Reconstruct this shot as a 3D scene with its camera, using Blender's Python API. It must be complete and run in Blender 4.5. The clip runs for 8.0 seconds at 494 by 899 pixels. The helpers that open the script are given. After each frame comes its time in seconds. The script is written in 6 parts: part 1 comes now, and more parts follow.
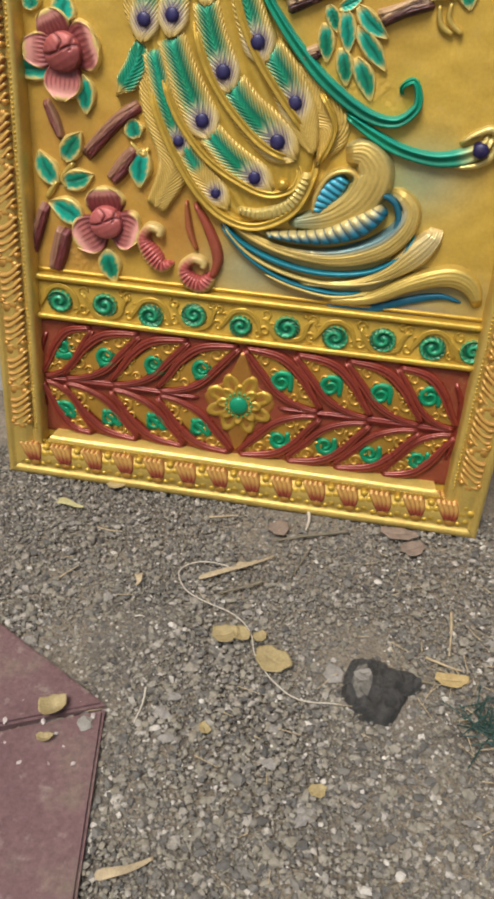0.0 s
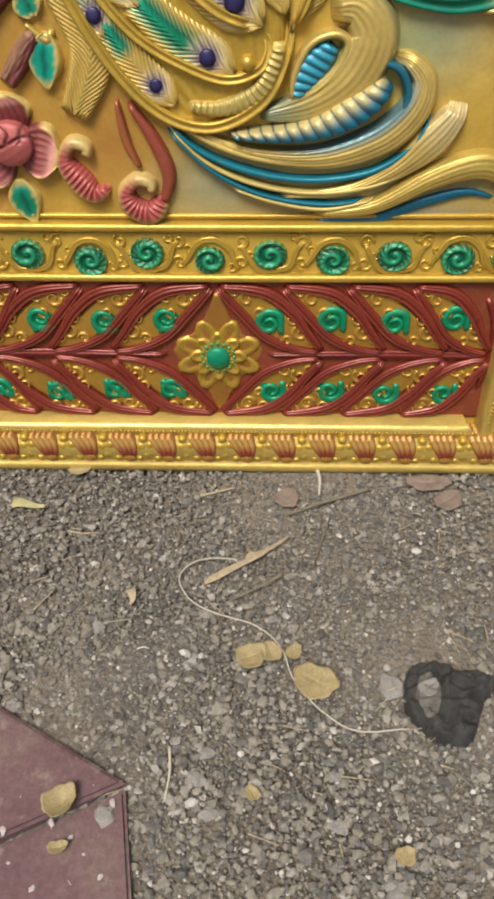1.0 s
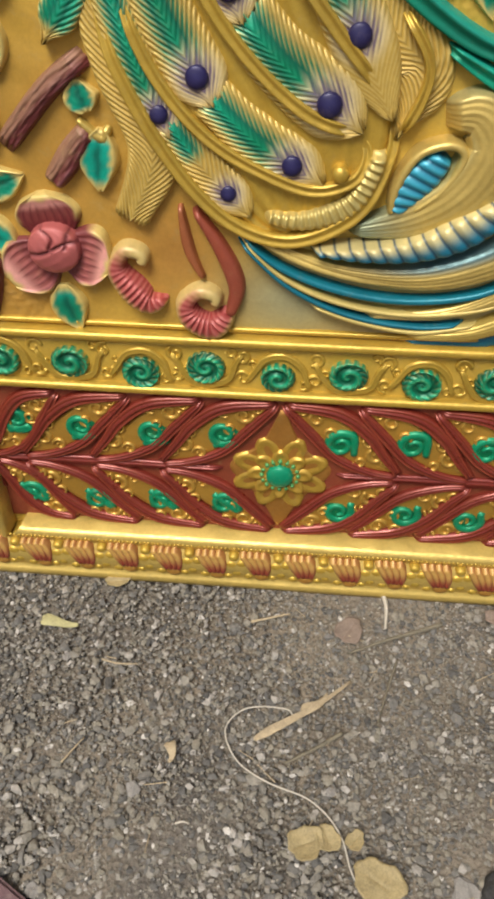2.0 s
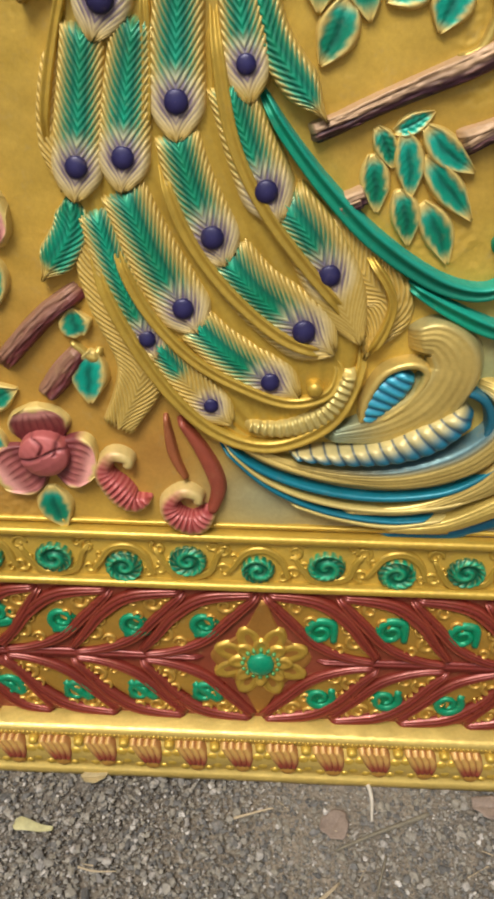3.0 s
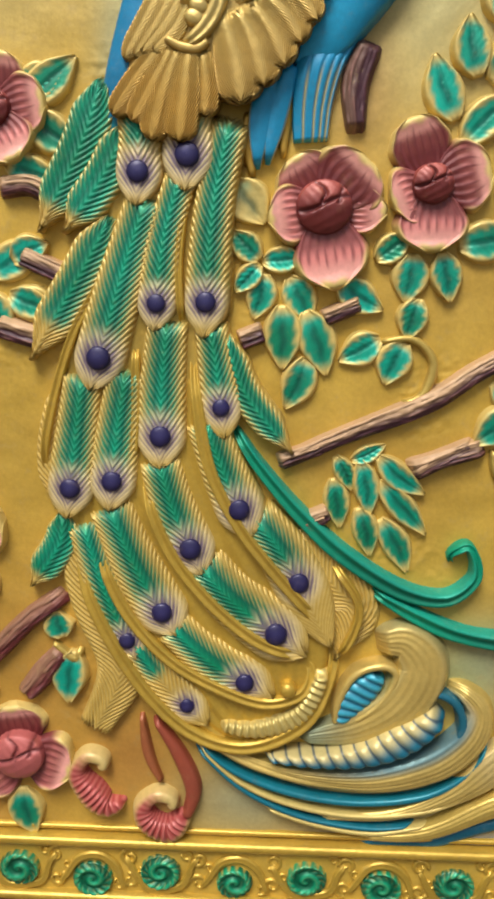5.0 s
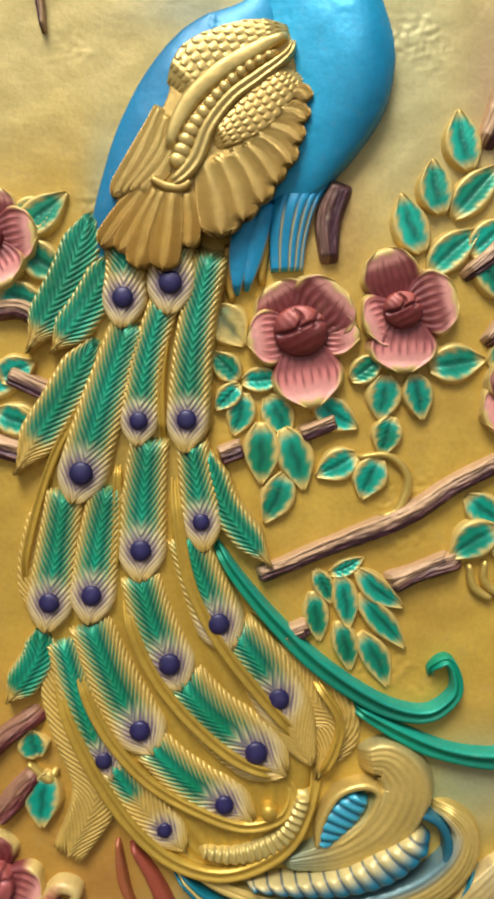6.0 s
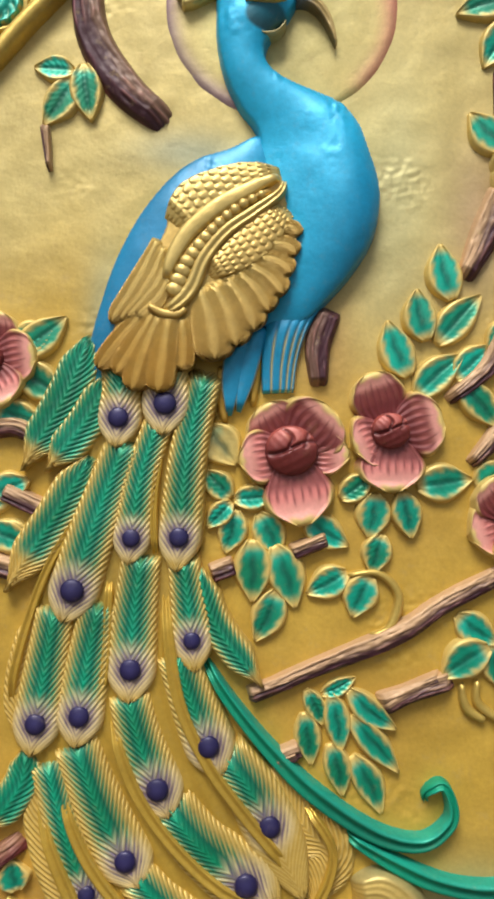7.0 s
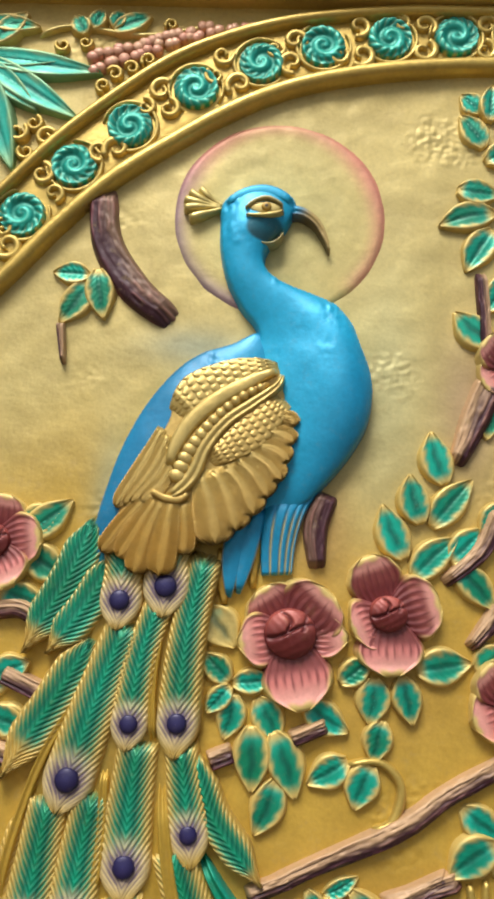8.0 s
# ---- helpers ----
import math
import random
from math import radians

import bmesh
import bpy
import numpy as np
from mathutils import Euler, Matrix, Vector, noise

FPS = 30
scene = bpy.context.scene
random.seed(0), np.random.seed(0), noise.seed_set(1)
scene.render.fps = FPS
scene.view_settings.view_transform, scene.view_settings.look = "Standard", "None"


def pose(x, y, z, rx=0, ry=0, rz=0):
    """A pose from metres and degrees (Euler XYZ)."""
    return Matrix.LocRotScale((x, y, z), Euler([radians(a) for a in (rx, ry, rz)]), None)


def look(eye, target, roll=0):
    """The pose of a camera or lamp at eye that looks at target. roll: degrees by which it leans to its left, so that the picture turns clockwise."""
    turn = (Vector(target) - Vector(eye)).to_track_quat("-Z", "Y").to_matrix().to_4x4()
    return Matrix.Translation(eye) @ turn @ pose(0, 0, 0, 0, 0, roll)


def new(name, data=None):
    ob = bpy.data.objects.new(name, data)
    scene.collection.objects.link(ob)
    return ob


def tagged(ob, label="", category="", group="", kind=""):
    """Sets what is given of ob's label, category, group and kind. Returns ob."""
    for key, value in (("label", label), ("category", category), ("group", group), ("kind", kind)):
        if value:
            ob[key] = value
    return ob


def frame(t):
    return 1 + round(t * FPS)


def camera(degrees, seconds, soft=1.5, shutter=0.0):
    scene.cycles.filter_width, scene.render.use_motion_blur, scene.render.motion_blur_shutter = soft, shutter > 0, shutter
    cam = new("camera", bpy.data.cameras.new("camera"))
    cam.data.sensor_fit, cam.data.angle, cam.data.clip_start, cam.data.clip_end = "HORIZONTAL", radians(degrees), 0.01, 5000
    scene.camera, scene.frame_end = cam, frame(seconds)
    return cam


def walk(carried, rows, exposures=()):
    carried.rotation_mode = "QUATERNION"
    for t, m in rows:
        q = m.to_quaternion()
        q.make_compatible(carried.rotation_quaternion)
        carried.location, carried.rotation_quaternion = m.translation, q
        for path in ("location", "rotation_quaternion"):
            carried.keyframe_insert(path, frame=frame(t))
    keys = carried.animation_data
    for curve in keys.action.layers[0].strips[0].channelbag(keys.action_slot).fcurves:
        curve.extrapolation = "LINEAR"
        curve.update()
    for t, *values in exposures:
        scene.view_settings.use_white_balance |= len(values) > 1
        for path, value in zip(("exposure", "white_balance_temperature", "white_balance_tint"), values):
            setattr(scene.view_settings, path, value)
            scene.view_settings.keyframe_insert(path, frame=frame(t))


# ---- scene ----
import itertools

# ---- camera ----
cam = camera(34.9, 8.0, soft=3.5)
walk(cam, [
    (0.0, pose(0.1745, -1.1624, 0.9149, 55.38, -3.03, 9.67)),
    (0.5, pose(0.1169, -0.9967, 0.9030, 49.92, -0.76, 4.53)),
    (1.0, pose(0.0685, -0.8703, 0.8688, 45.79, 0.63, 1.45)),
    (1.2, pose(0.0551, -0.8049, 0.8746, 43.76, 0.09, 5.08)),
    (2.3, pose(0.0125, -0.6273, 0.9333, 44.48, 0.53, 4.76)),
    (2.5, pose(0.0081, -0.6296, 0.9496, 47.08, 0.44, 3.71)),
    (3.0, pose(-0.0011, -0.6292, 0.9722, 54.62, -0.59, 2.31)),
    (3.5, pose(0.0077, -0.6246, 0.9952, 60.27, -0.73, 3.26)),
    (4.0, pose(0.0132, -0.6285, 1.0107, 64.60, -0.90, 3.48)),
    (4.5, pose(0.0171, -0.6414, 1.0264, 68.73, -0.81, 2.86)),
    (6.0, pose(0.0197, -0.6621, 1.0581, 80.05, -1.17, 0.67)),
    (6.5, pose(0.0231, -0.6657, 1.0666, 82.90, -1.16, 0.26)),
    (7.0, pose(0.0153, -0.6695, 1.0844, 86.73, -1.58, -0.18)),
    (7.5, pose(0.0225, -0.6777, 1.1074, 91.42, -1.74, 0.31)),
    (8.0, pose(0.0236, -0.6920, 1.1309, 96.54, -1.79, 0.48)),
], exposures=((0.0, 0.28), (2.5, 0.26), (3.5, 0.22), (4.0, 0.23), (4.5, 0.25), (6.0, 0.28), (7.0, 0.27), (8.0, 0.22)))

# ---- world and light: bright overcast daylight from above and in front ----
world = bpy.data.worlds.new("sky")
scene.world = world
world.use_nodes = True
wt = world.node_tree
sky = wt.nodes.new("ShaderNodeTexSky")
sky.sky_type = "NISHITA"
sky.sun_disc = False
sky.sun_elevation = radians(58)
sky.sun_rotation = radians(200)
sky.air_density, sky.dust_density = 1.0, 4.0
wt.nodes["Background"].inputs["Strength"].default_value = 0.078
wt.links.new(sky.outputs["Color"], wt.nodes["Background"].inputs["Color"])

sun = new("sun", bpy.data.lights.new("sun", "SUN"))
sun.data.energy, sun.data.angle, sun.data.color = 3.25, radians(25), (1.0, 0.98, 0.93)
sun.matrix_world = look((-0.9, -2.4, 4.4), (0, 0, 0))

# ---- paint colours, linear ----
GOLD = (0.50, 0.32, 0.045)
PALE = (0.57, 0.45, 0.15)
CREAM = (0.70, 0.58, 0.32)
RIM = (0.68, 0.53, 0.20)
GREEN = (0.0, 0.23, 0.105)
TEAL = (0.0, 0.30, 0.165)
DEEP = (0.0, 0.065, 0.045)
BLUE = (0.008, 0.36, 0.595)
NAVY = (0.003, 0.12, 0.27)
PURPLE = (0.012, 0.008, 0.058)
RED = (0.175, 0.022, 0.013)
ROSE = (0.44, 0.115, 0.095)
BARK = (0.045, 0.011, 0.019)


# ---- materials ----
def shader(name):
    m = bpy.data.materials.new(name)
    m.use_nodes = True
    return m, m.node_tree, m.node_tree.nodes["Principled BSDF"]


def node(tree, kind, **values):
    n = tree.nodes.new(kind)
    for key, value in values.items():
        n.inputs[key].default_value = value
    return n


def painted(name, metallic, rough, grain=0.5, coat=0.0, wear=0.35):
    """Hand-painted fibreglass: the airbrushed colour of each piece, with specks, wear and fine brush relief."""
    m, t, b = shader(name)
    link = t.links.new
    paint = t.nodes.new("ShaderNodeAttribute")
    paint.attribute_name = "paint"
    co = t.nodes.new("ShaderNodeTexCoord")
    large = node(t, "ShaderNodeTexNoise", Scale=9.0, Detail=4.0, Roughness=0.6)
    fine = node(t, "ShaderNodeTexNoise", Scale=190.0, Detail=5.0, Roughness=0.7)
    mid = node(t, "ShaderNodeTexNoise", Scale=45.0, Detail=3.0, Roughness=0.6)
    for n in (large, fine, mid):
        link(co.outputs["Object"], n.inputs["Vector"])
    tone = node(t, "ShaderNodeMapRange", **{"From Min": 0.3, "From Max": 0.7, "To Min": 0.86, "To Max": 1.12})
    link(large.outputs["Fac"], tone.inputs["Value"])
    tone2 = node(t, "ShaderNodeMapRange", **{"From Min": 0.3, "From Max": 0.7, "To Min": 0.9, "To Max": 1.08})
    link(fine.outputs["Fac"], tone2.inputs["Value"])
    mul = t.nodes.new("ShaderNodeMath")
    mul.operation = "MULTIPLY"
    link(tone.outputs[0], mul.inputs[0]), link(tone2.outputs[0], mul.inputs[1])
    scale = t.nodes.new("ShaderNodeVectorMath")
    scale.operation = "SCALE"
    link(paint.outputs["Color"], scale.inputs[0]), link(mul.outputs[0], scale.inputs["Scale"])
    worn = node(t, "ShaderNodeTexNoise", Scale=75.0, Detail=7.0, Roughness=0.75)
    link(co.outputs["Object"], worn.inputs["Vector"])
    spot = node(t, "ShaderNodeMapRange", **{"From Min": 0.56, "From Max": 0.70, "To Min": 0.0, "To Max": wear})
    link(worn.outputs["Fac"], spot.inputs["Value"])
    dust = t.nodes.new("ShaderNodeMix")
    dust.data_type = "RGBA"
    dust.inputs["B"].default_value = (0.40, 0.29, 0.11, 1)
    link(spot.outputs[0], dust.inputs["Factor"]), link(scale.outputs[0], dust.inputs["A"])
    link(dust.outputs["Result"], b.inputs["Base Color"])
    r = node(t, "ShaderNodeMapRange", **{"From Min": 0.3, "From Max": 0.7, "To Min": rough - 0.08, "To Max": rough + 0.12})
    link(mid.outputs["Fac"], r.inputs["Value"])
    link(r.outputs[0], b.inputs["Roughness"])
    b.inputs["Metallic"].default_value = metallic
    b.inputs["Coat Weight"].default_value = coat
    b.inputs["Coat Roughness"].default_value = 0.25
    b1 = node(t, "ShaderNodeBump", Strength=0.30 * grain, Distance=0.002)
    link(mid.outputs["Fac"], b1.inputs["Height"])
    b2 = node(t, "ShaderNodeBump", Strength=0.22 * grain, Distance=0.0006)
    link(fine.outputs["Fac"], b2.inputs["Height"]), link(b1.outputs[0], b2.inputs["Normal"])
    link(b2.outputs[0], b.inputs["Normal"])
    return m


M_GOLD = painted("gold_lacquer", 0.50, 0.38, 1.6, 0.10)
M_BOARD = painted("gold_board_paint", 0.25, 0.54, 1.7, 0.03)
M_PEARL = painted("pearl_paint", 0.28, 0.44, 1.5, 0.06, 0.14)
M_BODY = painted("blue_enamel", 0.22, 0.42, 1.3, 0.12, 0.10)
M_ROSE = painted("rose_paint", 0.15, 0.46, 1.5, 0.04, 0.12)
M_RED = painted("red_lacquer", 0.30, 0.33, 1.3, 0.15, 0.10)
M_BARK = painted("bark_paint", 0.15, 0.5, 1.2)


def plain(name, colour, rough=0.8, var=0.25, scale=30.0, bump=0.3, dist=0.003, metallic=0.0, random_tone=0.0):
    m, t, b = shader(name)
    link = t.links.new
    co = t.nodes.new("ShaderNodeTexCoord")
    n1 = node(t, "ShaderNodeTexNoise", Scale=scale, Detail=5.0, Roughness=0.65)
    n2 = node(t, "ShaderNodeTexNoise", Scale=scale * 7, Detail=4.0, Roughness=0.7)
    for n in (n1, n2):
        link(co.outputs["Object"], n.inputs["Vector"])
    add = t.nodes.new("ShaderNodeMath")
    add.operation = "ADD"
    link(n1.outputs["Fac"], add.inputs[0]), link(n2.outputs["Fac"], add.inputs[1])
    tone = node(t, "ShaderNodeMapRange", **{"From Min": 0.7, "From Max": 1.3, "To Min": 1 - var, "To Max": 1 + var})
    link(add.outputs[0], tone.inputs["Value"])
    last = tone.outputs[0]
    if random_tone:
        geo = t.nodes.new("ShaderNodeNewGeometry")
        rt = node(t, "ShaderNodeMapRange", **{"To Min": 1 - random_tone, "To Max": 1 + random_tone})
        link(geo.outputs["Random Per Island"], rt.inputs["Value"])
        mm = t.nodes.new("ShaderNodeMath")
        mm.operation = "MULTIPLY"
        link(last, mm.inputs[0]), link(rt.outputs[0], mm.inputs[1])
        last = mm.outputs[0]
    sc = t.nodes.new("ShaderNodeVectorMath")
    sc.operation = "SCALE"
    sc.inputs[0].default_value = colour
    link(last, sc.inputs["Scale"])
    link(sc.outputs[0], b.inputs["Base Color"])
    b.inputs["Roughness"].default_value = rough
    b.inputs["Metallic"].default_value = metallic
    bp = node(t, "ShaderNodeBump", Strength=bump, Distance=dist)
    link(add.outputs[0], bp.inputs["Height"])
    link(bp.outputs[0], b.inputs["Normal"])
    return m


def gravel_material():
    """Mixed grey, brown and pale stones; each stone has its own tone."""
    m, t, b = shader("gravel")
    link = t.links.new
    geo = t.nodes.new("ShaderNodeNewGeometry")
    ramp = t.nodes.new("ShaderNodeValToRGB")
    e = ramp.color_ramp.elements
    e[0].position, e[0].color = 0.0, (0.075, 0.070, 0.062, 1)
    e[1].position, e[1].color = 1.0, (0.52, 0.48, 0.42, 1)
    for p, c in ((0.35, (0.150, 0.138, 0.120, 1)), (0.6, (0.21, 0.185, 0.138, 1)), (0.85, (0.24, 0.215, 0.175, 1)), (0.96, (0.33, 0.30, 0.26, 1))):
        k = e.new(p)
        k.color = c
    link(geo.outputs["Random Per Island"], ramp.inputs["Fac"])
    co = t.nodes.new("ShaderNodeTexCoord")
    n = node(t, "ShaderNodeTexNoise", Scale=160.0, Detail=4.0, Roughness=0.7)
    link(co.outputs["Object"], n.inputs["Vector"])
    tone = node(t, "ShaderNodeMapRange", **{"From Min": 0.3, "From Max": 0.7, "To Min": 0.7, "To Max": 1.25})
    link(n.outputs["Fac"], tone.inputs["Value"])
    sc = t.nodes.new("ShaderNodeVectorMath")
    sc.operation = "SCALE"
    link(ramp.outputs["Color"], sc.inputs[0]), link(tone.outputs[0], sc.inputs["Scale"])
    link(sc.outputs[0], b.inputs["Base Color"])
    b.inputs["Roughness"].default_value = 0.85
    bp = node(t, "ShaderNodeBump", Strength=0.5, Distance=0.001)
    link(n.outputs["Fac"], bp.inputs["Height"])
    link(bp.outputs[0], b.inputs["Normal"])
    return m


def soil_material():
    m, t, b = shader("dusty_soil")
    link = t.links.new
    co = t.nodes.new("ShaderNodeTexCoord")
    patch = node(t, "ShaderNodeTexNoise", Scale=3.5, Detail=5.0, Roughness=0.6)
    grit = node(t, "ShaderNodeTexNoise", Scale=140.0, Detail=5.0, Roughness=0.75)
    cell = node(t, "ShaderNodeTexVoronoi", Scale=170.0)
    for n in (patch, grit, cell):
        link(co.outputs["Object"], n.inputs["Vector"])
    ramp = t.nodes.new("ShaderNodeValToRGB")
    e = ramp.color_ramp.elements
    e[0].position, e[0].color = 0.35, (0.12, 0.103, 0.084, 1)
    e[1].position, e[1].color = 0.68, (0.23, 0.185, 0.130, 1)
    link(patch.outputs["Fac"], ramp.inputs["Fac"])
    tone = node(t, "ShaderNodeMapRange", **{"From Min": 0.3, "From Max": 0.7, "To Min": 0.55, "To Max": 1.45})
    link(grit.outputs["Fac"], tone.inputs["Value"])
    sc = t.nodes.new("ShaderNodeVectorMath")
    sc.operation = "SCALE"
    link(ramp.outputs["Color"], sc.inputs[0]), link(tone.outputs[0], sc.inputs["Scale"])
    link(sc.outputs[0], b.inputs["Base Color"])
    b.inputs["Roughness"].default_value = 0.95
    add = t.nodes.new("ShaderNodeMath")
    link(grit.outputs["Fac"], add.inputs[0]), link(cell.outputs["Distance"], add.inputs[1])
    bp = node(t, "ShaderNodeBump", Strength=0.8, Distance=0.004)
    link(add.outputs[0], bp.inputs["Height"])
    link(bp.outputs[0], b.inputs["Normal"])
    return m


def slab_material():
    """Maroon concrete, scuffed and patched with brown dust and pale grit."""
    m, t, b = shader("maroon_paver")
    link = t.links.new
    co = t.nodes.new("ShaderNodeTexCoord")
    patch = node(t, "ShaderNodeTexNoise", Scale=9.0, Detail=6.0, Roughness=0.65)
    grit = node(t, "ShaderNodeTexNoise", Scale=120.0, Detail=5.0, Roughness=0.75)
    spots = node(t, "ShaderNodeTexNoise", Scale=46.0, Detail=4.0, Roughness=0.6)
    for n in (patch, grit, spots):
        link(co.outputs["Object"], n.inputs["Vector"])
    ramp = t.nodes.new("ShaderNodeValToRGB")
    e = ramp.color_ramp.elements
    e[0].position, e[0].color = 0.34, (0.112, 0.058, 0.060, 1)
    e[1].position, e[1].color = 0.70, (0.165, 0.120, 0.092, 1)
    k = e.new(0.52)
    k.color = (0.135, 0.075, 0.075, 1)
    link(patch.outputs["Fac"], ramp.inputs["Fac"])
    tone = node(t, "ShaderNodeMapRange", **{"From Min": 0.3, "From Max": 0.7, "To Min": 0.72, "To Max": 1.28})
    link(grit.outputs["Fac"], tone.inputs["Value"])
    sc = t.nodes.new("ShaderNodeVectorMath")
    sc.operation = "SCALE"
    link(ramp.outputs["Color"], sc.inputs[0]), link(tone.outputs[0], sc.inputs["Scale"])
    dust = t.nodes.new("ShaderNodeMix")
    dust.data_type = "RGBA"
    dust.inputs["B"].default_value = (0.26, 0.20, 0.17, 1)
    cover = node(t, "ShaderNodeMapRange", **{"From Min": 0.60, "From Max": 0.72, "To Min": 0.0, "To Max": 0.6})
    link(spots.outputs["Fac"], cover.inputs["Value"])
    link(cover.outputs[0], dust.inputs["Factor"]), link(sc.outputs[0], dust.inputs["A"])
    link(dust.outputs["Result"], b.inputs["Base Color"])
    b.inputs["Roughness"].default_value = 0.82
    bp = node(t, "ShaderNodeBump", Strength=0.6, Distance=0.002)
    link(grit.outputs["Fac"], bp.inputs["Height"])
    link(bp.outputs[0], b.inputs["Normal"])
    return m


M_GRAVEL = gravel_material()
M_SOIL = soil_material()
M_WALL = plain("grey_render", (0.34, 0.32, 0.29), 0.9, 0.2, 6.0)
M_TILE = slab_material()
M_DRYLEAF = plain("dry_leaf", (0.28, 0.215, 0.10), 0.7, 0.35, 60.0, 0.4, 0.001)
M_STRAW = plain("straw", (0.36, 0.28, 0.17), 0.8, 0.35, 80.0, 0.4, 0.001)
M_STRING = plain("white_cord", (0.46, 0.41, 0.33), 0.7, 0.15, 200.0, 0.3, 0.0005)
M_BLACK = plain("black_rubber", (0.044, 0.041, 0.037), 0.65, 0.8, 60.0, 0.9, 0.004)
M_NET = plain("dark_green_mesh", (0.012, 0.045, 0.035), 0.6, 0.3, 60.0)
M_STONE = plain("pale_stone", (0.23, 0.21, 0.185), 0.85, 0.3, 60.0, 0.5, 0.002)
M_WOOD = plain("grey_twig", (0.16, 0.135, 0.09), 0.85, 0.4, 70.0, 0.5, 0.001)
M_RAW = plain("raw_fibreglass", (0.42, 0.38, 0.30), 0.7, 0.25, 25.0)


# ---- mesh tools ----
def catmull(pts, n):
    """n points at even steps along a smooth curve through pts."""
    p = np.asarray(pts, float)
    if len(p) == 2:
        return p[0] + (p[1] - p[0]) * np.linspace(0, 1, n)[:, None]
    q = np.vstack([2 * p[0] - p[1], p, 2 * p[-1] - p[-2]])
    out = []
    u = np.linspace(0, 1, 24, endpoint=False)[:, None]
    for i in range(len(p) - 1):
        a, b, c, d = q[i:i + 4]
        out.append(0.5 * (2 * b + (c - a) * u + (2 * a - 5 * b + 4 * c - d) * u ** 2 + (3 * b - a - 3 * c + d) * u ** 3))
    out = np.vstack(out + [p[-1:]])
    d = np.concatenate([[0], np.cumsum(np.linalg.norm(np.diff(out, axis=0), axis=1))])
    s = np.linspace(0, d[-1], n)
    return np.stack([np.interp(s, d, out[:, k]) for k in range(p.shape[1])], axis=1)


def span(pts):
    c = catmull(pts, 60)
    return float(np.linalg.norm(np.diff(c, axis=0), axis=1).sum())


def values(v, n):
    """n values eased along a few given ones (or one constant)."""
    if np.isscalar(v):
        return np.full(n, float(v))
    p = np.asarray(v, float)
    if len(p) == 2:
        return np.linspace(p[0], p[1], n)
    q = np.concatenate([[2 * p[0] - p[1]], p, [2 * p[-1] - p[-2]]])
    x = np.linspace(0, len(p) - 1 - 1e-9, n)
    i = x.astype(int)
    u = x - i
    a, b, c, d = q[i], q[i + 1], q[i + 2], q[i + 3]
    r = 0.5 * (2 * b + (c - a) * u + (2 * a - 5 * b + 4 * c - d) * u ** 2 + (3 * b - a - 3 * c + d) * u ** 3)
    return np.maximum(r, 0.0 if p.min() >= 0 else r.min())


def smooth(a, b, x):
    t = np.clip((x - a) / (b - a), 0, 1)
    return t * t * (3 - 2 * t)


def mix(a, b, k):
    k = np.asarray(k)[..., None]
    return np.asarray(a) * (1 - k) + np.asarray(b) * k


def sheet(name, P, H, C, material, parent, label=""):
    """A relief surface on a grid: P in the panel's plane, H the height over it, C the paint."""
    n, m = H.shape
    co = np.empty((n, m, 3))
    co[..., 0], co[..., 1], co[..., 2] = P[..., 0], -H, P[..., 1]
    i = np.arange(n * m).reshape(n, m)
    quads = np.stack([i[:-1, :-1], i[:-1, 1:], i[1:, 1:], i[1:, :-1]], -1).reshape(-1, 4)
    e1 = P[1:, :-1] - P[:-1, :-1]
    e2 = P[:-1, 1:] - P[:-1, :-1]
    if (e1[..., 0] * e2[..., 1] - e1[..., 1] * e2[..., 0]).sum() > 0:
        quads = quads[:, ::-1]
    me = bpy.data.meshes.new(name)
    me.from_pydata(co.reshape(-1, 3), [], quads.tolist())
    me.polygons.foreach_set("use_smooth", np.ones(len(quads), bool))
    at = me.color_attributes.new("paint", "FLOAT_COLOR", "POINT")
    rgba = np.ones((n * m, 4))
    rgba[:, :3] = np.broadcast_to(C, (n, m, 3)).reshape(-1, 3)
    at.data.foreach_set("color", rgba.ravel())
    me.materials.append(material)
    ob = new(name, me)
    if parent:
        ob.parent = parent
    if label:
        ob["label"] = label
    return ob


SINK = -0.014
RELIEF = 0.80


def shoulder(A, wide=0.36):
    """Rises softly from an edge."""
    return smooth(1.0, 1.0 - wide, np.abs(A)) ** 0.85


def raised(H, base, k):
    """Sets a form on its bed, with sloping edges."""
    low = SINK if base < 0.020 else base - 0.016
    return low + (base * (RELIEF if base > 0 else 1) - low) * k + H * RELIEF


def dome(A, power=0.5):
    return np.clip(1 - A * A, 0, 1) ** power * smooth(1.0, 0.86, np.abs(A))


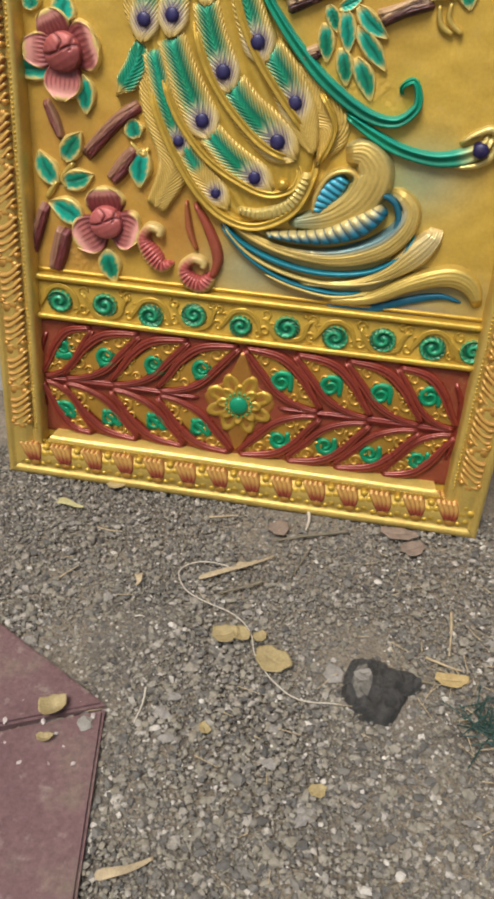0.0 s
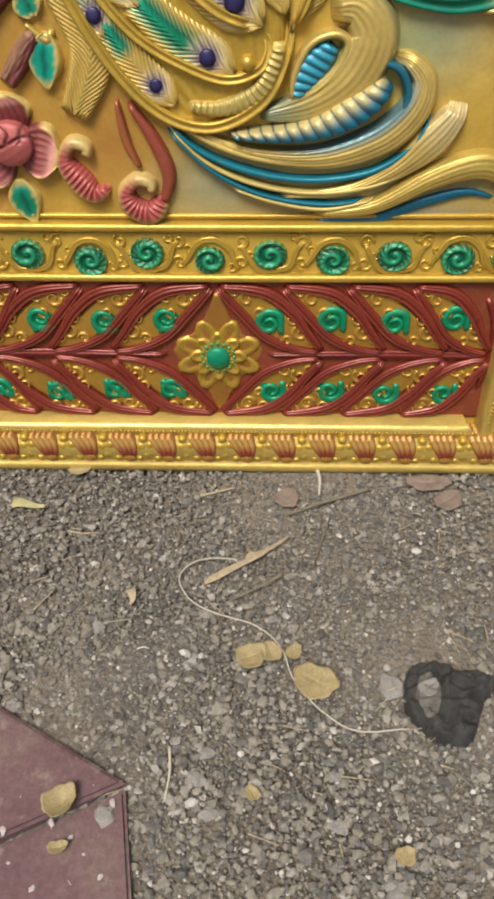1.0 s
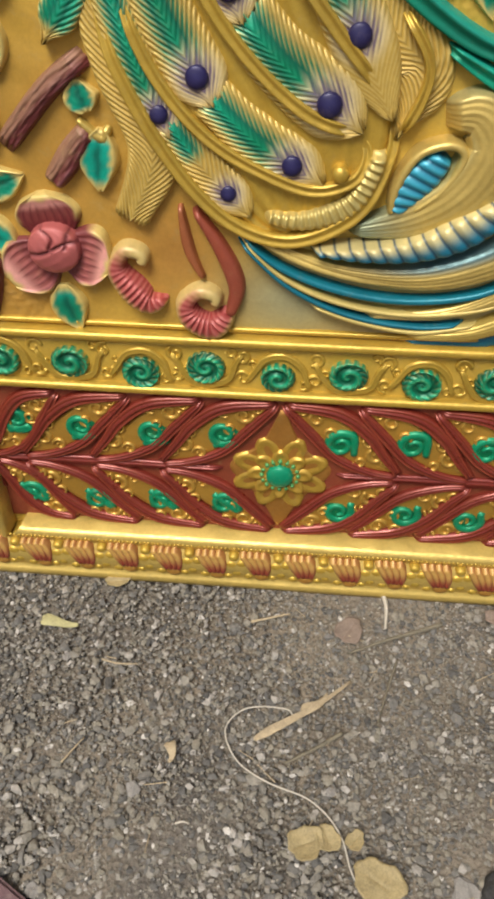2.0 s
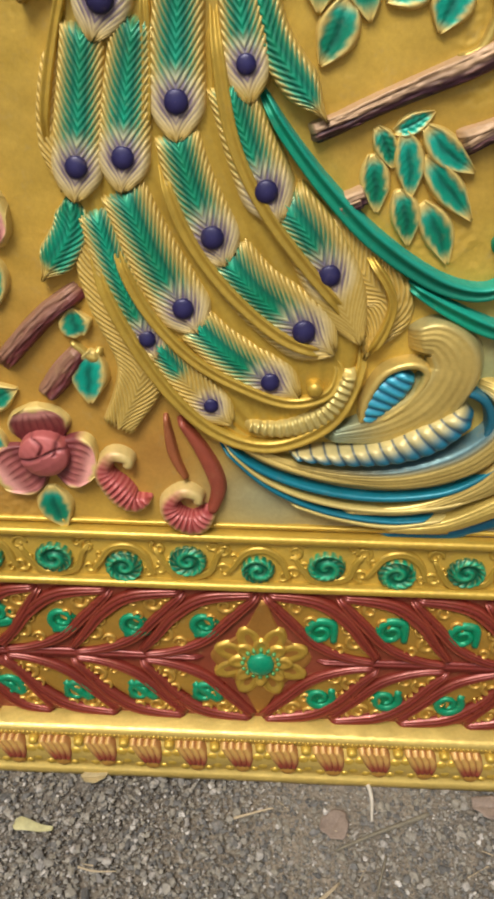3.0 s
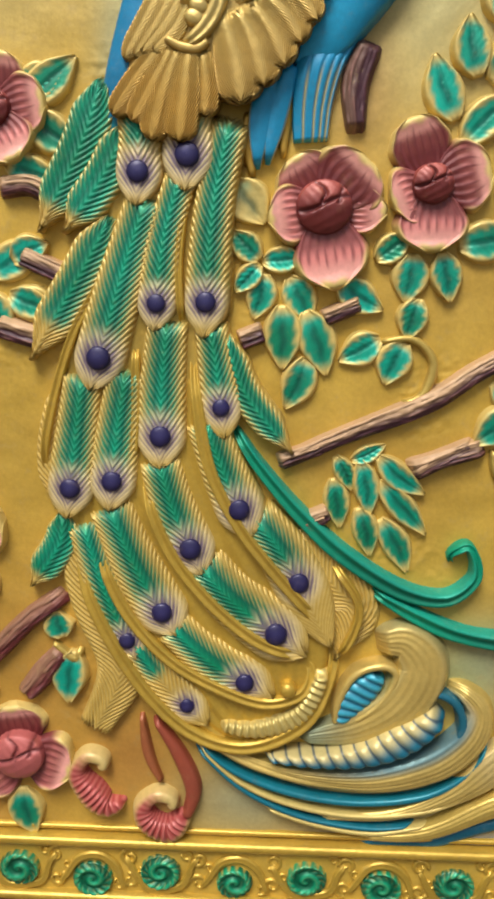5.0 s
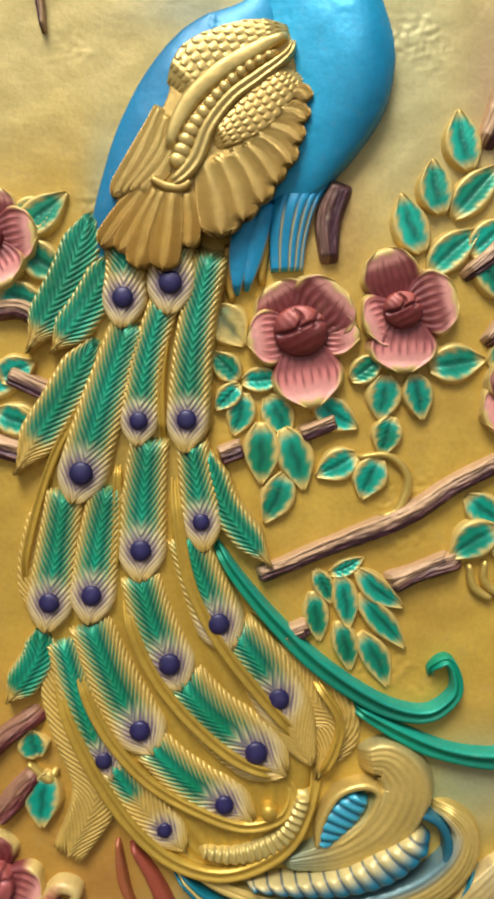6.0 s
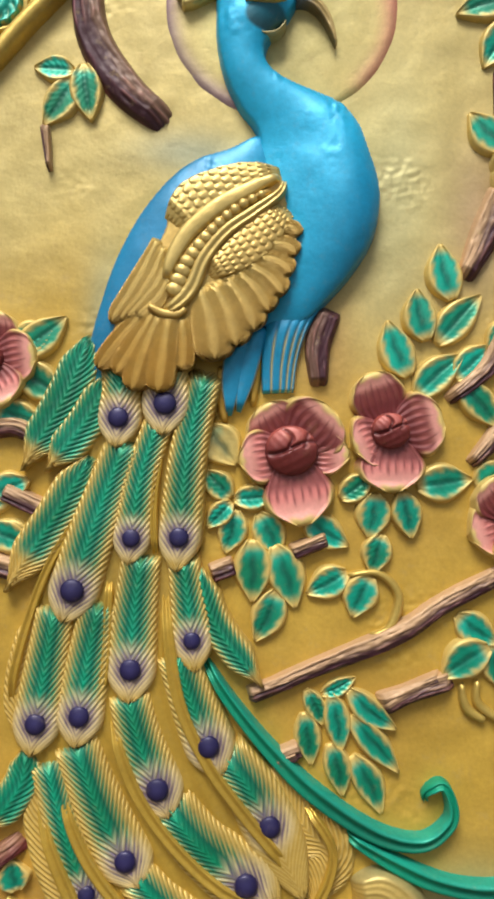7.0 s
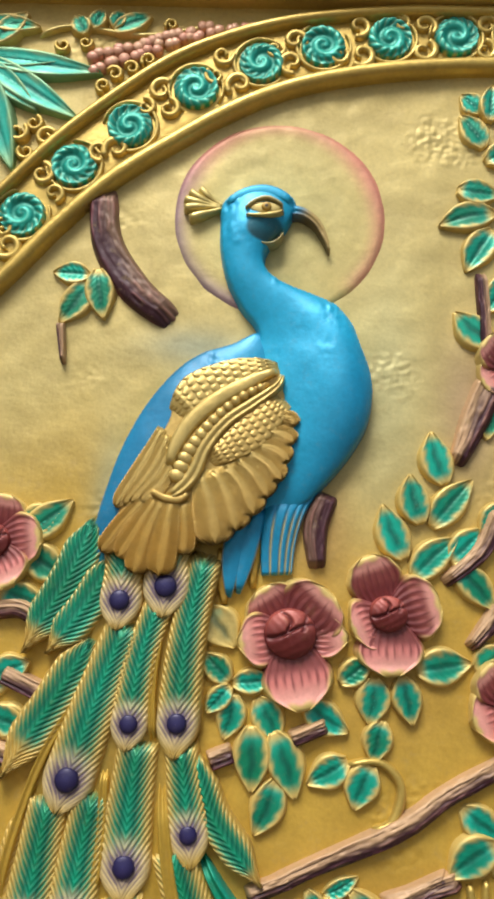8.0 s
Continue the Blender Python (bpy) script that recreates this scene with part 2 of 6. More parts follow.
def plume(name, pts, half, parent, material, width, height, paint, base, pitch=0.005, slant=1.5, m=15, edge=0.2):
    """A barbed blade whose mesh rows follow the slanting barbs. width(s) 0..1; height and paint take S, |A|, barb phase, P."""
    L = span(pts)
    k = slant * half / L
    rows = max(24, int((1 + k) * L / pitch * 5))
    c = catmull(pts, 200)
    t = np.gradient(c, axis=0)
    t /= np.linalg.norm(t, axis=1)[:, None] + 1e-9
    nor = np.stack([-t[:, 1], t[:, 0]], 1)
    a = np.sin(np.linspace(-math.pi / 2, math.pi / 2, m))[None]
    r = np.linspace(0, 1 + k, rows)[:, None]
    S = np.clip(r - k * np.abs(a), 0, 1)
    A = np.repeat(a, rows, 0)
    g = np.linspace(0, 1, 200)
    X = np.stack([np.interp(S, g, c[:, q]) for q in (0, 1)], -1)
    N = np.stack([np.interp(S, g, nor[:, q]) for q in (0, 1)], -1)
    P = X + N * (half * width(S) * A)[..., None]
    B = np.repeat(r * L / pitch * 2 * math.pi, m, 1)
    H = raised(height(S, np.abs(A), B), base, shoulder(A, edge) * (0.3 + 0.7 * smooth(0, 0.06, S)))
    H = np.where((np.abs(A) > 0.995) | (S <= 0) | (S >= 1), SINK if base < 0.012 else base - 0.012, H)
    return sheet(name, P, H, paint(S, np.abs(A), B, P), material, parent), c


def grid(pts, width, n, m):
    """A grid of points round a centre line: P, along 0..1, across -1..1, arc length."""
    c = catmull(pts, n)
    w = values(width, n)
    t = np.gradient(c, axis=0)
    t /= np.linalg.norm(t, axis=1)[:, None] + 1e-9
    nor = np.stack([-t[:, 1], t[:, 0]], 1)
    a = np.sin(np.linspace(-math.pi / 2, math.pi / 2, m))
    P = c[:, None, :] + nor[:, None, :] * (w[:, None] * a)[..., None]
    S = np.repeat(np.linspace(0, 1, n)[:, None], m, 1)
    return P, S, np.repeat(a[None], n, 0), span(pts)


def strip(name, pts, width, peak, parent, paint=GOLD, material=None, base=0.0, power=0.5, n=0, m=13, relief=None, ends=0.06, label="", edge=0.36):
    """A rounded band along a curve, widths and heights eased along it."""
    L = span(pts)
    n = n or int(np.clip(L / 0.004, 14, 160))
    P, S, A, L = grid(pts, width, n, m)
    end = np.clip(np.minimum(S, 1 - S) / max(ends, 1e-4), 0, 1) ** 0.5
    H = values(peak, n)[:, None] * dome(A, power) * end
    if relief:
        H = H + relief(S, A, L) * shoulder(A, 0.12)
    H = raised(H, base, shoulder(A, edge) * end)
    H = np.where((np.abs(A) > 0.995) | (S <= 0) | (S >= 1), SINK, H)
    C = paint(S, A, L) if callable(paint) else np.broadcast_to(paint, (*S.shape, 3))
    return sheet(name, P, H, C, material or M_GOLD, parent, label)


def rails(name, left, right, peak, parent, paint=GOLD, material=None, base=0.0, power=0.5, n=60, m=25, relief=None, ends=0.05, label=""):
    """A rounded form between two edge curves."""
    a, b = catmull(left, n), catmull(right, n)
    x = np.sin(np.linspace(-math.pi / 2, math.pi / 2, m))
    k = ((x + 1) / 2)[None, :, None]
    P = a[:, None] * (1 - k) + b[:, None] * k
    S = np.repeat(np.linspace(0, 1, n)[:, None], m, 1)
    A = np.repeat(x[None], n, 0)
    L = (span(left) + span(right)) / 2
    end = np.clip(np.minimum(S, 1 - S) / max(ends, 1e-4), 0, 1) ** 0.5
    H = values(peak, n)[:, None] * dome(A, power) * end
    if relief:
        H = H + relief(S, A, L) * shoulder(A, 0.12)
    H = raised(H, base, shoulder(A, 0.12) * end)
    H = np.where((np.abs(A) > 0.995) | (S <= 0) | (S >= 1), SINK, H)
    C = paint(S, A, L) if callable(paint) else np.broadcast_to(paint, (*S.shape, 3))
    return sheet(name, P, H, C, material or M_GOLD, parent, label)


def button(name, centre, rx, ry, peak, parent, paint=GOLD, material=None, base=0.0, turn=0.0, power=0.5, relief=None, n=12, m=28, label=""):
    """A round or oval boss. relief and paint take the radius 0..1 and the angle."""
    r = np.sin(np.linspace(0.02, math.pi / 2, n))[:, None]
    f = np.linspace(0, 2 * math.pi, m)[None]
    x, y = rx * r * np.cos(f), ry * r * np.sin(f)
    c, s = math.cos(turn), math.sin(turn)
    P = np.stack([centre[0] + c * x - s * y, centre[1] + s * x + c * y], -1)
    Rr, F = np.repeat(r, m, 1), np.repeat(f, n, 0)
    H = peak * dome(Rr, power)
    if relief:
        H = H + relief(Rr, F) * shoulder(Rr, 0.12)
    H = raised(H, base, shoulder(Rr, 0.15))
    H = np.where(Rr > 0.998, SINK, H)
    C = paint(Rr, F) if callable(paint) else np.broadcast_to(paint, (*Rr.shape, 3))
    return sheet(name, P, H, C, material or M_GOLD, parent, label)


def closed(outline, n):
    """n points round a smooth closed curve."""
    p = list(outline)
    k = len(p)
    c = catmull(p[-2:] + p + p[:2], 24 * (k + 3) + 1)
    first = int(np.argmin(np.linalg.norm(c[:len(c) // 3] - np.array(p[0]), axis=1)))
    last = len(c) - 1 - int(np.argmin(np.linalg.norm(c[::-1][:len(c) // 3] - np.array(p[0]), axis=1)))
    return catmull(c[first:last + 1:4], n)


def inflated(name, outline, peak, parent, paint, material, base=0.0, step=0.0020, power=0.5, relief=None, low=None, label=""):
    """A modelled swelling inside a closed outline, full in its broad parts and low in its narrow ones. paint and relief take U, V and the fullness 0..1."""
    c = closed(outline, 520)
    lo, hi = c.min(0) - 2 * step, c.max(0) + 2 * step
    u, v = np.arange(lo[0], hi[0] + step, step), np.arange(lo[1], hi[1] + step, step)
    U, V = np.meshgrid(u, v)
    inside = np.zeros(U.shape, bool)
    for p, q in zip(c, np.roll(c, -1, 0)):
        if p[1] != q[1]:
            inside ^= ((p[1] > V) != (q[1] > V)) & (U < (q[0] - p[0]) * (V - p[1]) / (q[1] - p[1]) + p[0])
    F = np.zeros(U.shape)
    for i in range(int(1.5 * max(U.shape) ** 1.35) + 200):
        F[1:-1, 1:-1] = np.where(inside[1:-1, 1:-1], 0.25 * (F[:-2, 1:-1] + F[2:, 1:-1] + F[1:-1, :-2] + F[1:-1, 2:]) + 1, 0)
    F = (F / F.max()) ** power
    near = inside.copy()
    for dy in (-1, 0, 1):
        for dx in (-1, 0, 1):
            near |= np.roll(np.roll(inside, dy, 0), dx, 1)
    rim = near & ~inside
    P = np.stack([U, V], -1)
    R = P[rim]
    P[rim] = c[np.argmin(((R[:, None] - c[None]) ** 2).sum(-1), axis=1)]
    foot = SINK if low is None else low
    H = base + peak * F
    if relief:
        H = H + relief(U, V, F) * smooth(0.05, 0.35, F)
    band = inside.copy()
    for dy, dx in itertools.product(range(-3, 4), range(-3, 4)):
        band &= np.roll(np.roll(inside, dy, 0), dx, 1)
    band = inside & ~band
    gap = np.sqrt(((P[band][:, None] - c[None]) ** 2).sum(-1).min(1))
    H[band] = foot + (H[band] - foot) * smooth(0, 2.6 * step, gap)
    H = np.where(rim, foot, H)
    ok = near[:-1, :-1] & near[:-1, 1:] & near[1:, 1:] & near[1:, :-1]
    idx = np.full(U.shape, -1)
    idx[near] = np.arange(near.sum())
    quads = np.stack([idx[:-1, :-1], idx[:-1, 1:], idx[1:, 1:], idx[1:, :-1]], -1)[ok]
    me = bpy.data.meshes.new(name)
    me.from_pydata(np.stack([P[..., 0], -H, P[..., 1]], -1)[near], [], quads.tolist())
    me.polygons.foreach_set("use_smooth", np.ones(len(quads), bool))
    rgba = np.ones((int(near.sum()), 4))
    C = paint(U, V, F) if callable(paint) else np.broadcast_to(paint, (*U.shape, 3))
    rgba[:, :3] = C[near]
    me.color_attributes.new("paint", "FLOAT_COLOR", "POINT").data.foreach_set("color", rgba.ravel())
    me.materials.append(material)
    ob = new(name, me)
    if parent:
        ob.parent = parent
    if label:
        ob["label"] = label
    return ob


# ---- setting: ground and the wall that the panel leans on ----
def ground():
    k = np.linspace(-1, 1, 161)
    g = np.sign(k) * (np.abs(k) * 1.6 + 200 * np.abs(k) ** 9)
    X, Y = np.meshgrid(g, g - 0.5, indexing="ij")
    Z = np.zeros_like(X)
    near = np.exp(-((X / 2.5) ** 2 + ((Y + 0.5) / 2.5) ** 2))
    for i in range(161):
        for j in range(161):
            if near[i, j] > 0.05:
                Z[i, j] = near[i, j] * (0.012 * noise.noise((X[i, j] * 4, Y[i, j] * 4, 0)) + 0.006 * noise.noise((X[i, j] * 13, Y[i, j] * 13, 3))) - 0.004
    i = np.arange(161 * 161).reshape(161, 161)
    q = np.stack([i[:-1, :-1], i[1:, :-1], i[1:, 1:], i[:-1, 1:]], -1).reshape(-1, 4)
    me = bpy.data.meshes.new("ground")
    me.from_pydata(np.stack([X, Y, Z], -1).reshape(-1, 3), [], q.tolist())
    me.polygons.foreach_set("use_smooth", np.ones(len(q), bool))
    me.materials.append(M_SOIL)
    return tagged(new("ground", me), "dusty grey-brown soil with loose gravel", "ground", kind="structure")


ground()


def boxed(name, lo, hi, material, bevel=0.0, parent=None):
    bm = bmesh.new()
    bmesh.ops.create_cube(bm, size=1)
    for v in bm.verts:
        v.co = Vector([lo[i] + (v.co[i] + 0.5) * (hi[i] - lo[i]) for i in range(3)])
    if bevel:
        bmesh.ops.bevel(bm, geom=bm.edges[:], offset=bevel, segments=2, affect="EDGES")
    me = bpy.data.meshes.new(name)
    bm.to_mesh(me)
    bm.free()
    me.materials.append(material)
    ob = new(name, me)
    if parent:
        ob.parent = parent
    return ob


LEAN_BACK = 5.14
TOP = 1.84
wall = boxed("wall_north", (-3, 0.255, -0.05), (3, 0.45, 3.2), M_WALL)
tagged(wall, "plain grey rendered wall behind the leaning panel", "wall", kind="structure")

# ---- the relief panel: local x across, z up its face, -y out of it ----
panel = new("relief_panel")
panel.matrix_world = pose(0, 0, -0.02, -LEAN_BACK)
tagged(panel, "gold-painted relief panel with a blue peacock, leaning upright on gravel", "wall panel")
UL, UR, VB = -0.433, 0.449, 0.018
UC = (UL + UR) / 2


def board():
    n, m = 900, 420
    u, v = np.linspace(UL + 0.03, UR - 0.03, m), np.linspace(VB + 0.03, TOP - 0.03, n)
    U, V = np.meshgrid(u, v)
    H = np.empty_like(U)
    for i in range(n):
        for j in range(m):
            a, b = U[i, j], V[i, j]
            scuff = max(0.0, noise.noise((a * 9 + 3, b * 9, 8)) - 0.25)
            H[i, j] = -0.005 + 0.0042 * scuff * (noise.noise((a * 130, b * 190, 2)) + 0.8 * noise.noise((a * 220, b * 120, 6))) + 0.0016 * noise.noise((a * 9, b * 9, 1)) + 0.0009 * noise.noise((a * 38, b * 38, 5))
    pale = smooth(1.10, 1.30, V + 0.10 * U + 0.04 * np.sin(U * 14))
    C = mix(GOLD, (0.51, 0.41, 0.15), pale * 0.95)
    C = mix(C, GOLD, smooth(1.60, 1.80, V) * 0.4)

    def puff(C, c, rx, ry, col, k):
        d = ((U - c[0]) / rx) ** 2 + ((V - c[1]) / ry) ** 2
        return mix(C, col, k * np.exp(-d))
    for c, rx, ry, col, k in AIRBRUSH:
        C = puff(C, c, rx, ry, col, k)
    return sheet("backing_board", np.stack([U, V], -1), H, C, M_BOARD, panel, "gold airbrushed background board")


SMOKE = (0.30, 0.33, 0.22)
RUST = (0.33, 0.13, 0.03)
AIRBRUSH = [
    ((0.004, 0.454), 0.08, 0.05, SMOKE, 0.7), ((0.244, 0.454), 0.14, 0.03, (0.16, 0.24, 0.20), 0.6),
    ((0.251, 0.621), 0.06, 0.05, SMOKE, 0.7), ((0.212, 0.600), 0.05, 0.05, TEAL, 0.25), ((0.214, 0.412), 0.12, 0.012, NAVY, 0.7),
    ((-0.306, 0.457), 0.09, 0.06, RUST, 0.65), ((-0.215, 0.584), 0.05, 0.07, RUST, 0.4), ((-0.121, 0.505), 0.06, 0.07, RUST, 0.7),
    ((-0.360, 0.544), 0.10, 0.20, (0.46, 0.25, 0.04), 0.6), ((-0.233, 0.600), 0.12, 0.14, (0.44, 0.23, 0.035), 0.6), ((0.119, 0.821), 0.10, 0.05, (0.44, 0.25, 0.04), 0.5),
    ((0.171, 1.004), 0.09, 0.06, (0.46, 0.28, 0.05), 0.5), ((-0.315, 0.651), 0.03, 0.06, RUST, 0.35), ((0.094, 1.170), 0.03, 0.06, RUST, 0.4), ((0.244, 1.300), 0.035, 0.08, (0.25, 0.12, 0.12), 0.5),
    ((0.158, 1.326), 0.04, 0.13, (0.42, 0.42, 0.22), 0.6), ((-0.046, 1.360), 0.05, 0.02, (0.25, 0.4, 0.4), 0.4),
    ((-0.125, 1.187), 0.02, 0.08, (0.2, 0.35, 0.3), 0.4), ((0.043, 1.508), 0.09, 0.10, (0.62, 0.54, 0.26), 0.6),
]
board()
boxed("back_shell", (UL + 0.01, 0.012, VB + 0.004), (UR - 0.01, 0.03, TOP - 0.004), M_RAW, 0.004, panel)


# ---- frame: four rails with a stepped profile ----
PROFILE = [(0.0, -0.012), (0.0, 0.026), (0.004, 0.033), (0.012, 0.035), (0.017, 0.033), (0.020, 0.029), (0.024, 0.030), (0.034, 0.033), (0.046, 0.034), (0.056, 0.031),
           (0.064, 0.024), (0.067, 0.023), (0.070, 0.026), (0.078, 0.027), (0.083, 0.026), (0.087, 0.021), (0.0905, -0.004), (0.092, -0.014)]


def frame_rail(name, start, end, inward, wide):
    """Sweeps the profile from corner to corner, mitred."""
    s, e, inw = np.array(start), np.array(end), np.array(inward)
    d = (e - s) / np.linalg.norm(e - s)
    n = 80
    P, H = np.zeros((n, len(PROFILE), 2)), np.zeros((n, len(PROFILE)))
    for j, (x, h) in enumerate(PROFILE):
        x = x * wide
        for i in range(n):
            k = i / (n - 1)
            P[i, j] = (s + d * x) * (1 - k) + (e - d * x) * k + inw * x
            H[i, j] = h + 0.0008 * noise.noise((P[i, j, 0] * 20, P[i, j, 1] * 20, j))
    return sheet(name, P, H, np.broadcast_to(mix(GOLD, RIM, 0.35), (n, len(PROFILE), 3)), M_GOLD, panel)


frame_rail("bottom_rail", (UL, VB), (UR, VB), (0, 1), 1.0)
frame_rail("top_rail", (UL, TOP), (UR, TOP), (0, -1), 0.7)
frame_rail("side_rail", (UL, VB), (UL, TOP), (1, 0), 0.78)
frame_rail("side_rail", (UR, VB), (UR, TOP), (-1, 0), 0.78)

# ---- relief motifs ----
def clone(ob, du, dv, turn=0.0, size=1.0):
    """The same piece again, moved over the panel's face."""
    o = ob.copy()
    scene.collection.objects.link(o)
    o.matrix_basis = pose(du, 0, dv, 0, turn, 0) @ Matrix.Scale(size, 4)
    for ch in ob.children:
        c = ch.copy()
        scene.collection.objects.link(c)
        c.parent = o
    return o


def leaf(start, tip, half, base=-0.005, peak=0.0062, bend=0.0, green=None, rim=(0.60, 0.44, 0.13)):
    """A pointed leaf with a raised gold rim, a cut midrib and an airbrushed green heart."""
    a, b = np.array(start), np.array(tip)
    d = b - a
    side = np.array((-d[1], d[0]))
    mid = (a + b) / 2 + side * bend
    a, b = a - d * 0.05, b + d * 0.06
    g = green if green is not None else mix((0.0, 0.20, 0.095), (0.0, 0.40, 0.28), random.random())

    def relief(S, A, L):
        rim_up = 0.0028 * np.exp(-((np.abs(A) - 0.68) / 0.20) ** 2) - 0.0014 * dome(A, 1.0)
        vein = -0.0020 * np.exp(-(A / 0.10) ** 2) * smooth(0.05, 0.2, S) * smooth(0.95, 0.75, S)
        side_vein = 0.0004 * np.sin((S * L - np.abs(A) * half * 0.9) / 0.0062 * 2 * math.pi) * (np.abs(A) < 0.6)
        return rim_up + vein + side_vein

    def paint(S, A, L):
        wob = 0.06 * np.sin(S * 9 + 4 * A + half * 900) + 0.05 * np.sin(S * 31 + 9 * A + half * 3000)
        k = smooth(0.70, 0.40, np.abs(A) + wob) * smooth(0.06, 0.24, S) * smooth(0.94, 0.74, S)
        C = mix(rim, mix(g, (0.0, 0.40, 0.30), 0.6 * smooth(0.45, 0.05, S)), k)
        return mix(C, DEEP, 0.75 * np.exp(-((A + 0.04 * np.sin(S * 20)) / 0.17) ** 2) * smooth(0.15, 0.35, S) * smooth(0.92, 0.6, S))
    half = half * 1.48
    w = [0.22 * half, 0.78 * half, half, 0.92 * half, 0.54 * half, 0.02 * half]
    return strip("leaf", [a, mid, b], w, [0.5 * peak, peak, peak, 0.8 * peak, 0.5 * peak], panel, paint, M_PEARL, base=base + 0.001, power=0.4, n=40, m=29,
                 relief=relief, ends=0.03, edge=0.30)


def bud(parent, c, r, base, peak, rosy=0.0):
    """A closed bud: overlapping sepals whose seams meet below its crown."""
    def seam(x, y):
        d1 = np.abs(y - 0.10 - 0.25 * np.sin(2.2 * x)) / 0.07
        d2 = np.where(y > 0.1, np.abs(x + 0.10 - 0.45 * (y - 0.1) * np.sin(5 * y)) / 0.06, 9)
        d3 = np.where((y > 0.1) & (x > 0), np.abs(x - 0.42 - 0.2 * y) / 0.06, 9)
        return np.exp(-np.minimum(np.minimum(d1, d2), d3) ** 2)

    def relief(Rr, F):
        x, y = Rr * np.cos(F), Rr * np.sin(F)
        return -0.0045 * seam(x, y) * smooth(0.98, 0.7, Rr) + 0.0004 * np.sin(14 * x + 9 * y * y) * np.sin(11 * y + 4 * x)

    def paint(Rr, F):
        y = Rr * np.sin(F)
        # Crown painted paler and foot darker, as lit from above; seams darkened.
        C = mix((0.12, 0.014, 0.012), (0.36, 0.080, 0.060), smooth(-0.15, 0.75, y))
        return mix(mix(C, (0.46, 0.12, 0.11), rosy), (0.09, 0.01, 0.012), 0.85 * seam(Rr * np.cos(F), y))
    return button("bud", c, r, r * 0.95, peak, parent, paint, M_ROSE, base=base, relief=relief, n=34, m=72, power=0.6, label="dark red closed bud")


def blossom(c, r, petals, base=0.0, rosy=0.0):
    """An open rose-pink blossom: broad cupped petals with gold rims, lowest first, round a closed red bud. petals: tip, half width."""
    hub = new("flower")
    hub.parent = panel
    hub["label"] = "rose-pink blossom with gold-edged petals"
    c = np.array(c)
    for k, (tip, half) in enumerate(petals):
        tip = np.array(tip)
        d = tip - c
        seed = float(tip[0] * 70)

        def relief(S, A, L):
            lip = 0.0028 * np.exp(-((S - 0.88) / 0.09) ** 2) + 0.0042 * np.exp(-((np.abs(A) - 0.84) / 0.12) ** 2) * smooth(0.25, 0.55, S)
            flute = 0.0006 * np.sin(A * 30 + seed) * smooth(0.66, 0.5, S)
            return lip + flute - 0.0025 * smooth(0.8, 0.2, S)

        def paint(S, A, L):
            up = max(float(smooth(-0.3, 0.5, float(d[1] / np.hypot(*d)))), 0.75 * rosy)
            C = mix((0.56, 0.18, 0.155), (0.70, 0.32, 0.26), smooth(0.50, 0.78, S))
            # Shade painted into the upper petals' cupped hearts; rosy blossoms get it all round.
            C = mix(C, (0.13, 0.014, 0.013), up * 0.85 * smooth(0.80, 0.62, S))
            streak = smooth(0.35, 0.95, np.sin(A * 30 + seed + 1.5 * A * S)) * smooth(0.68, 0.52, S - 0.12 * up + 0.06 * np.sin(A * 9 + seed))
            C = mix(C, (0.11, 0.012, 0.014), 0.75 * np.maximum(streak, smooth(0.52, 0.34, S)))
            edge = np.maximum(smooth(0.80, 0.90, S + 0.02 * np.sin(A * 9 + seed)), smooth(0.70, 0.84, np.abs(A) + 0.03 * np.sin(S * 14 + seed)) * smooth(0.30, 0.6, S))
            return mix(C, mix(RIM, GOLD, 0.35), edge)
        w = [0.45 * half, 0.70 * half, 0.90 * half, 1.02 * half, 1.03 * half, 0.90 * half, (0.66 if d[1] > 0 else 0.52) * half, 0.04 * half]
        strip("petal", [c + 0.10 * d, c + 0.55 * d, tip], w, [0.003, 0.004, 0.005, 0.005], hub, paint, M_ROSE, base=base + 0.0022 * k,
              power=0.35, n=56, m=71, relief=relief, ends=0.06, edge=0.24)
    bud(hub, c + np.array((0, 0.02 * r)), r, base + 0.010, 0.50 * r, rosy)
    return hub


def flower(c, R, turn=0.0, base=0.0, petals=5, rosy=0.0):
    """A blossom with evenly spread petals."""
    ring = [turn + 360 / petals * k for k in range(petals)]
    ring = ring[0::2] + ring[1::2]
    return blossom(c, 0.40 * R, [((c[0] + R * math.cos(radians(f)), c[1] + R * math.sin(radians(f))), 0.60 * R) for f in ring], base, rosy)


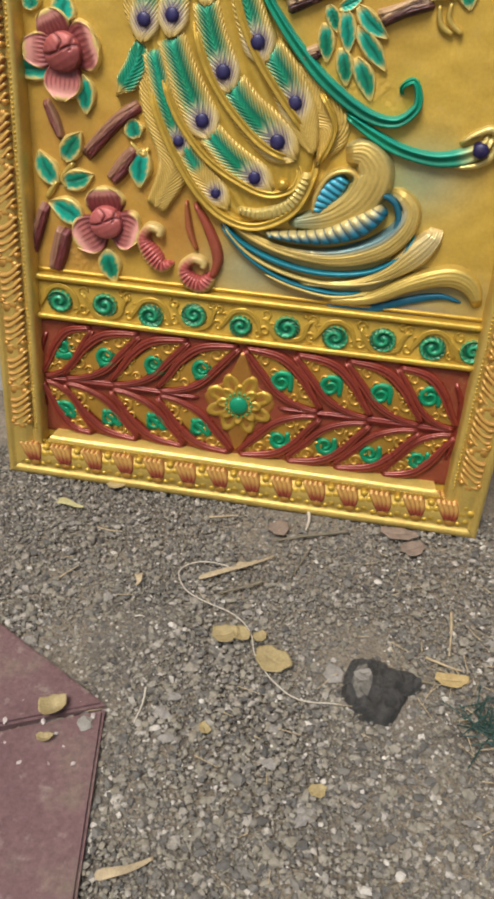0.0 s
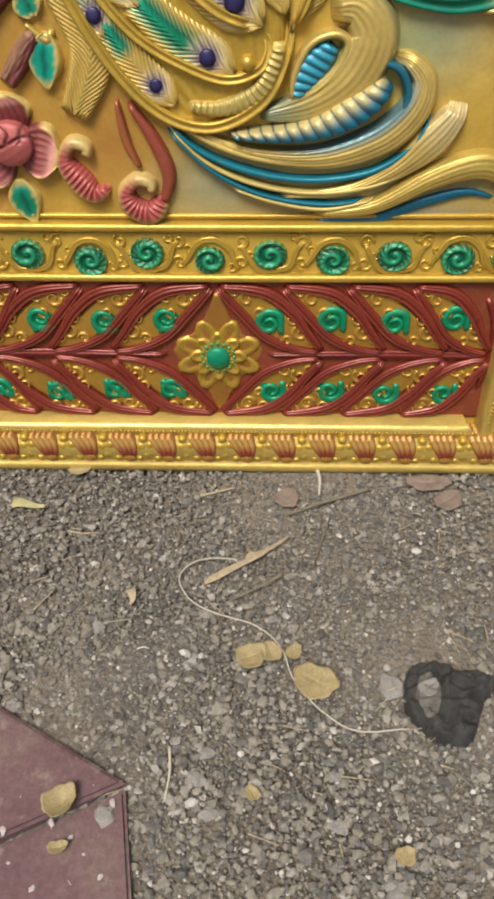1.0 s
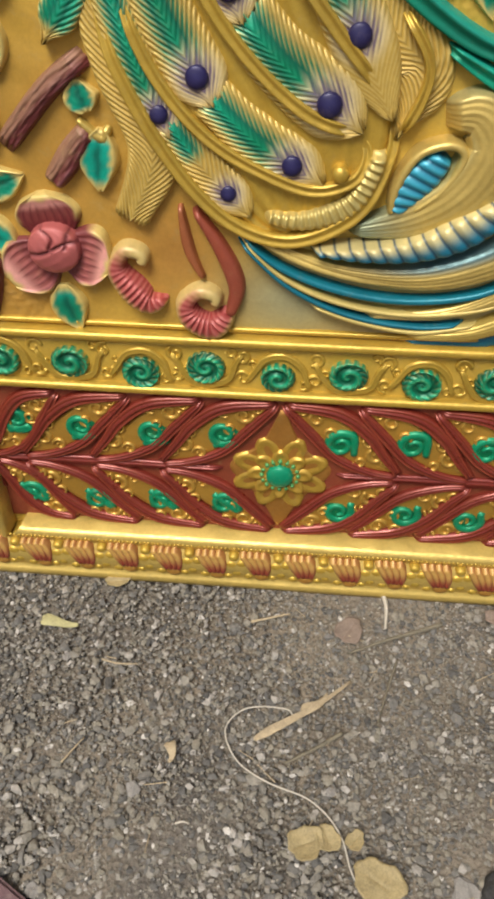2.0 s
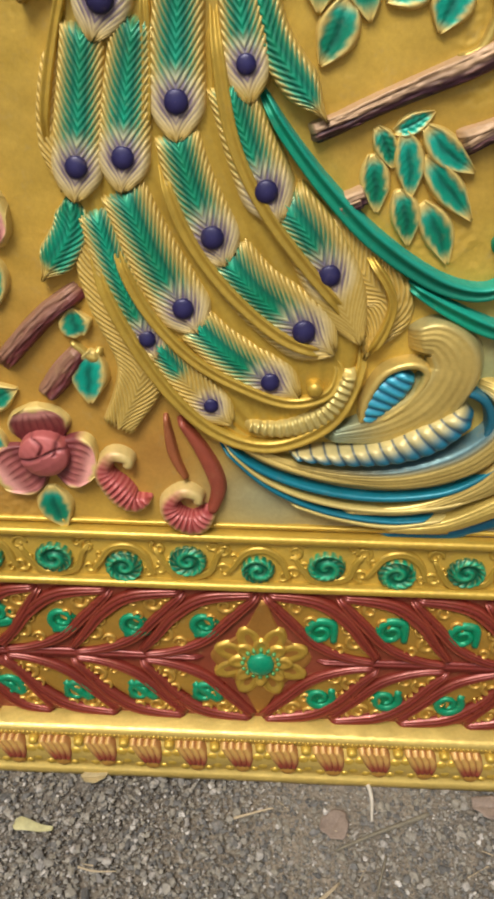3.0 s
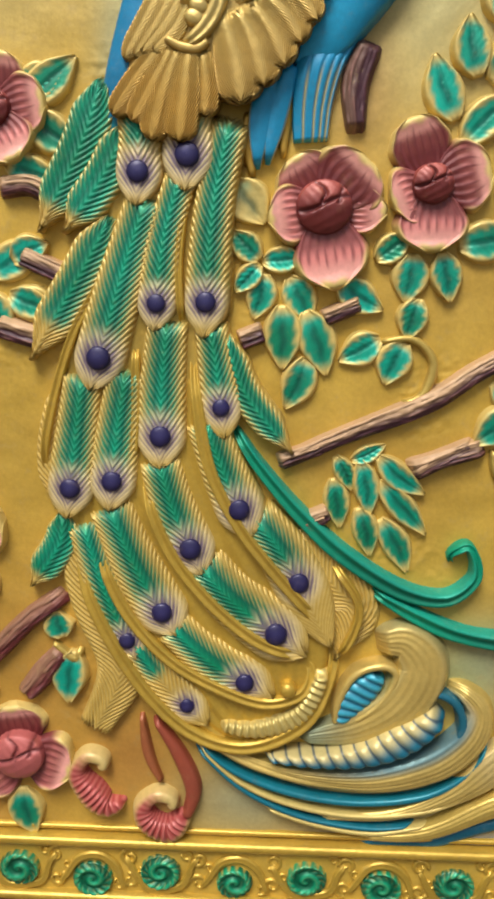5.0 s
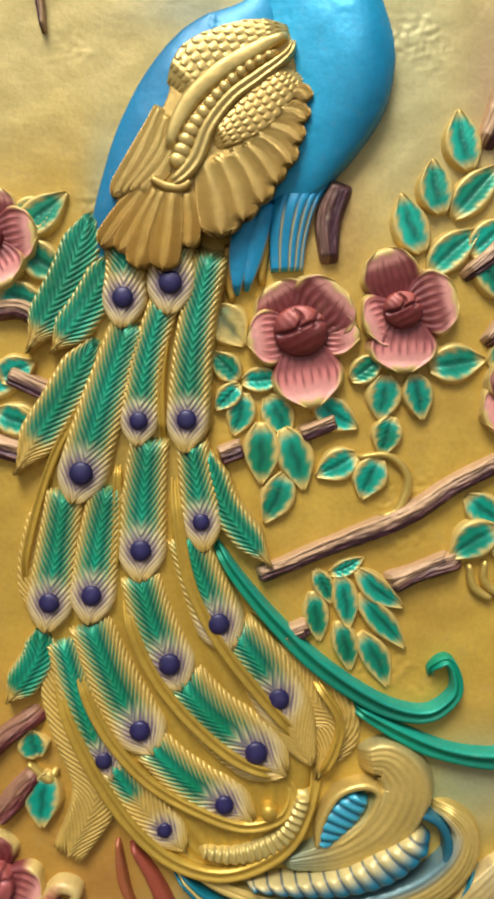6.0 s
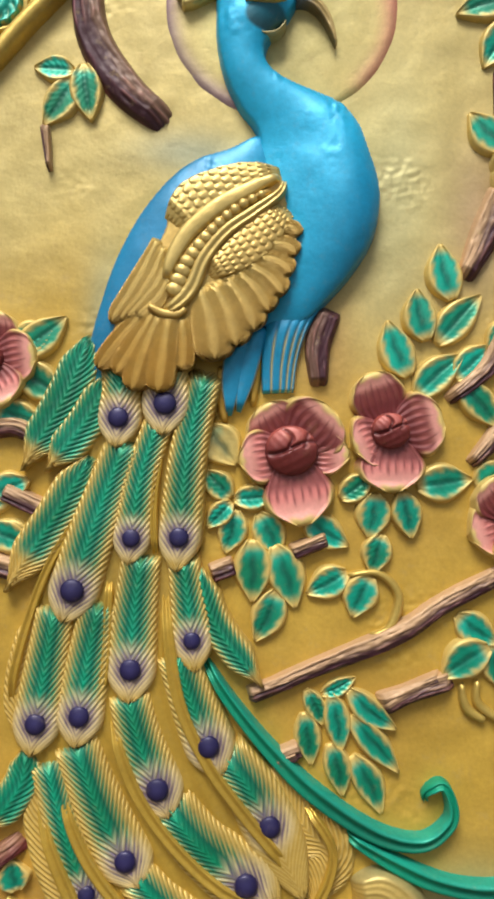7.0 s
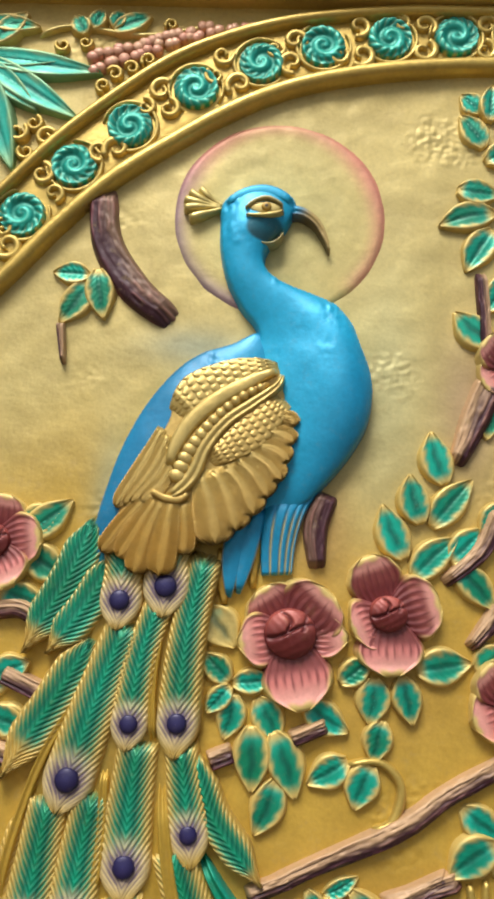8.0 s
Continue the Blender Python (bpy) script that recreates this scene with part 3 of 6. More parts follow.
def feather(pts, half, eye=0.8, base=0.010, green=(0.02, 0.78), hue=GREEN, spread=0.55, tipped=True, blunt=0.08, r=None, name="tail_feather", pitch=0.0074):
    """A long tail feather: shaft, slanting barbs, airbrushed green vane and, near the tip, a violet eye in a pale drop."""
    r = r or half * 0.42
    base = 0.006 + 0.55 * (base - 0.006) if base > 0.006 else base
    at = catmull(pts, 200)[int(eye * 199)]
    if tipped:
        p0, p1 = np.array(pts[0]), np.array(pts[1])
        grow = 0.009
        old = span(pts)
        pts = [tuple(p0 + (p0 - p1) / np.linalg.norm(p0 - p1) * grow)] + list(pts)[1:]
        eye = (eye * old + grow) / (old + grow)
        green = (green[0], (green[1] * old + grow) / (old + grow))

    def width(S):
        if tipped:
            x = np.clip((S - eye) / (1 - eye), 0, 1)
            return (0.80 + 0.20 * smooth(0.0, eye, S)) * np.clip(1 - x ** 1.9, 0, 1) ** 0.8
        return (0.25 + 0.75 * smooth(0, 0.25, S)) * (1 - (1 - blunt) * smooth(0.70, 1.0, S))

    def height(S, A, B):
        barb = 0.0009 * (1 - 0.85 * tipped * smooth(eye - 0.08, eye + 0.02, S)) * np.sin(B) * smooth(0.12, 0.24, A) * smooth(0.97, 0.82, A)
        return 0.006 * dome(A, 0.5) + barb + 0.0019 * np.exp(-(A / 0.12) ** 4) - 0.0013 * np.exp(-((A - 0.20) / 0.06) ** 2) + 0.0012 * np.exp(-((A - 0.9) / 0.07) ** 2)

    def paint(S, A, B, P):
        k = smooth(spread + 0.16, spread - 0.14, A + 0.11 * np.sin(B)) * smooth(green[0], green[0] + 0.05, S) * smooth(green[1] + 0.05, green[1] - 0.03, S)
        C = mix(mix(GOLD, (0.36, 0.21, 0.035), 0.35), RIM, 0.22 + 0.20 * np.sin(B))
        C = mix(C, mix(hue, TEAL, 0.5 + 0.5 * np.sin(S * 7 + 1 + base * 900)), k)
        # Shade painted into the barb troughs and the grooves beside the shaft.
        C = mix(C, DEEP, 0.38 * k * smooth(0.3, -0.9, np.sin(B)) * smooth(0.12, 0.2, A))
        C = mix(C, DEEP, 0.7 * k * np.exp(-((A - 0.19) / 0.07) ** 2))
        if tipped:
            d = np.linalg.norm(P - at, axis=-1) / r
            C = mix(C, CREAM, 0.8 * smooth(2.45, 1.4, d) * (0.95 + 0.05 * np.sin(B)))
            C = mix(C, (0.07, 0.04, 0.14), 0.85 * smooth(1.65, 1.0, d + 0.25 * np.sin(B)))
        return mix(C, mix(RIM, GOLD, 0.5), 0.5 * smooth(0.80, 0.90, A) * smooth(0.3, 0.6, S))
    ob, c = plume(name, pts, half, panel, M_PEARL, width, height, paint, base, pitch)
    if tipped:
        def spot(Rr, F):
            return mix(PURPLE, (0.028, 0.024, 0.10), smooth(0.75, 0.1, Rr))
        button("eye_spot", at, r, r, r * 0.62, ob, spot, M_BODY, base=base + 0.005, n=9, m=22, label="raised violet eye spot")
    return ob


def shaft(pts, half=0.006, base=0.010, peak=0.005, paint=GOLD, double=True, name="quill"):
    """A long gold quill with a groove down its middle."""
    def relief(S, A, L):
        return -0.0035 * np.exp(-(A / 0.28) ** 2) if double else 0 * A
    return strip(name, pts, [0.35 * half, half, half, half, half, 0.7 * half], [0.3 * peak, peak, peak, peak, 0.8 * peak], panel, paint, M_GOLD, base=base + 0.001,
                 n=int(np.clip(span(pts) / 0.004, 24, 120)), m=15, relief=relief, ends=0.16)


def spiral(c, r, turns=1.6, start=0.0, hand=1, inner=0.18):
    return [(c[0] + r * (inner + (1 - inner) * k) * math.cos(start + hand * (1 - k) * turns * 2 * math.pi),
             c[1] + r * (inner + (1 - inner) * k) * math.sin(start + hand * (1 - k) * turns * 2 * math.pi)) for k in np.linspace(1, 0, int(9 * turns) + 3)]


def volute(name, c, r, parent, col, hand=1, start=0.0, base=0.004, peak=0.006, turns=1.6, material=None, tail=None):
    """A curled scroll; tail: where its stem comes from."""
    pts = spiral(c, r, turns, start, hand)
    if tail:
        pts = [tail] + pts
    return strip(name, pts, [0.30 * r, 0.40 * r, 0.36 * r, 0.28 * r, 0.2 * r], peak, parent, col, material or M_GOLD, base=base, ends=0.03, m=9,
                 n=int(12 * turns) + 14)


def branch(pts, half, base=-0.002, peak=0.011, tint=BARK, top_light=0.65):
    """A limb with rough lengthwise bark; shade painted on its lower side, pale gold light above."""
    seed = random.uniform(0, 50)
    low = pts[0][1] < 0.74
    tint = (0.13, 0.024, 0.022) if low else tint

    def field(S, A, L):
        out = np.empty_like(S)
        for i in range(S.shape[0]):
            for j in range(S.shape[1]):
                x, y = S[i, j] * L, A[i, j]
                out[i, j] = noise.noise((x * 14 + seed, y * 4.0, 1)) + 0.8 * noise.noise((x * 45 + seed, y * 9, 5)) + 0.4 * noise.noise((x * 130, y * 16, 3))
        return out
    memo = {}

    def relief(S, A, L):
        memo["f"] = field(S, A, L)
        return 0.0034 * memo["f"] * dome(A)

    def paint(S, A, L):
        f = memo["f"]
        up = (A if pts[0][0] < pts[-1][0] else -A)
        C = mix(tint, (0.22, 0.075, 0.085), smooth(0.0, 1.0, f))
        return mix(C, (0.52, 0.33, 0.17), (0.35 if low else 1.3 * top_light) * smooth(-0.30, 0.45, up + 0.35 * f))
    return strip("branch", pts, half, peak, panel, paint, M_BARK, base=base, m=33, n=int(np.clip(span(pts) / 0.0015, 24, 260)), relief=relief, ends=0.12)


# ---- moulded bands under the picture ----
def flat(name, lo, hi, h, col, edge=0.004):
    u = np.array([lo[0], lo[0] + edge, *np.linspace(lo[0] + 2 * edge, hi[0] - 2 * edge, 60), hi[0] - edge, hi[0]])
    v = np.array([lo[1], lo[1] + edge, *np.linspace(lo[1] + 2 * edge, hi[1] - 2 * edge, 20), hi[1] - edge, hi[1]])
    U, V = np.meshgrid(u, v)
    H = h + 0.001 * np.sin(U * 61) * np.sin(V * 87)
    H[0], H[-1], H[:, 0], H[:, -1] = -0.013, -0.013, -0.013, -0.013
    return sheet(name, np.stack([U, V], -1), H, np.broadcast_to(col, (*U.shape, 3)), M_BOARD, panel)


BL, BR = -0.378, 0.392
flat("leaf_field", (BL, 0.100), (BR, 0.326), -0.0015, mix(RED, (0.30, 0.09, 0.03), 0.35))
flat("scroll_field", (BL, 0.330), (BR, 0.396), 0.0005, GOLD)
for v, h in ((0.402, 0.010), (0.333, 0.011)):
    strip("moulding", [(BL, v), (UC, v - 0.001), (BR, v)], 0.0075, h, panel, GOLD, M_GOLD, base=0.002, n=90, m=13, ends=0.0)
strip("moulding", [(BL, 0.414), (UC, 0.413), (BR, 0.414)], 0.004, 0.004, panel, GOLD, M_GOLD, base=-0.004, n=60, m=9, ends=0.0)


def medallion(name, c, rx, ry, hand, start, dark, light, edge, base, label=""):
    """A carved medallion: an acanthus curl with a lobed edge, coiling into a spiral."""
    def coil(Rr, F):
        return np.sin(2 * math.pi * (1.7 * Rr + hand * (F - start) / (2 * math.pi)))

    def lobes(Rr, F):
        return np.abs(np.sin((F + 1.2 * hand * Rr) * 7)) * smooth(0.50, 0.62, Rr) * smooth(1.0, 0.9, Rr)

    def relief(Rr, F):
        return 0.0022 * coil(Rr, F) * smooth(0.06, 0.2, Rr) + 0.0020 * lobes(Rr, F)

    def paint(Rr, F):
        C = mix(dark, light, smooth(-0.5, 0.7, coil(Rr, F)))
        C = mix(C, edge, 0.22 * smooth(0.5, 0.2, lobes(Rr, F)) * smooth(0.55, 0.65, Rr) + 0.10 * smooth(0.85, 1.0, coil(Rr, F)))
        return mix(C, edge, smooth(0.88, 0.97, Rr + 0.05 * np.sin(F * 14)))
    return button(name, c, rx, ry, 0.004, panel, paint, M_PEARL, base=base, n=30, m=90, power=0.3, relief=relief, label=label)


def jewel(c, r, hand=1, start=0.0):
    return medallion("green_medallion", c, r, r * 0.92, hand, start, (0.0, 0.10, 0.045), (0.0, 0.27, 0.125), GOLD, 0.004)


JEWELS = [(-0.325, 0.363), (-0.245, 0.366), (-0.164, 0.357), (-0.089, 0.368), (-0.008, 0.358), (0.070, 0.365), (0.151, 0.358), (0.229, 0.365), (0.311, 0.361), (0.376, 0.362)]
for k, c in enumerate(JEWELS):
    c = (c[0], c[1] - 0.002)
    jewel(c, 0.0245 if k not in (4,) else 0.022, 1 if k % 2 else -1, start=k * 1.9)
    up = 1 if k % 2 else -1
    ring = [(c[0] - 0.040, c[1] + up * 0.020), (c[0] - 0.028, c[1] - up * 0.004), (c[0] - 0.014, c[1] - up * 0.024), (c[0] + 0.008, c[1] - up * 0.028),
            (c[0] + 0.026, c[1] - up * 0.014), (c[0] + 0.034, c[1] + up * 0.008), (c[0] + 0.044, c[1] + up * 0.022)]
    strip("vine", [(min(max(x, BL + 0.004), BR - 0.004), min(max(y, 0.343), 0.393)) for x, y in ring], [0.003, 0.0055, 0.006, 0.0055, 0.003], 0.006, panel, GOLD, base=0.001, m=11, relief=lambda S, A, L: -0.002 * np.exp(-(A / 0.3) ** 2))
    if k < 9:
        for dx, dy, r, hd in ((0.041, 0.015, 0.010, 1), (0.041, -0.015, 0.010, -1), (0.029, up * 0.020, 0.007, 1), (0.053, up * 0.004, 0.006, -1)):
            volute("scroll", (c[0] + dx, 0.367 + dy), r, panel, GOLD, hd, k, base=0.0, peak=0.004, turns=1.2)


def scroll_cell(sx, sy, tip_u, gem):
    """One lens of the red leaf panel: two red ribs that part on the spine and meet in a point, with a green volute between."""
    spine, edge = 0.212, (0.318 if sy > 0 else 0.112)
    k = abs(edge - spine) / 0.105
    far = UC - 0.002 + sx * 0.374
    s0 = tip_u + sx * 0.150
    s0 = min(s0, far) if sx > 0 else max(s0, far)
    w = abs(s0 - tip_u) / 0.150

    def at(a, b):
        return (s0 - sx * a * w, spine + sy * (0.004 + b * k))
    # Lighter red painted along the rib ridges stands in for their sheen.
    rib = dict(paint=lambda S, A, L: mix(RED, (0.32, 0.060, 0.028), 0.7 * np.exp(-((np.abs(A) - 0.5) / 0.18) ** 2)), material=M_RED, base=0.0)
    groove = lambda S, A, L: 0.0016 * np.cos(A * 10.5)
    rails("leaf_cell", [at(0.012, 0.010), at(0.034, 0.034), at(0.060, 0.066), at(0.095, 0.089), at(0.146, 0.102)], [at(0.006, 0.006), at(0.045, 0.010), at(0.084, 0.030), at(0.114, 0.062), at(0.146, 0.100)],
          0.0015, panel, lambda S, A, L: mix(GOLD, (0.40, 0.17, 0.03), 0.5), M_GOLD, base=0.0005, n=30, m=13, power=0.3, ends=0.01)
    strip("red_rib", [at(0, 0), at(0.024, 0.032), at(0.048, 0.066), at(0.085, 0.093), at(0.150, 0.103)], [0.005, 0.0090, 0.0110, 0.0095, 0.005], 0.009, panel,
          relief=groove, m=19, **rib)
    strip("red_rib", [at(0, 0), at(0.040, 0.006), at(0.082, 0.026), at(0.115, 0.062), at(0.150, 0.103)], [0.005, 0.007, 0.0085, 0.0090, 0.006], 0.008, panel,
          relief=groove, m=19, **rib)
    g = np.array(gem)
    button("green_medallion", g, 0.0275, 0.0205, 0.006, panel, lambda Rr, F: mix((0.0, 0.15, 0.055), (0.12, 0.20, 0.04), smooth(0.7, 1, Rr)), M_PEARL, base=-0.002,
           turn=0.5 * sx * sy, n=8, m=26)
    volute("green_scroll", g + (sx * 0.002, -sy * 0.001), 0.0185, panel, (0.0, 0.22, 0.095), hand=sx * sy, start=0.6 * sx, base=0.002, peak=0.005, turns=1.5, material=M_PEARL,
           tail=tuple(g + (sx * 0.019, -sy * 0.020)))
    for da, db, r in ((0.108, 0.083, 0.012), (0.086, 0.088, 0.010), (0.034, 0.032, 0.012), (0.054, 0.022, 0.009), (0.020, 0.022, 0.008), (0.124, 0.093, 0.007), (0.044, 0.052, 0.008), (0.092, 0.062, 0.009)):
        volute("scroll", at(da, db), r, panel, mix(GOLD, (0.4, 0.12, 0.05), 0.25), hand=sx, start=da * 60, base=-0.001, peak=0.007, turns=1.25)


GEMS = {(-1, 1): [(-0.069, 0.270), (-0.155, 0.267), (-0.243, 0.270), (-0.322, 0.276)], (1, 1): [(0.067, 0.264), (0.152, 0.268), (0.238, 0.265), (0.320, 0.271)],
        (-1, -1): [(-0.070, 0.151), (-0.153, 0.150), (-0.237, 0.145), (-0.325, 0.150)], (1, -1): [(0.072, 0.150), (0.156, 0.151), (0.236, 0.147), (0.321, 0.148)]}
for (sx, sy), gems in GEMS.items():
    for k, g in enumerate(gems):
        scroll_cell(sx, sy, UC - 0.012 + sx * (0.001 + 0.0875 * k), (g[0], g[1]))
for sx in (-1, 1):
    strip("red_spine", [(UC - 0.012 + sx * 0.062, 0.212), (UC + sx * 0.2, 0.213), (UC + sx * 0.374, 0.212)], [0.003, 0.007, 0.009, 0.005], 0.008, panel,
          RED, M_RED, base=-0.002, relief=lambda S, A, L: 0.0015 * np.cos(A * 9), m=15)
    strip("red_rib", [(UC - 0.004 + sx * 0.355, 0.305), (UC - 0.004 + sx * 0.374, 0.26), (UC - 0.004 + sx * 0.376, 0.212), (UC - 0.004 + sx * 0.365, 0.15)],
          [0.004, 0.009, 0.008, 0.003], 0.007, panel, RED, M_RED, base=-0.002)

ROS = (-0.002, 0.210)
rails("rosette_field", [(-0.002, 0.312), (-0.030, 0.255), (-0.072, 0.216), (-0.030, 0.165), (-0.002, 0.112)], [(0.000, 0.312), (0.026, 0.255), (0.068, 0.216), (0.028, 0.165), (0.000, 0.112)], 0.001, panel,
      mix(GOLD, (0.36, 0.14, 0.03), 0.8), M_GOLD, base=0.0005, n=40, m=25, power=0.2, ends=0.0)
rosette = new("rosette")
rosette.parent = panel
rosette["label"] = "gold eight-petalled rosette with a green centre"
for ring, R, off in ((8, 0.064, 0.39), (8, 0.042, 0.0)):
    for k in range(ring):
        f = off + 2 * math.pi * k / ring
        d = np.array((math.cos(f), math.sin(f) * 0.95))
        c = np.array(ROS)
        strip("petal", [c + 0.25 * R * d, c + 0.65 * R * d, c + R * d], [0.10 * R, 0.26 * R, 0.33 * R, 0.27 * R, 0.05 * R], 0.0035, rosette, mix(GOLD, (0.40, 0.22, 0.03), 0.4), base=0.001 if R > 0.05 else 0.005,
              n=18, m=11, relief=lambda S, A, L: -0.005 * np.exp(-(A / 0.3) ** 2) * smooth(0.85, 0.6, S))
button("gem", ROS, 0.019, 0.019, 0.012, rosette, (0.0, 0.23, 0.11), M_BODY, base=0.006, label="glossy green round boss")
for k in range(16):
    f = 2 * math.pi * k / 16
    button("bead", (ROS[0] + 0.0225 * math.cos(f), ROS[1] + 0.0225 * math.sin(f)), 0.0035, 0.0035, 0.004, rosette, (0.08, 0.27, 0.08), M_PEARL, base=0.006, n=5, m=9)

# ---- ornament on the frame ----
FACE = 0.040


def crest_motif():
    """Fluted red crest over a gold pearl, repeated along the bottom rail."""
    hub = new("crest_motif")
    hub.parent = panel
    hub["label"] = "fluted red crest over a gold pearl"

    def paint(S, A, L):
        # Top light painted in: rose-gold flute tops, dark rust feet and creases.
        return mix(mix(GOLD, (0.50, 0.24, 0.12), 0.4), (0.22, 0.038, 0.020), np.clip(smooth(0.30, 0.85, S) + 0.6 * smooth(0.3, 0.9, np.abs(A)), 0, 1))
    for k in range(4):
        x = -0.0135 + 0.0090 * k
        strip("flute", [(x - 0.009, 0.028), (x - 0.003, 0.018), (x * 0.85 + 0.002, 0.004), (x * 0.55 + 0.005, -0.010)], [0.0045, 0.0062, 0.0060, 0.0038], 0.0055, hub, paint, M_ROSE,
              base=FACE, m=9, n=18)
    button("pearl", (0.005, -0.014), 0.012, 0.009, 0.009, hub, mix(GOLD, (0.30, 0.06, 0.03), 0.45), base=FACE - 0.004, n=8, m=18)
    for x, y, r in ((0.024, 0.006, 0.0095), (0.031, -0.009, 0.0085), (0.027, 0.020, 0.0075), (0.038, 0.009, 0.0085), (0.020, -0.015, 0.006), (-0.012, -0.015, 0.007)):
        button("boss", (x, y), r, r * 0.85, 0.006, hub, GOLD, base=FACE - 0.003, n=6, m=14)
    return hub


crest = crest_motif()
crest.matrix_basis = pose(UL + 0.050, 0, 0.062)
for k in range(1, 14):
    clone(crest, UL + 0.050 + k * 0.0595, 0.062 - 0.0006 * (k % 3))


def side_motif():
    """Slanting dark red acanthus flutes for the upright rails."""
    hub = new("acanthus_motif")
    hub.parent = panel
    hub["label"] = "slanting dark red acanthus flutes with gold bosses"

    def paint(S, A, L):
        return mix((0.24, 0.050, 0.024), (0.50, 0.30, 0.06), np.clip(smooth(0.85, 0.25, np.abs(A - 0.15)) * 0.85 + 0.4 * smooth(0.7, 1, S), 0, 1))
    for k in range(5):
        y = 0.032 - 0.0122 * k
        strip("flute", [(-0.020, y - 0.008), (-0.008, y - 0.009), (0.006, y - 0.001 + 0.003 * (k % 2)), (0.019, y + 0.014)], [0.0035, 0.0066 - 0.0006 * k, 0.0062 - 0.0005 * k, 0.0030], 0.0060 - 0.0004 * k, hub, paint, M_ROSE, base=FACE - 0.002, m=9, n=16)
    for x, y, r in ((-0.010, 0.044, 0.009), (0.010, 0.042, 0.008), (0.0, -0.028, 0.009), (0.014, -0.018, 0.006), (-0.016, -0.022, 0.006)):
        button("boss", (x, y), r, r, 0.006, hub, mix(GOLD, (0.4, 0.1, 0.06), 0.35), base=FACE - 0.003, n=6, m=14)
    return hub


acan = side_motif()
acan.matrix_basis = pose(UL + 0.034, 0, 0.150)
for k in range(1, 22):
    clone(acan, UL + 0.034, 0.150 + 0.0775 * k)
for k in range(22):
    o = clone(acan, UR - 0.034, 0.150 + 0.0775 * k)
    o.matrix_basis = o.matrix_basis @ Matrix.Diagonal((-1, 1, 1, 1))


def bead_row(start, end, count, h, r=0.0026):
    """A string of tiny beads, one mesh."""
    bm = bmesh.new()
    for k in range(count):
        f = (k + 0.5) / count
        x, z = start[0] + (end[0] - start[0]) * f, start[1] + (end[1] - start[1]) * f
        bmesh.ops.create_icosphere(bm, subdivisions=1, radius=r, matrix=Matrix.Translation((x, -h, z)))
    for f in bm.faces:
        f.smooth = True
    me = bpy.data.meshes.new("beading")
    bm.to_mesh(me)
    bm.free()
    at = me.color_attributes.new("paint", "FLOAT_COLOR", "POINT")
    at.data.foreach_set("color", np.tile((*GOLD, 1.0), len(me.vertices)))
    me.materials.append(M_GOLD)
    ob = new("beading", me)
    ob.parent = panel
    ob["kind"] = "stuff"


bead_row((UL + 0.07, 0.0935), (UR - 0.07, 0.0935), 130, 0.026)
bead_row((UL + 0.0585, 0.11), (UL + 0.0585, TOP - 0.07), 240, 0.026)
bead_row((UR - 0.0585, 0.11), (UR - 0.0585, TOP - 0.07), 240, 0.026)
bead_row((UL + 0.07, TOP - 0.0525), (UR - 0.07, TOP - 0.0525), 130, 0.026)

# ---- peacock: back, neck and breast ----
CHEEK = ((0.026, 1.486))


def blue_coat(U, V, F):
    # Shade painted into the blue: navy low on the breast and along the outline.
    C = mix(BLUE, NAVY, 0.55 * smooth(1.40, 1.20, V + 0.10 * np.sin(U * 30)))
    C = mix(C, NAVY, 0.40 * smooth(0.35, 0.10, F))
    cheek = ((U - CHEEK[0]) / 0.0205) ** 2 + ((V - CHEEK[1]) / 0.0150) ** 2
    C = mix(C, mix((0.006, 0.10, 0.13), (0.012, 0.035, 0.03), smooth(0.006, -0.012, V - CHEEK[1])), 0.9 * smooth(1.15, 0.75, cheek))
    return mix(C, GREEN, smooth(1.150, 1.105, V))


def dents(U, V, F):
    out = np.empty_like(U)
    for i in range(U.shape[0]):
        for j in range(U.shape[1]):
            x, y = U[i, j], V[i, j]
            out[i, j] = 0.0013 * noise.noise((x * 28, y * 28, 4)) + 0.0042 * noise.noise((x * 170, y * 110, 9)) * max(0.0, noise.noise((x * 24, y * 24, 1)) - 0.10)
    return out


def breast_form(U, V, F):
    """Dents, and a hollow where the wing lies on the flank."""
    return dents(U, V, F) - 0.020 * F * smooth(0.135, 0.030, U) * smooth(1.45, 1.36, V)


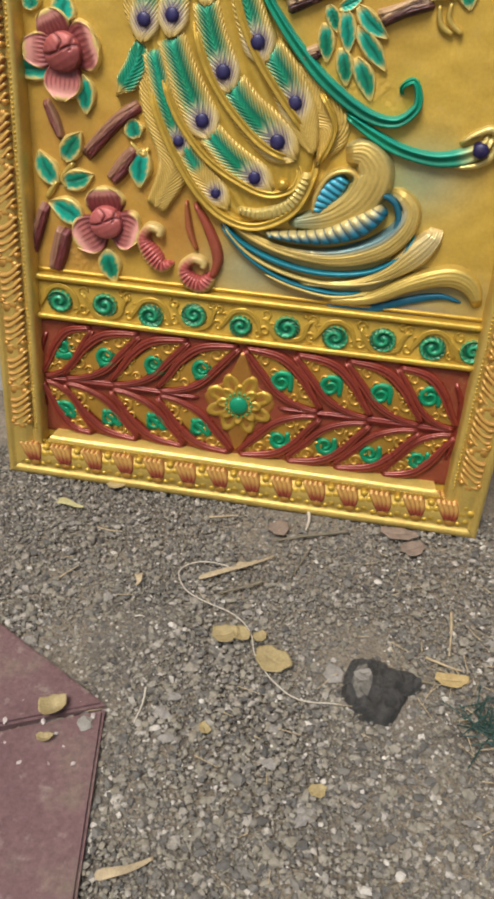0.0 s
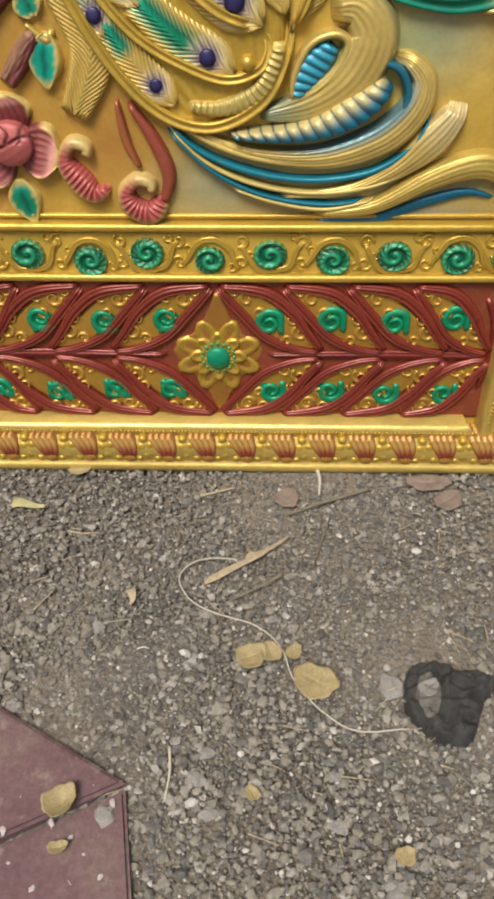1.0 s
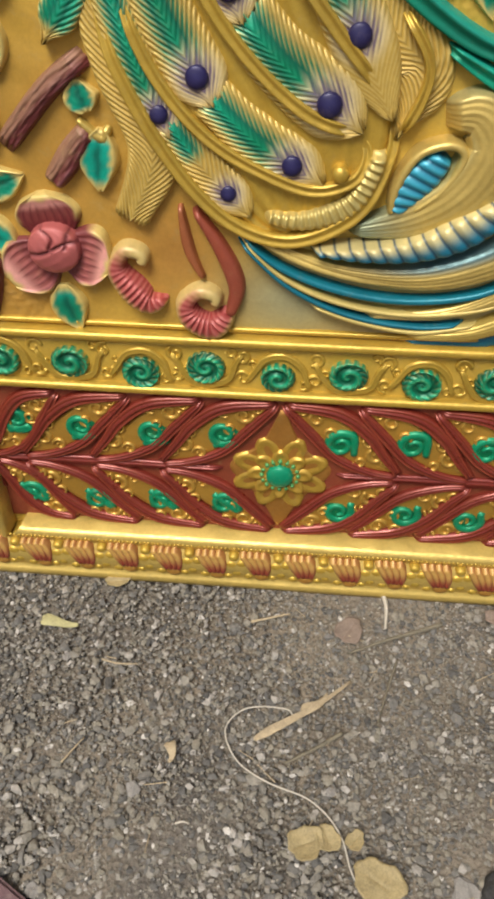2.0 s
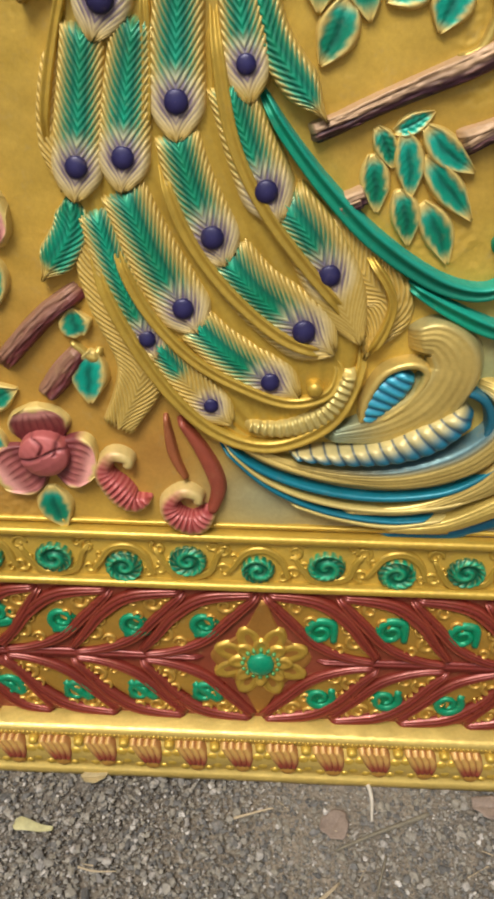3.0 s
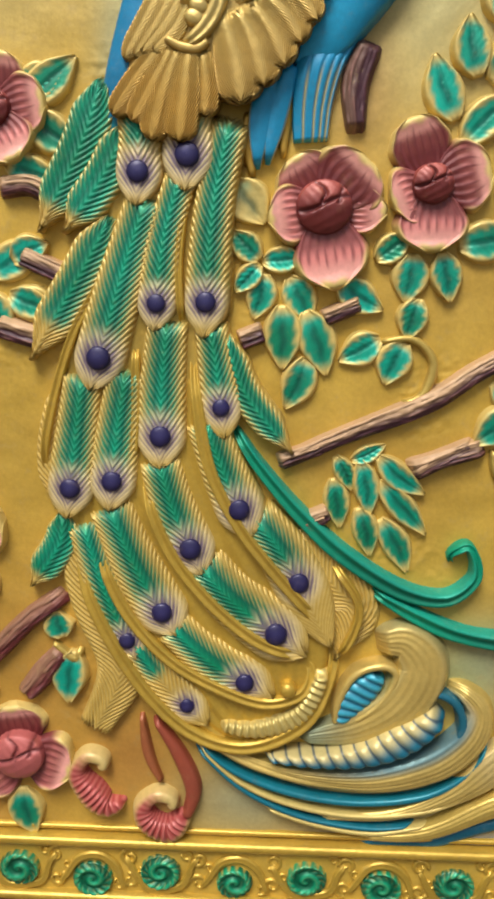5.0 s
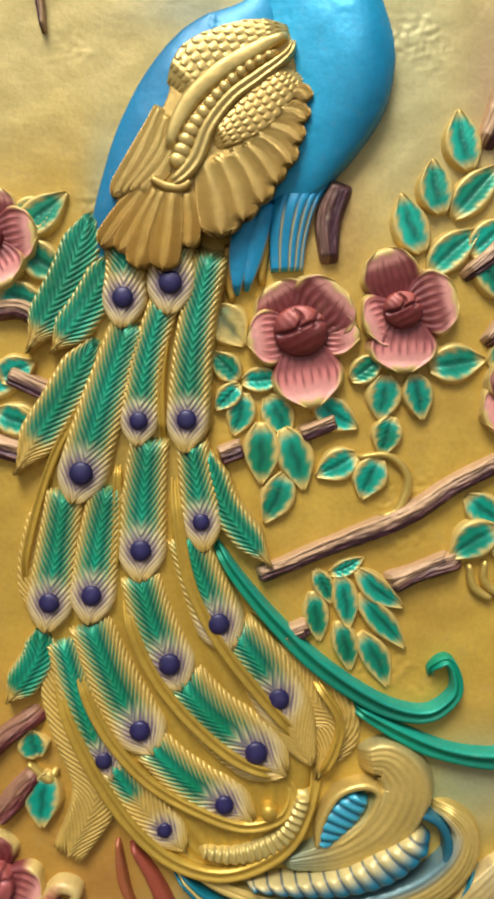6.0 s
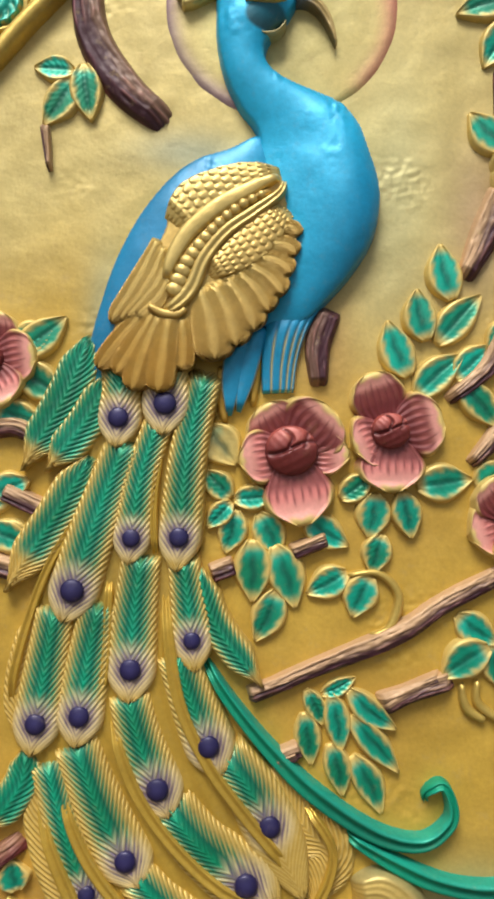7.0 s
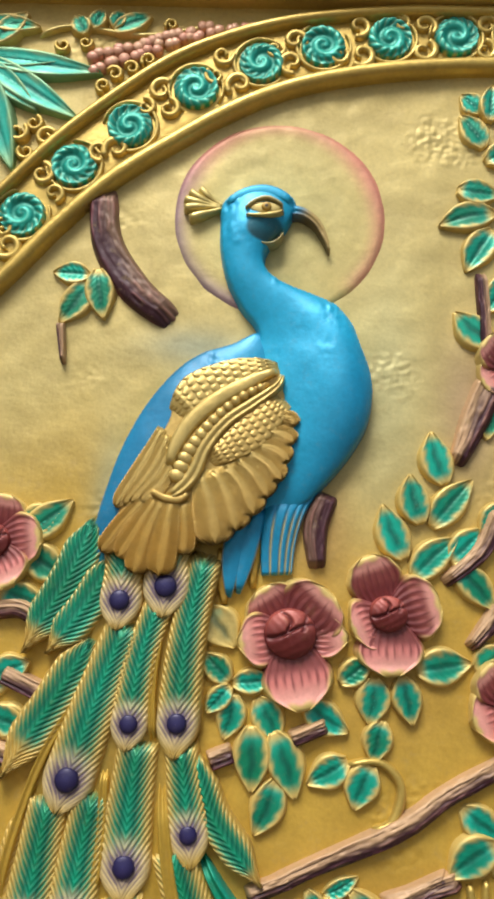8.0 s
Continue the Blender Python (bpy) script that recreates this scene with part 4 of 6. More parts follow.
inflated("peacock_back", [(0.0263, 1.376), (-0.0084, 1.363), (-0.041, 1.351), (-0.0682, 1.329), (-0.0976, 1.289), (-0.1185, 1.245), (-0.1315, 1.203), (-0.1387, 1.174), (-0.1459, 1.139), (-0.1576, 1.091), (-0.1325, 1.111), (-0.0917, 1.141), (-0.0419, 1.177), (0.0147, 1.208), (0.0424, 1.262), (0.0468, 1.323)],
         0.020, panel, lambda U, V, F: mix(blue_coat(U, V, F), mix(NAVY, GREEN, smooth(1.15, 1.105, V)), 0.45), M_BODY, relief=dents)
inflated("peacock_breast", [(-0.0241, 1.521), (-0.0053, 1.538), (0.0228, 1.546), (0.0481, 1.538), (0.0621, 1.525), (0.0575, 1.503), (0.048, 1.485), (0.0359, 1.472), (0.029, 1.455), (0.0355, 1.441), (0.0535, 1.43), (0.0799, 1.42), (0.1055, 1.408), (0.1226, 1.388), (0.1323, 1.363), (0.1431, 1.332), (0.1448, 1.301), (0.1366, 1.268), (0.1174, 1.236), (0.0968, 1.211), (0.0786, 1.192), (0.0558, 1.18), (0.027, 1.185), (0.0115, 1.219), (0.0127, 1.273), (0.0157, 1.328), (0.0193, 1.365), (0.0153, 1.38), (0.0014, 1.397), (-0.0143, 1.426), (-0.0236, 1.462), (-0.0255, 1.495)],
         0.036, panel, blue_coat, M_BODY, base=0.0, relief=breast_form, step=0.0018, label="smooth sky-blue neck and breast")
def thigh_lines(A):
    """Narrow gold gaps between the blue plumes."""
    return np.exp(-(np.minimum.reduce([np.abs(A - c) for c in (-0.42, 0.08, 0.42, 0.70, 0.90)]) / 0.055) ** 2)


THIGH = lambda S, A, L: mix(mix(mix(BLUE, NAVY, 0.45), (0.02, 0.05, 0.12), 0.3 * smooth(0.4, 0.0, S)), PALE, 0.9 * thigh_lines(A) * smooth(0.25, 0.5, S))
rails("thigh", [(0.0332, 1.208), (0.03, 1.179), (0.0291, 1.15), (0.0312, 1.119)], [(0.0967, 1.215), (0.0787, 1.186), (0.0689, 1.154), (0.065, 1.121)], [0.004, 0.013, 0.009, 0.005], panel, THIGH, M_BODY, base=0.0,
      relief=lambda S, A, L: -0.0028 * thigh_lines(A) * smooth(0.15, 0.4, S), n=60, m=81, ends=0.03)
for a, b, c, w in (((0.0153, 1.19), (0.0032, 1.142), (0.0004, 1.095), 0.0115), ((0.0268, 1.19), (0.0179, 1.144), (0.0092, 1.099), 0.0100)):
    strip("thigh_feather", [a, b, c], [w, w * 1.1, w * 0.9, w * 0.2], [0.009, 0.007, 0.004], panel,
          lambda S, A, L: mix(mix(BLUE, NAVY, 0.5), PALE, 0.85 * smooth(0.70, 0.95, np.abs(A)) * smooth(0.25, 0.5, S)), M_BODY, base=0.004,
          relief=lambda S, A, L: 0.0012 * np.exp(-((np.abs(A) - 0.8) / 0.12) ** 2), edge=0.14, ends=0.10)
for pts in ([(0.0283, 1.179), (0.0249, 1.139), (0.0237, 1.105)], [(-0.0084, 1.149), (-0.0084, 1.121), (-0.0027, 1.088)]):
    strip("thigh_edge", pts, [0.004, 0.008, 0.003], 0.005, panel, mix(GOLD, (0.36, 0.19, 0.03), 0.5), M_GOLD, base=-0.002)

# head
strip("crown", [(-0.0184, 1.514), (-0.0016, 1.526), (0.023, 1.532), (0.0447, 1.526), (0.0554, 1.517)], [0.004, 0.009, 0.011, 0.010, 0.005], 0.005, panel, BLUE, M_BODY, base=0.017)
strip("cheek_line", [(0.0058, 1.492), (0.0085, 1.481), (0.0184, 1.472), (0.0299, 1.47), (0.0406, 1.475), (0.047, 1.486)], 0.0011, 0.0012, panel, mix(PALE, (0.1, 0.2, 0.2), 0.3), M_BODY, base=0.0215, m=7)
button("eye_socket", ((0.0254, 1.508)), 0.0195, 0.0075, 0.003, panel, lambda Rr, F: mix(PALE, (0.10, 0.10, 0.05), 0.8 * smooth(0.80, 0.95, Rr)), M_PEARL, base=0.0275, turn=-0.02, n=10, m=30)
button("eye", ((0.0266, 1.508)), 0.0062, 0.0058, 0.003, panel, lambda Rr, F: mix((0.05, 0.035, 0.012), mix(GOLD, (0.2, 0.12, 0.03), 0.4), smooth(0.25, 0.45, Rr)), M_PEARL, base=0.0315, n=8, m=20)
strip("brow", [(0.0017, 1.504), (0.0142, 1.515), (0.0269, 1.519), (0.0379, 1.515), (0.0466, 1.508)], [0.001, 0.0022, 0.0026, 0.0022, 0.001], 0.003, panel, mix(PALE, (0.1, 0.2, 0.2), 0.3), M_BODY, base=0.0305)
strip("eyelid", [(0.0019, 1.498), (0.0177, 1.498), (0.0347, 1.5), (0.0479, 1.505)], [0.001, 0.0022, 0.0024, 0.001], 0.003, panel, PALE, base=0.0310)
strip("beak", [(0.0514, 1.512), (0.0656, 1.511), (0.0793, 1.502), (0.0893, 1.486), (0.0969, 1.464)], [0.0095, 0.0078, 0.0062, 0.0042, 0.0008], [0.011, 0.010, 0.008, 0.005], panel,
      lambda S, A, L: mix(mix(mix(BLUE, NAVY, 0.5), (0.46, 0.33, 0.12), smooth(0.10, 0.34, S)), (0.12, 0.08, 0.035), 0.8 * smooth(-0.15, -0.6, A)),
      M_BODY, base=0.005, relief=lambda S, A, L: -0.003 * np.exp(-((A + 0.15) / 0.15) ** 2) * (S < 0.7), m=19)
for tip, m2 in ((((-0.0477, 1.539)), ((-0.0354, 1.527))), (((-0.0595, 1.536)), ((-0.044, 1.525))), (((-0.0659, 1.526)), ((-0.0476, 1.521))), (((-0.0659, 1.514)), ((-0.0473, 1.516))), (((-0.0591, 1.502)), ((-0.0432, 1.507)))):
    strip("crest_plume", [((-0.0187, 1.516)), m2, tip], [0.0028, 0.0032, 0.0056, 0.0052], [0.005, 0.006, 0.009, 0.008], panel, PALE, base=0.004, m=11)

# halo: a very shallow disc with a rose airbrushed rim
def halo_paint(Rr, F):
    hue = mix((0.56, 0.20, 0.155), (0.20, 0.12, 0.20), smooth(0.0, 1.0, np.cos(F - 3.7)))
    gap = smooth(0.30, 0.62, np.abs(np.angle(np.exp(1j * (F + 1.25)))))
    C = mix((0.51, 0.41, 0.15), (0.49, 0.45, 0.18), 0.5 * smooth(0.9, 0.3, Rr))
    C = mix(C, hue, 0.9 * smooth(0.70, 0.93, Rr + 0.03 * np.sin(F * 3)) * gap)
    return mix(C, (0.24, 0.08, 0.09), 0.8 * smooth(0.962, 0.985, Rr) * gap)


button("halo_disc", (0.041, 1.510), 0.1290, 0.1275, 0.0010, panel, halo_paint, M_BOARD, base=-0.0030, power=0.1, n=40, m=120,
       relief=lambda Rr, F: 0.0004 * np.sin(Rr * 26 + 3 * np.sin(F * 2)) * (np.sin(F * 3 + 1) > 0), label="shallow halo disc with rose rim")

# ---- wing ----
def scales(pitch):
    """Overlapping rounded scales, each row lapping the next."""
    def relief(S, A, L):
        row = S * L / pitch
        H = np.zeros_like(S)
        for q in (0, 1):
            k = np.floor(row) - q
            t = row - k
            x = A * 2.9 + 0.5 * (k % 2)
            dx = x - np.round(x)
            inside = (dx / 0.56) ** 2 + ((t - 0.5) / 1.0) ** 2 < 1
            H = np.where(inside, 0.0008 + 0.0015 * t * (1 - 1.5 * dx * dx), H)
        return H
    return relief


W_GOLD = (0.54, 0.37, 0.105)
inflated("wing_base", [(0.0485, 1.331), (0.034, 1.345), (0.0046, 1.341), (-0.0359, 1.323), (-0.064, 1.298), (-0.0719, 1.27), (-0.0951, 1.231), (-0.1126, 1.19), (-0.1164, 1.161), (-0.0956, 1.145), (-0.0577, 1.175), (-0.0125, 1.176), (0.0266, 1.194), (0.0486, 1.224), (0.0605, 1.26), (0.0563, 1.295)], 0.007, panel,
         W_GOLD, M_GOLD, base=0.0145, power=0.4, low=0.0)


def vane(pts, half, base, col=W_GOLD, name="wing_feather"):
    """A flat gold feather with a fine quill and combed barbs, rounded at the tip."""
    def width(S):
        return (0.60 + 0.40 * smooth(0, 0.6, S)) * np.clip(1 - np.clip((S - 0.78) / 0.22, 0, 1) ** 2.4, 0, 1) ** 0.55

    def height(S, A, B):
        return 0.0036 * dome(A, 0.4) + 0.00085 * np.sin(B) * smooth(0.1, 0.25, A) + 0.0012 * np.exp(-(A / 0.12) ** 2)

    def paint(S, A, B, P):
        # Brown shade painted into barb troughs and edges; tip deeper, root paler.
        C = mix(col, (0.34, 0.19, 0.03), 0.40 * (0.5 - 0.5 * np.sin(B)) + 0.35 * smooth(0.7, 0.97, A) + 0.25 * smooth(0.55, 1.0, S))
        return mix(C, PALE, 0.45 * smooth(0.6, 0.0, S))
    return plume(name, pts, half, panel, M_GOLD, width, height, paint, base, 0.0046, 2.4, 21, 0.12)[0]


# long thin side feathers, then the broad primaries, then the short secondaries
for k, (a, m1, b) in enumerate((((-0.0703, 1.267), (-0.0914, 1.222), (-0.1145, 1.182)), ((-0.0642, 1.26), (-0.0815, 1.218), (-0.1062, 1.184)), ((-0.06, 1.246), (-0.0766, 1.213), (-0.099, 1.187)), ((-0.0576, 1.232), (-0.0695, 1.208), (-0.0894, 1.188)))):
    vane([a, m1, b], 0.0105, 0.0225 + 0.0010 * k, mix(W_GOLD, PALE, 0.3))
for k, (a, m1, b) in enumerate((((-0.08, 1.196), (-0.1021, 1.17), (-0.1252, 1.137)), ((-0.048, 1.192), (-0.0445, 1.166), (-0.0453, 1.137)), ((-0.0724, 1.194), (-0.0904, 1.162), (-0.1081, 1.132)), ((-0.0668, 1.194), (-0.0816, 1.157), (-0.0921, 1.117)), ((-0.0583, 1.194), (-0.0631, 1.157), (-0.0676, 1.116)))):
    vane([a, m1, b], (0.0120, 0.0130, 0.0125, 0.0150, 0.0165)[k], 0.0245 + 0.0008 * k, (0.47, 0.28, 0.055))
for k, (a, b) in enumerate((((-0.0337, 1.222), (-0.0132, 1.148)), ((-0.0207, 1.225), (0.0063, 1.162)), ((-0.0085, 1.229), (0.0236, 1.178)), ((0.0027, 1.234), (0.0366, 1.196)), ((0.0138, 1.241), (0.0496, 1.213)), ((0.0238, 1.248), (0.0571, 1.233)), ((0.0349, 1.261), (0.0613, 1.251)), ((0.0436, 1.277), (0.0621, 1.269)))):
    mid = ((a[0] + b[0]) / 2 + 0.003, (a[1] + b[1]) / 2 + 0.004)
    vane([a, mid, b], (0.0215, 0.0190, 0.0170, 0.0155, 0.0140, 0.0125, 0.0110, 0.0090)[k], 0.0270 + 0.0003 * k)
strip("shoulder_patch", [(0.0446, 1.333), (0.0227, 1.327), (-0.006, 1.317), (-0.0372, 1.3), (-0.0619, 1.276)], [0.006, 0.018, 0.0235, 0.0250, 0.010], 0.006, panel, mix(W_GOLD, PALE, 0.4), base=0.0260, n=170, m=61, ends=0.15, relief=scales(0.0088), edge=0.2)
strip("covert_patch", [(0.0523, 1.298), (0.0355, 1.279), (0.0133, 1.257), (-0.0089, 1.24), (-0.0265, 1.228)], [0.010, 0.019, 0.021, 0.016, 0.006], 0.005, panel, W_GOLD, base=0.0275, n=150, m=61, ends=0.15, relief=scales(0.0082), edge=0.2)
strip("wing_ridge", [(0.0457, 1.328), (0.0173, 1.314), (-0.0137, 1.296), (-0.0413, 1.271), (-0.057, 1.244), (-0.0632, 1.221)], [0.003, 0.009, 0.011, 0.011, 0.010, 0.005], 0.006, panel, mix(W_GOLD, PALE, 0.5), base=0.0310, m=15)
strip("wing_ridge", [(0.0481, 1.326), (0.0433, 1.31), (0.018, 1.29), (-0.0071, 1.271), (-0.027, 1.245), (-0.0387, 1.216), (-0.0547, 1.198), (-0.0674, 1.194)], [0.003, 0.006, 0.0075, 0.008, 0.0085, 0.009, 0.009, 0.004], 0.007, panel, mix(W_GOLD, PALE, 0.4), base=0.0310,
      relief=lambda S, A, L: -0.0030 * np.exp(-((A - 0.15) / 0.18) ** 2), m=17)
strip("wing_ridge", [(-0.0812, 1.2), (-0.0656, 1.192), (-0.0504, 1.191), (-0.0407, 1.199)], [0.003, 0.005, 0.005, 0.003], 0.005, panel, W_GOLD, base=0.0300)
strip("bead_bed", [(0.0391, 1.315), (0.0063, 1.296), (-0.0213, 1.271), (-0.0428, 1.242), (-0.0553, 1.21)], [0.003, 0.006, 0.008, 0.010, 0.008], 0.003, panel, mix(W_GOLD, (0.34, 0.19, 0.03), 0.5), base=0.0310)
row = catmull([(0.0261, 1.307), (0.0035, 1.294), (-0.0202, 1.271), (-0.0416, 1.242), (-0.0538, 1.214)], 14)
for k, c in enumerate(row):
    d = row[min(k + 1, 13)] - row[max(k - 1, 0)]
    button("bead", c, 0.0050 + 0.0002 * k, 0.0045 + 0.00042 * k, 0.0055, panel, mix(W_GOLD, PALE, 0.3), base=0.0330, turn=math.atan2(d[1], d[0]), n=7, m=16)

# ---- tail ----
# green side plumes under the wing
feather([(-0.135, 1.174), (-0.157, 1.113), (-0.198, 1.038)], 0.024, base=0.008, tipped=False, spread=0.75, green=(0.0, 0.80))
feather([(-0.112, 1.136), (-0.138, 1.086), (-0.175, 1.038)], 0.022, base=0.012, tipped=False, spread=0.7, green=(0.0, 0.82))
feather([(-0.128, 1.058), (-0.164, 0.995), (-0.210, 0.921)], 0.024, base=0.010, tipped=False, spread=0.55, green=(0.0, 0.72))
feather([(-0.184, 0.775), (-0.188, 0.740), (-0.219, 0.693)], 0.020, base=0.004, tipped=False, spread=0.75, green=(0.0, 0.80))
feather([(-0.026, 0.953), (-0.007, 0.897), (0.041, 0.837)], 0.018, base=0.010, tipped=False, spread=0.6, green=(0.0, 0.85))
# lower gold plume and the fan behind the curl
feather([(-0.173, 0.764), (-0.156, 0.680), (-0.130, 0.604), (-0.158, 0.536)], 0.028, base=0.002, tipped=False, blunt=0.7, green=(1.1, 1.2))
feather([(0.046, 0.765), (0.083, 0.707), (0.107, 0.678), (0.090, 0.620)], 0.030, base=-0.002, tipped=False, green=(1.1, 1.2))
feather([(-0.178, 0.908), (-0.195, 0.838), (-0.192, 0.775)], 0.016, base=0.000, tipped=False, green=(1.1, 1.2))
# long gold bed of the tail
rails("tail_bed", [(-0.179, 0.892), (-0.191, 0.792), (-0.167, 0.698), (-0.113, 0.585), (-0.053, 0.531), (0.002, 0.523)],
      [(-0.018, 0.938), (-0.011, 0.854), (0.036, 0.753), (0.085, 0.671), (0.088, 0.607), (0.050, 0.539)], 0.006, panel, GOLD, base=0.000, power=0.3,
      relief=lambda S, A, L: 0.0012 * np.sin(A * 40), m=81, n=80)
rails("tail_bed", [(-0.128, 1.165), (-0.150, 1.060), (-0.180, 0.950), (-0.190, 0.860)], [(-0.018, 1.140), (-0.024, 1.050), (-0.018, 0.950), (-0.008, 0.860)], 0.005, panel,
      mix(GOLD, PALE, 0.2), base=0.000, power=0.3, relief=lambda S, A, L: 0.0012 * np.sin(A * 34), m=61, n=70)
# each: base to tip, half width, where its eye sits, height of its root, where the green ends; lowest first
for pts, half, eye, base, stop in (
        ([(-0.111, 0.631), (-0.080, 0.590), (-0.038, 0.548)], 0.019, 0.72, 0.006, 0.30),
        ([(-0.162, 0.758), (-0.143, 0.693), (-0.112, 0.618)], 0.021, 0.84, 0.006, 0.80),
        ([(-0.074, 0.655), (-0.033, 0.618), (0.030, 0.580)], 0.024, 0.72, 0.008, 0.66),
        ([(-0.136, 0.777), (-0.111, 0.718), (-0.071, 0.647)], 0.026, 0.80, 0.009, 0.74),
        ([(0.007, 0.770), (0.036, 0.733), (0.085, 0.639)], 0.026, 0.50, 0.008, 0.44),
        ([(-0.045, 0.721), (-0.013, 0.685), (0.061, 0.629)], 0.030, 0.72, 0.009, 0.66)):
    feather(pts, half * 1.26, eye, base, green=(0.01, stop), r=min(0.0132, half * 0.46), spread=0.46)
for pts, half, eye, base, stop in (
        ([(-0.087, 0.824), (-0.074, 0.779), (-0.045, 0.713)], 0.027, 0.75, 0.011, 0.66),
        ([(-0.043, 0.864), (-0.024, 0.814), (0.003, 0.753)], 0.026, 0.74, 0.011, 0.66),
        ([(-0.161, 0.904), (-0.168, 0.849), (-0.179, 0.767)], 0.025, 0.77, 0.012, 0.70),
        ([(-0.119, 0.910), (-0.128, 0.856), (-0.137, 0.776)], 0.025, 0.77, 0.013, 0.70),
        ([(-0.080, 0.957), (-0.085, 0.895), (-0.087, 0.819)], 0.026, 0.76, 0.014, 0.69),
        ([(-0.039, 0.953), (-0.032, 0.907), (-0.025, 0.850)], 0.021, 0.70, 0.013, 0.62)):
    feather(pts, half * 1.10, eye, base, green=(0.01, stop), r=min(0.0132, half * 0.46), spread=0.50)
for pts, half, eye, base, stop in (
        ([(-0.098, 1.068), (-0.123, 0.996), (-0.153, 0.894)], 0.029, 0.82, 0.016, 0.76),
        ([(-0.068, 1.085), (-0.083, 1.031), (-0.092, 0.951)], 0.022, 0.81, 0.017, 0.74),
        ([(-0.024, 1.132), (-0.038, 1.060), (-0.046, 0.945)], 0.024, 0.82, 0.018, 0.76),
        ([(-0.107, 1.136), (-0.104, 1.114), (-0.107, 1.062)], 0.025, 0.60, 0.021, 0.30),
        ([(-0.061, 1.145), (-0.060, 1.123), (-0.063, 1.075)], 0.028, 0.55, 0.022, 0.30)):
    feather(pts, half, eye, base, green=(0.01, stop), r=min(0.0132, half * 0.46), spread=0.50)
# quills that run the length of the tail
for pts, w, b in (([(-0.0578, 0.9471), (-0.0524, 0.8919), (-0.0391, 0.8224), (-0.0099, 0.7636), (0.0303, 0.7123), (0.0657, 0.6714), (0.0855, 0.6374)], 0.0085, 0.0125),
                  ([(-0.1063, 0.826), (-0.0949, 0.7758), (-0.073, 0.7288), (-0.0378, 0.6844), (0.0062, 0.6467), (0.0458, 0.6307), (0.0814, 0.6284)], 0.0085, 0.0125),
                  ([(-0.1557, 0.768), (-0.1406, 0.7096), (-0.1147, 0.6605), (-0.0768, 0.6191), (-0.0299, 0.5915), (0.0186, 0.5754), (0.0562, 0.5863), (0.0662, 0.6112), (0.0517, 0.6246), (0.0406, 0.6152)], 0.0078, 0.0120),
                  ([(-0.174, 0.764), (-0.159, 0.686), (-0.113, 0.598), (-0.059, 0.541), (0.002, 0.524), (0.061, 0.553), (0.087, 0.607), (0.087, 0.646)], 0.009, 0.0115),
                  ([(0.090, 0.620), (0.108, 0.659), (0.109, 0.690), (0.081, 0.731)], 0.006, 0.010),
                  ([(-0.110, 0.946), (-0.110, 0.873), (-0.114, 0.817)], 0.006, 0.010), ([(-0.063, 1.073), (-0.069, 1.012), (-0.066, 0.952)], 0.005, 0.012),
                  ([(-0.113, 1.059), (-0.135, 1.006), (-0.165, 0.955), (-0.184, 0.903), (-0.199, 0.837), (-0.197, 0.792)], 0.006, 0.008)):
    shaft(pts, w, b)
strip("beaded_edge", [(-0.029, 0.549), (0.013, 0.545), (0.055, 0.563), (0.074, 0.597), (0.077, 0.616)], [0.006, 0.011, 0.013, 0.012, 0.008], 0.006, panel, PALE, base=0.012, n=150,
      relief=lambda S, A, L: 0.0022 * np.sin(S * L / 0.0075 * 2 * math.pi) * dome(A))
button("knob", (0.043, 0.593), 0.009, 0.009, 0.010, panel, GOLD, base=0.014)

# ---- teal ribbons and cloud scrolls beside the tail ----
def teal(S, A, L):
    return mix(mix((0.0, 0.17, 0.10), (0.0, 0.27, 0.15), 0.5 + 0.5 * np.sin(S * 8)), (0.02, 0.40, 0.30), 0.6 * smooth(0.1, 0.8, A))


RIDGE = lambda S, A, L: 0.0035 * np.exp(-((A - 0.45) / 0.16) ** 2) - 0.004 * np.exp(-((A + 0.15) / 0.28) ** 2) + 0.002 * np.exp(-((A + 0.75) / 0.12) ** 2)
strip("teal_ribbon", [(-0.018, 0.864), (0.006, 0.827), (0.046, 0.780), (0.092, 0.737), (0.151, 0.701), (0.196, 0.693), (0.222, 0.712), (0.224, 0.732), (0.214, 0.749), (0.199, 0.739), (0.203, 0.726)],
      [0.005, 0.008, 0.0092, 0.0105, 0.0115, 0.0115, 0.011, 0.010, 0.008, 0.006, 0.003], [0.006, 0.007, 0.007, 0.007, 0.008, 0.008], panel, teal, M_PEARL, base=0.006, relief=RIDGE, n=120, m=17)
strip("teal_ribbon", [(0.121, 0.700), (0.166, 0.675), (0.211, 0.656), (0.263, 0.648), (0.306, 0.657), (0.329, 0.674), (0.333, 0.693)], [0.005, 0.009, 0.011, 0.011, 0.013, 0.014, 0.006], 0.007, panel,
      lambda S, A, L: mix(teal(S, A, L), PALE, smooth(0.72, 0.9, S)), M_PEARL, base=0.004, relief=RIDGE, n=80, m=17)
strip("ribbon_curl", [(0.289, 0.639), (0.327, 0.648), (0.346, 0.671), (0.336, 0.695), (0.309, 0.685), (0.291, 0.671)], [0.003, 0.006, 0.008, 0.008, 0.006, 0.003], 0.010, panel, PALE, base=0.0)
button("eye_spot", (0.323, 0.667), 0.013, 0.012, 0.009, panel, PURPLE, M_BODY, base=0.016)


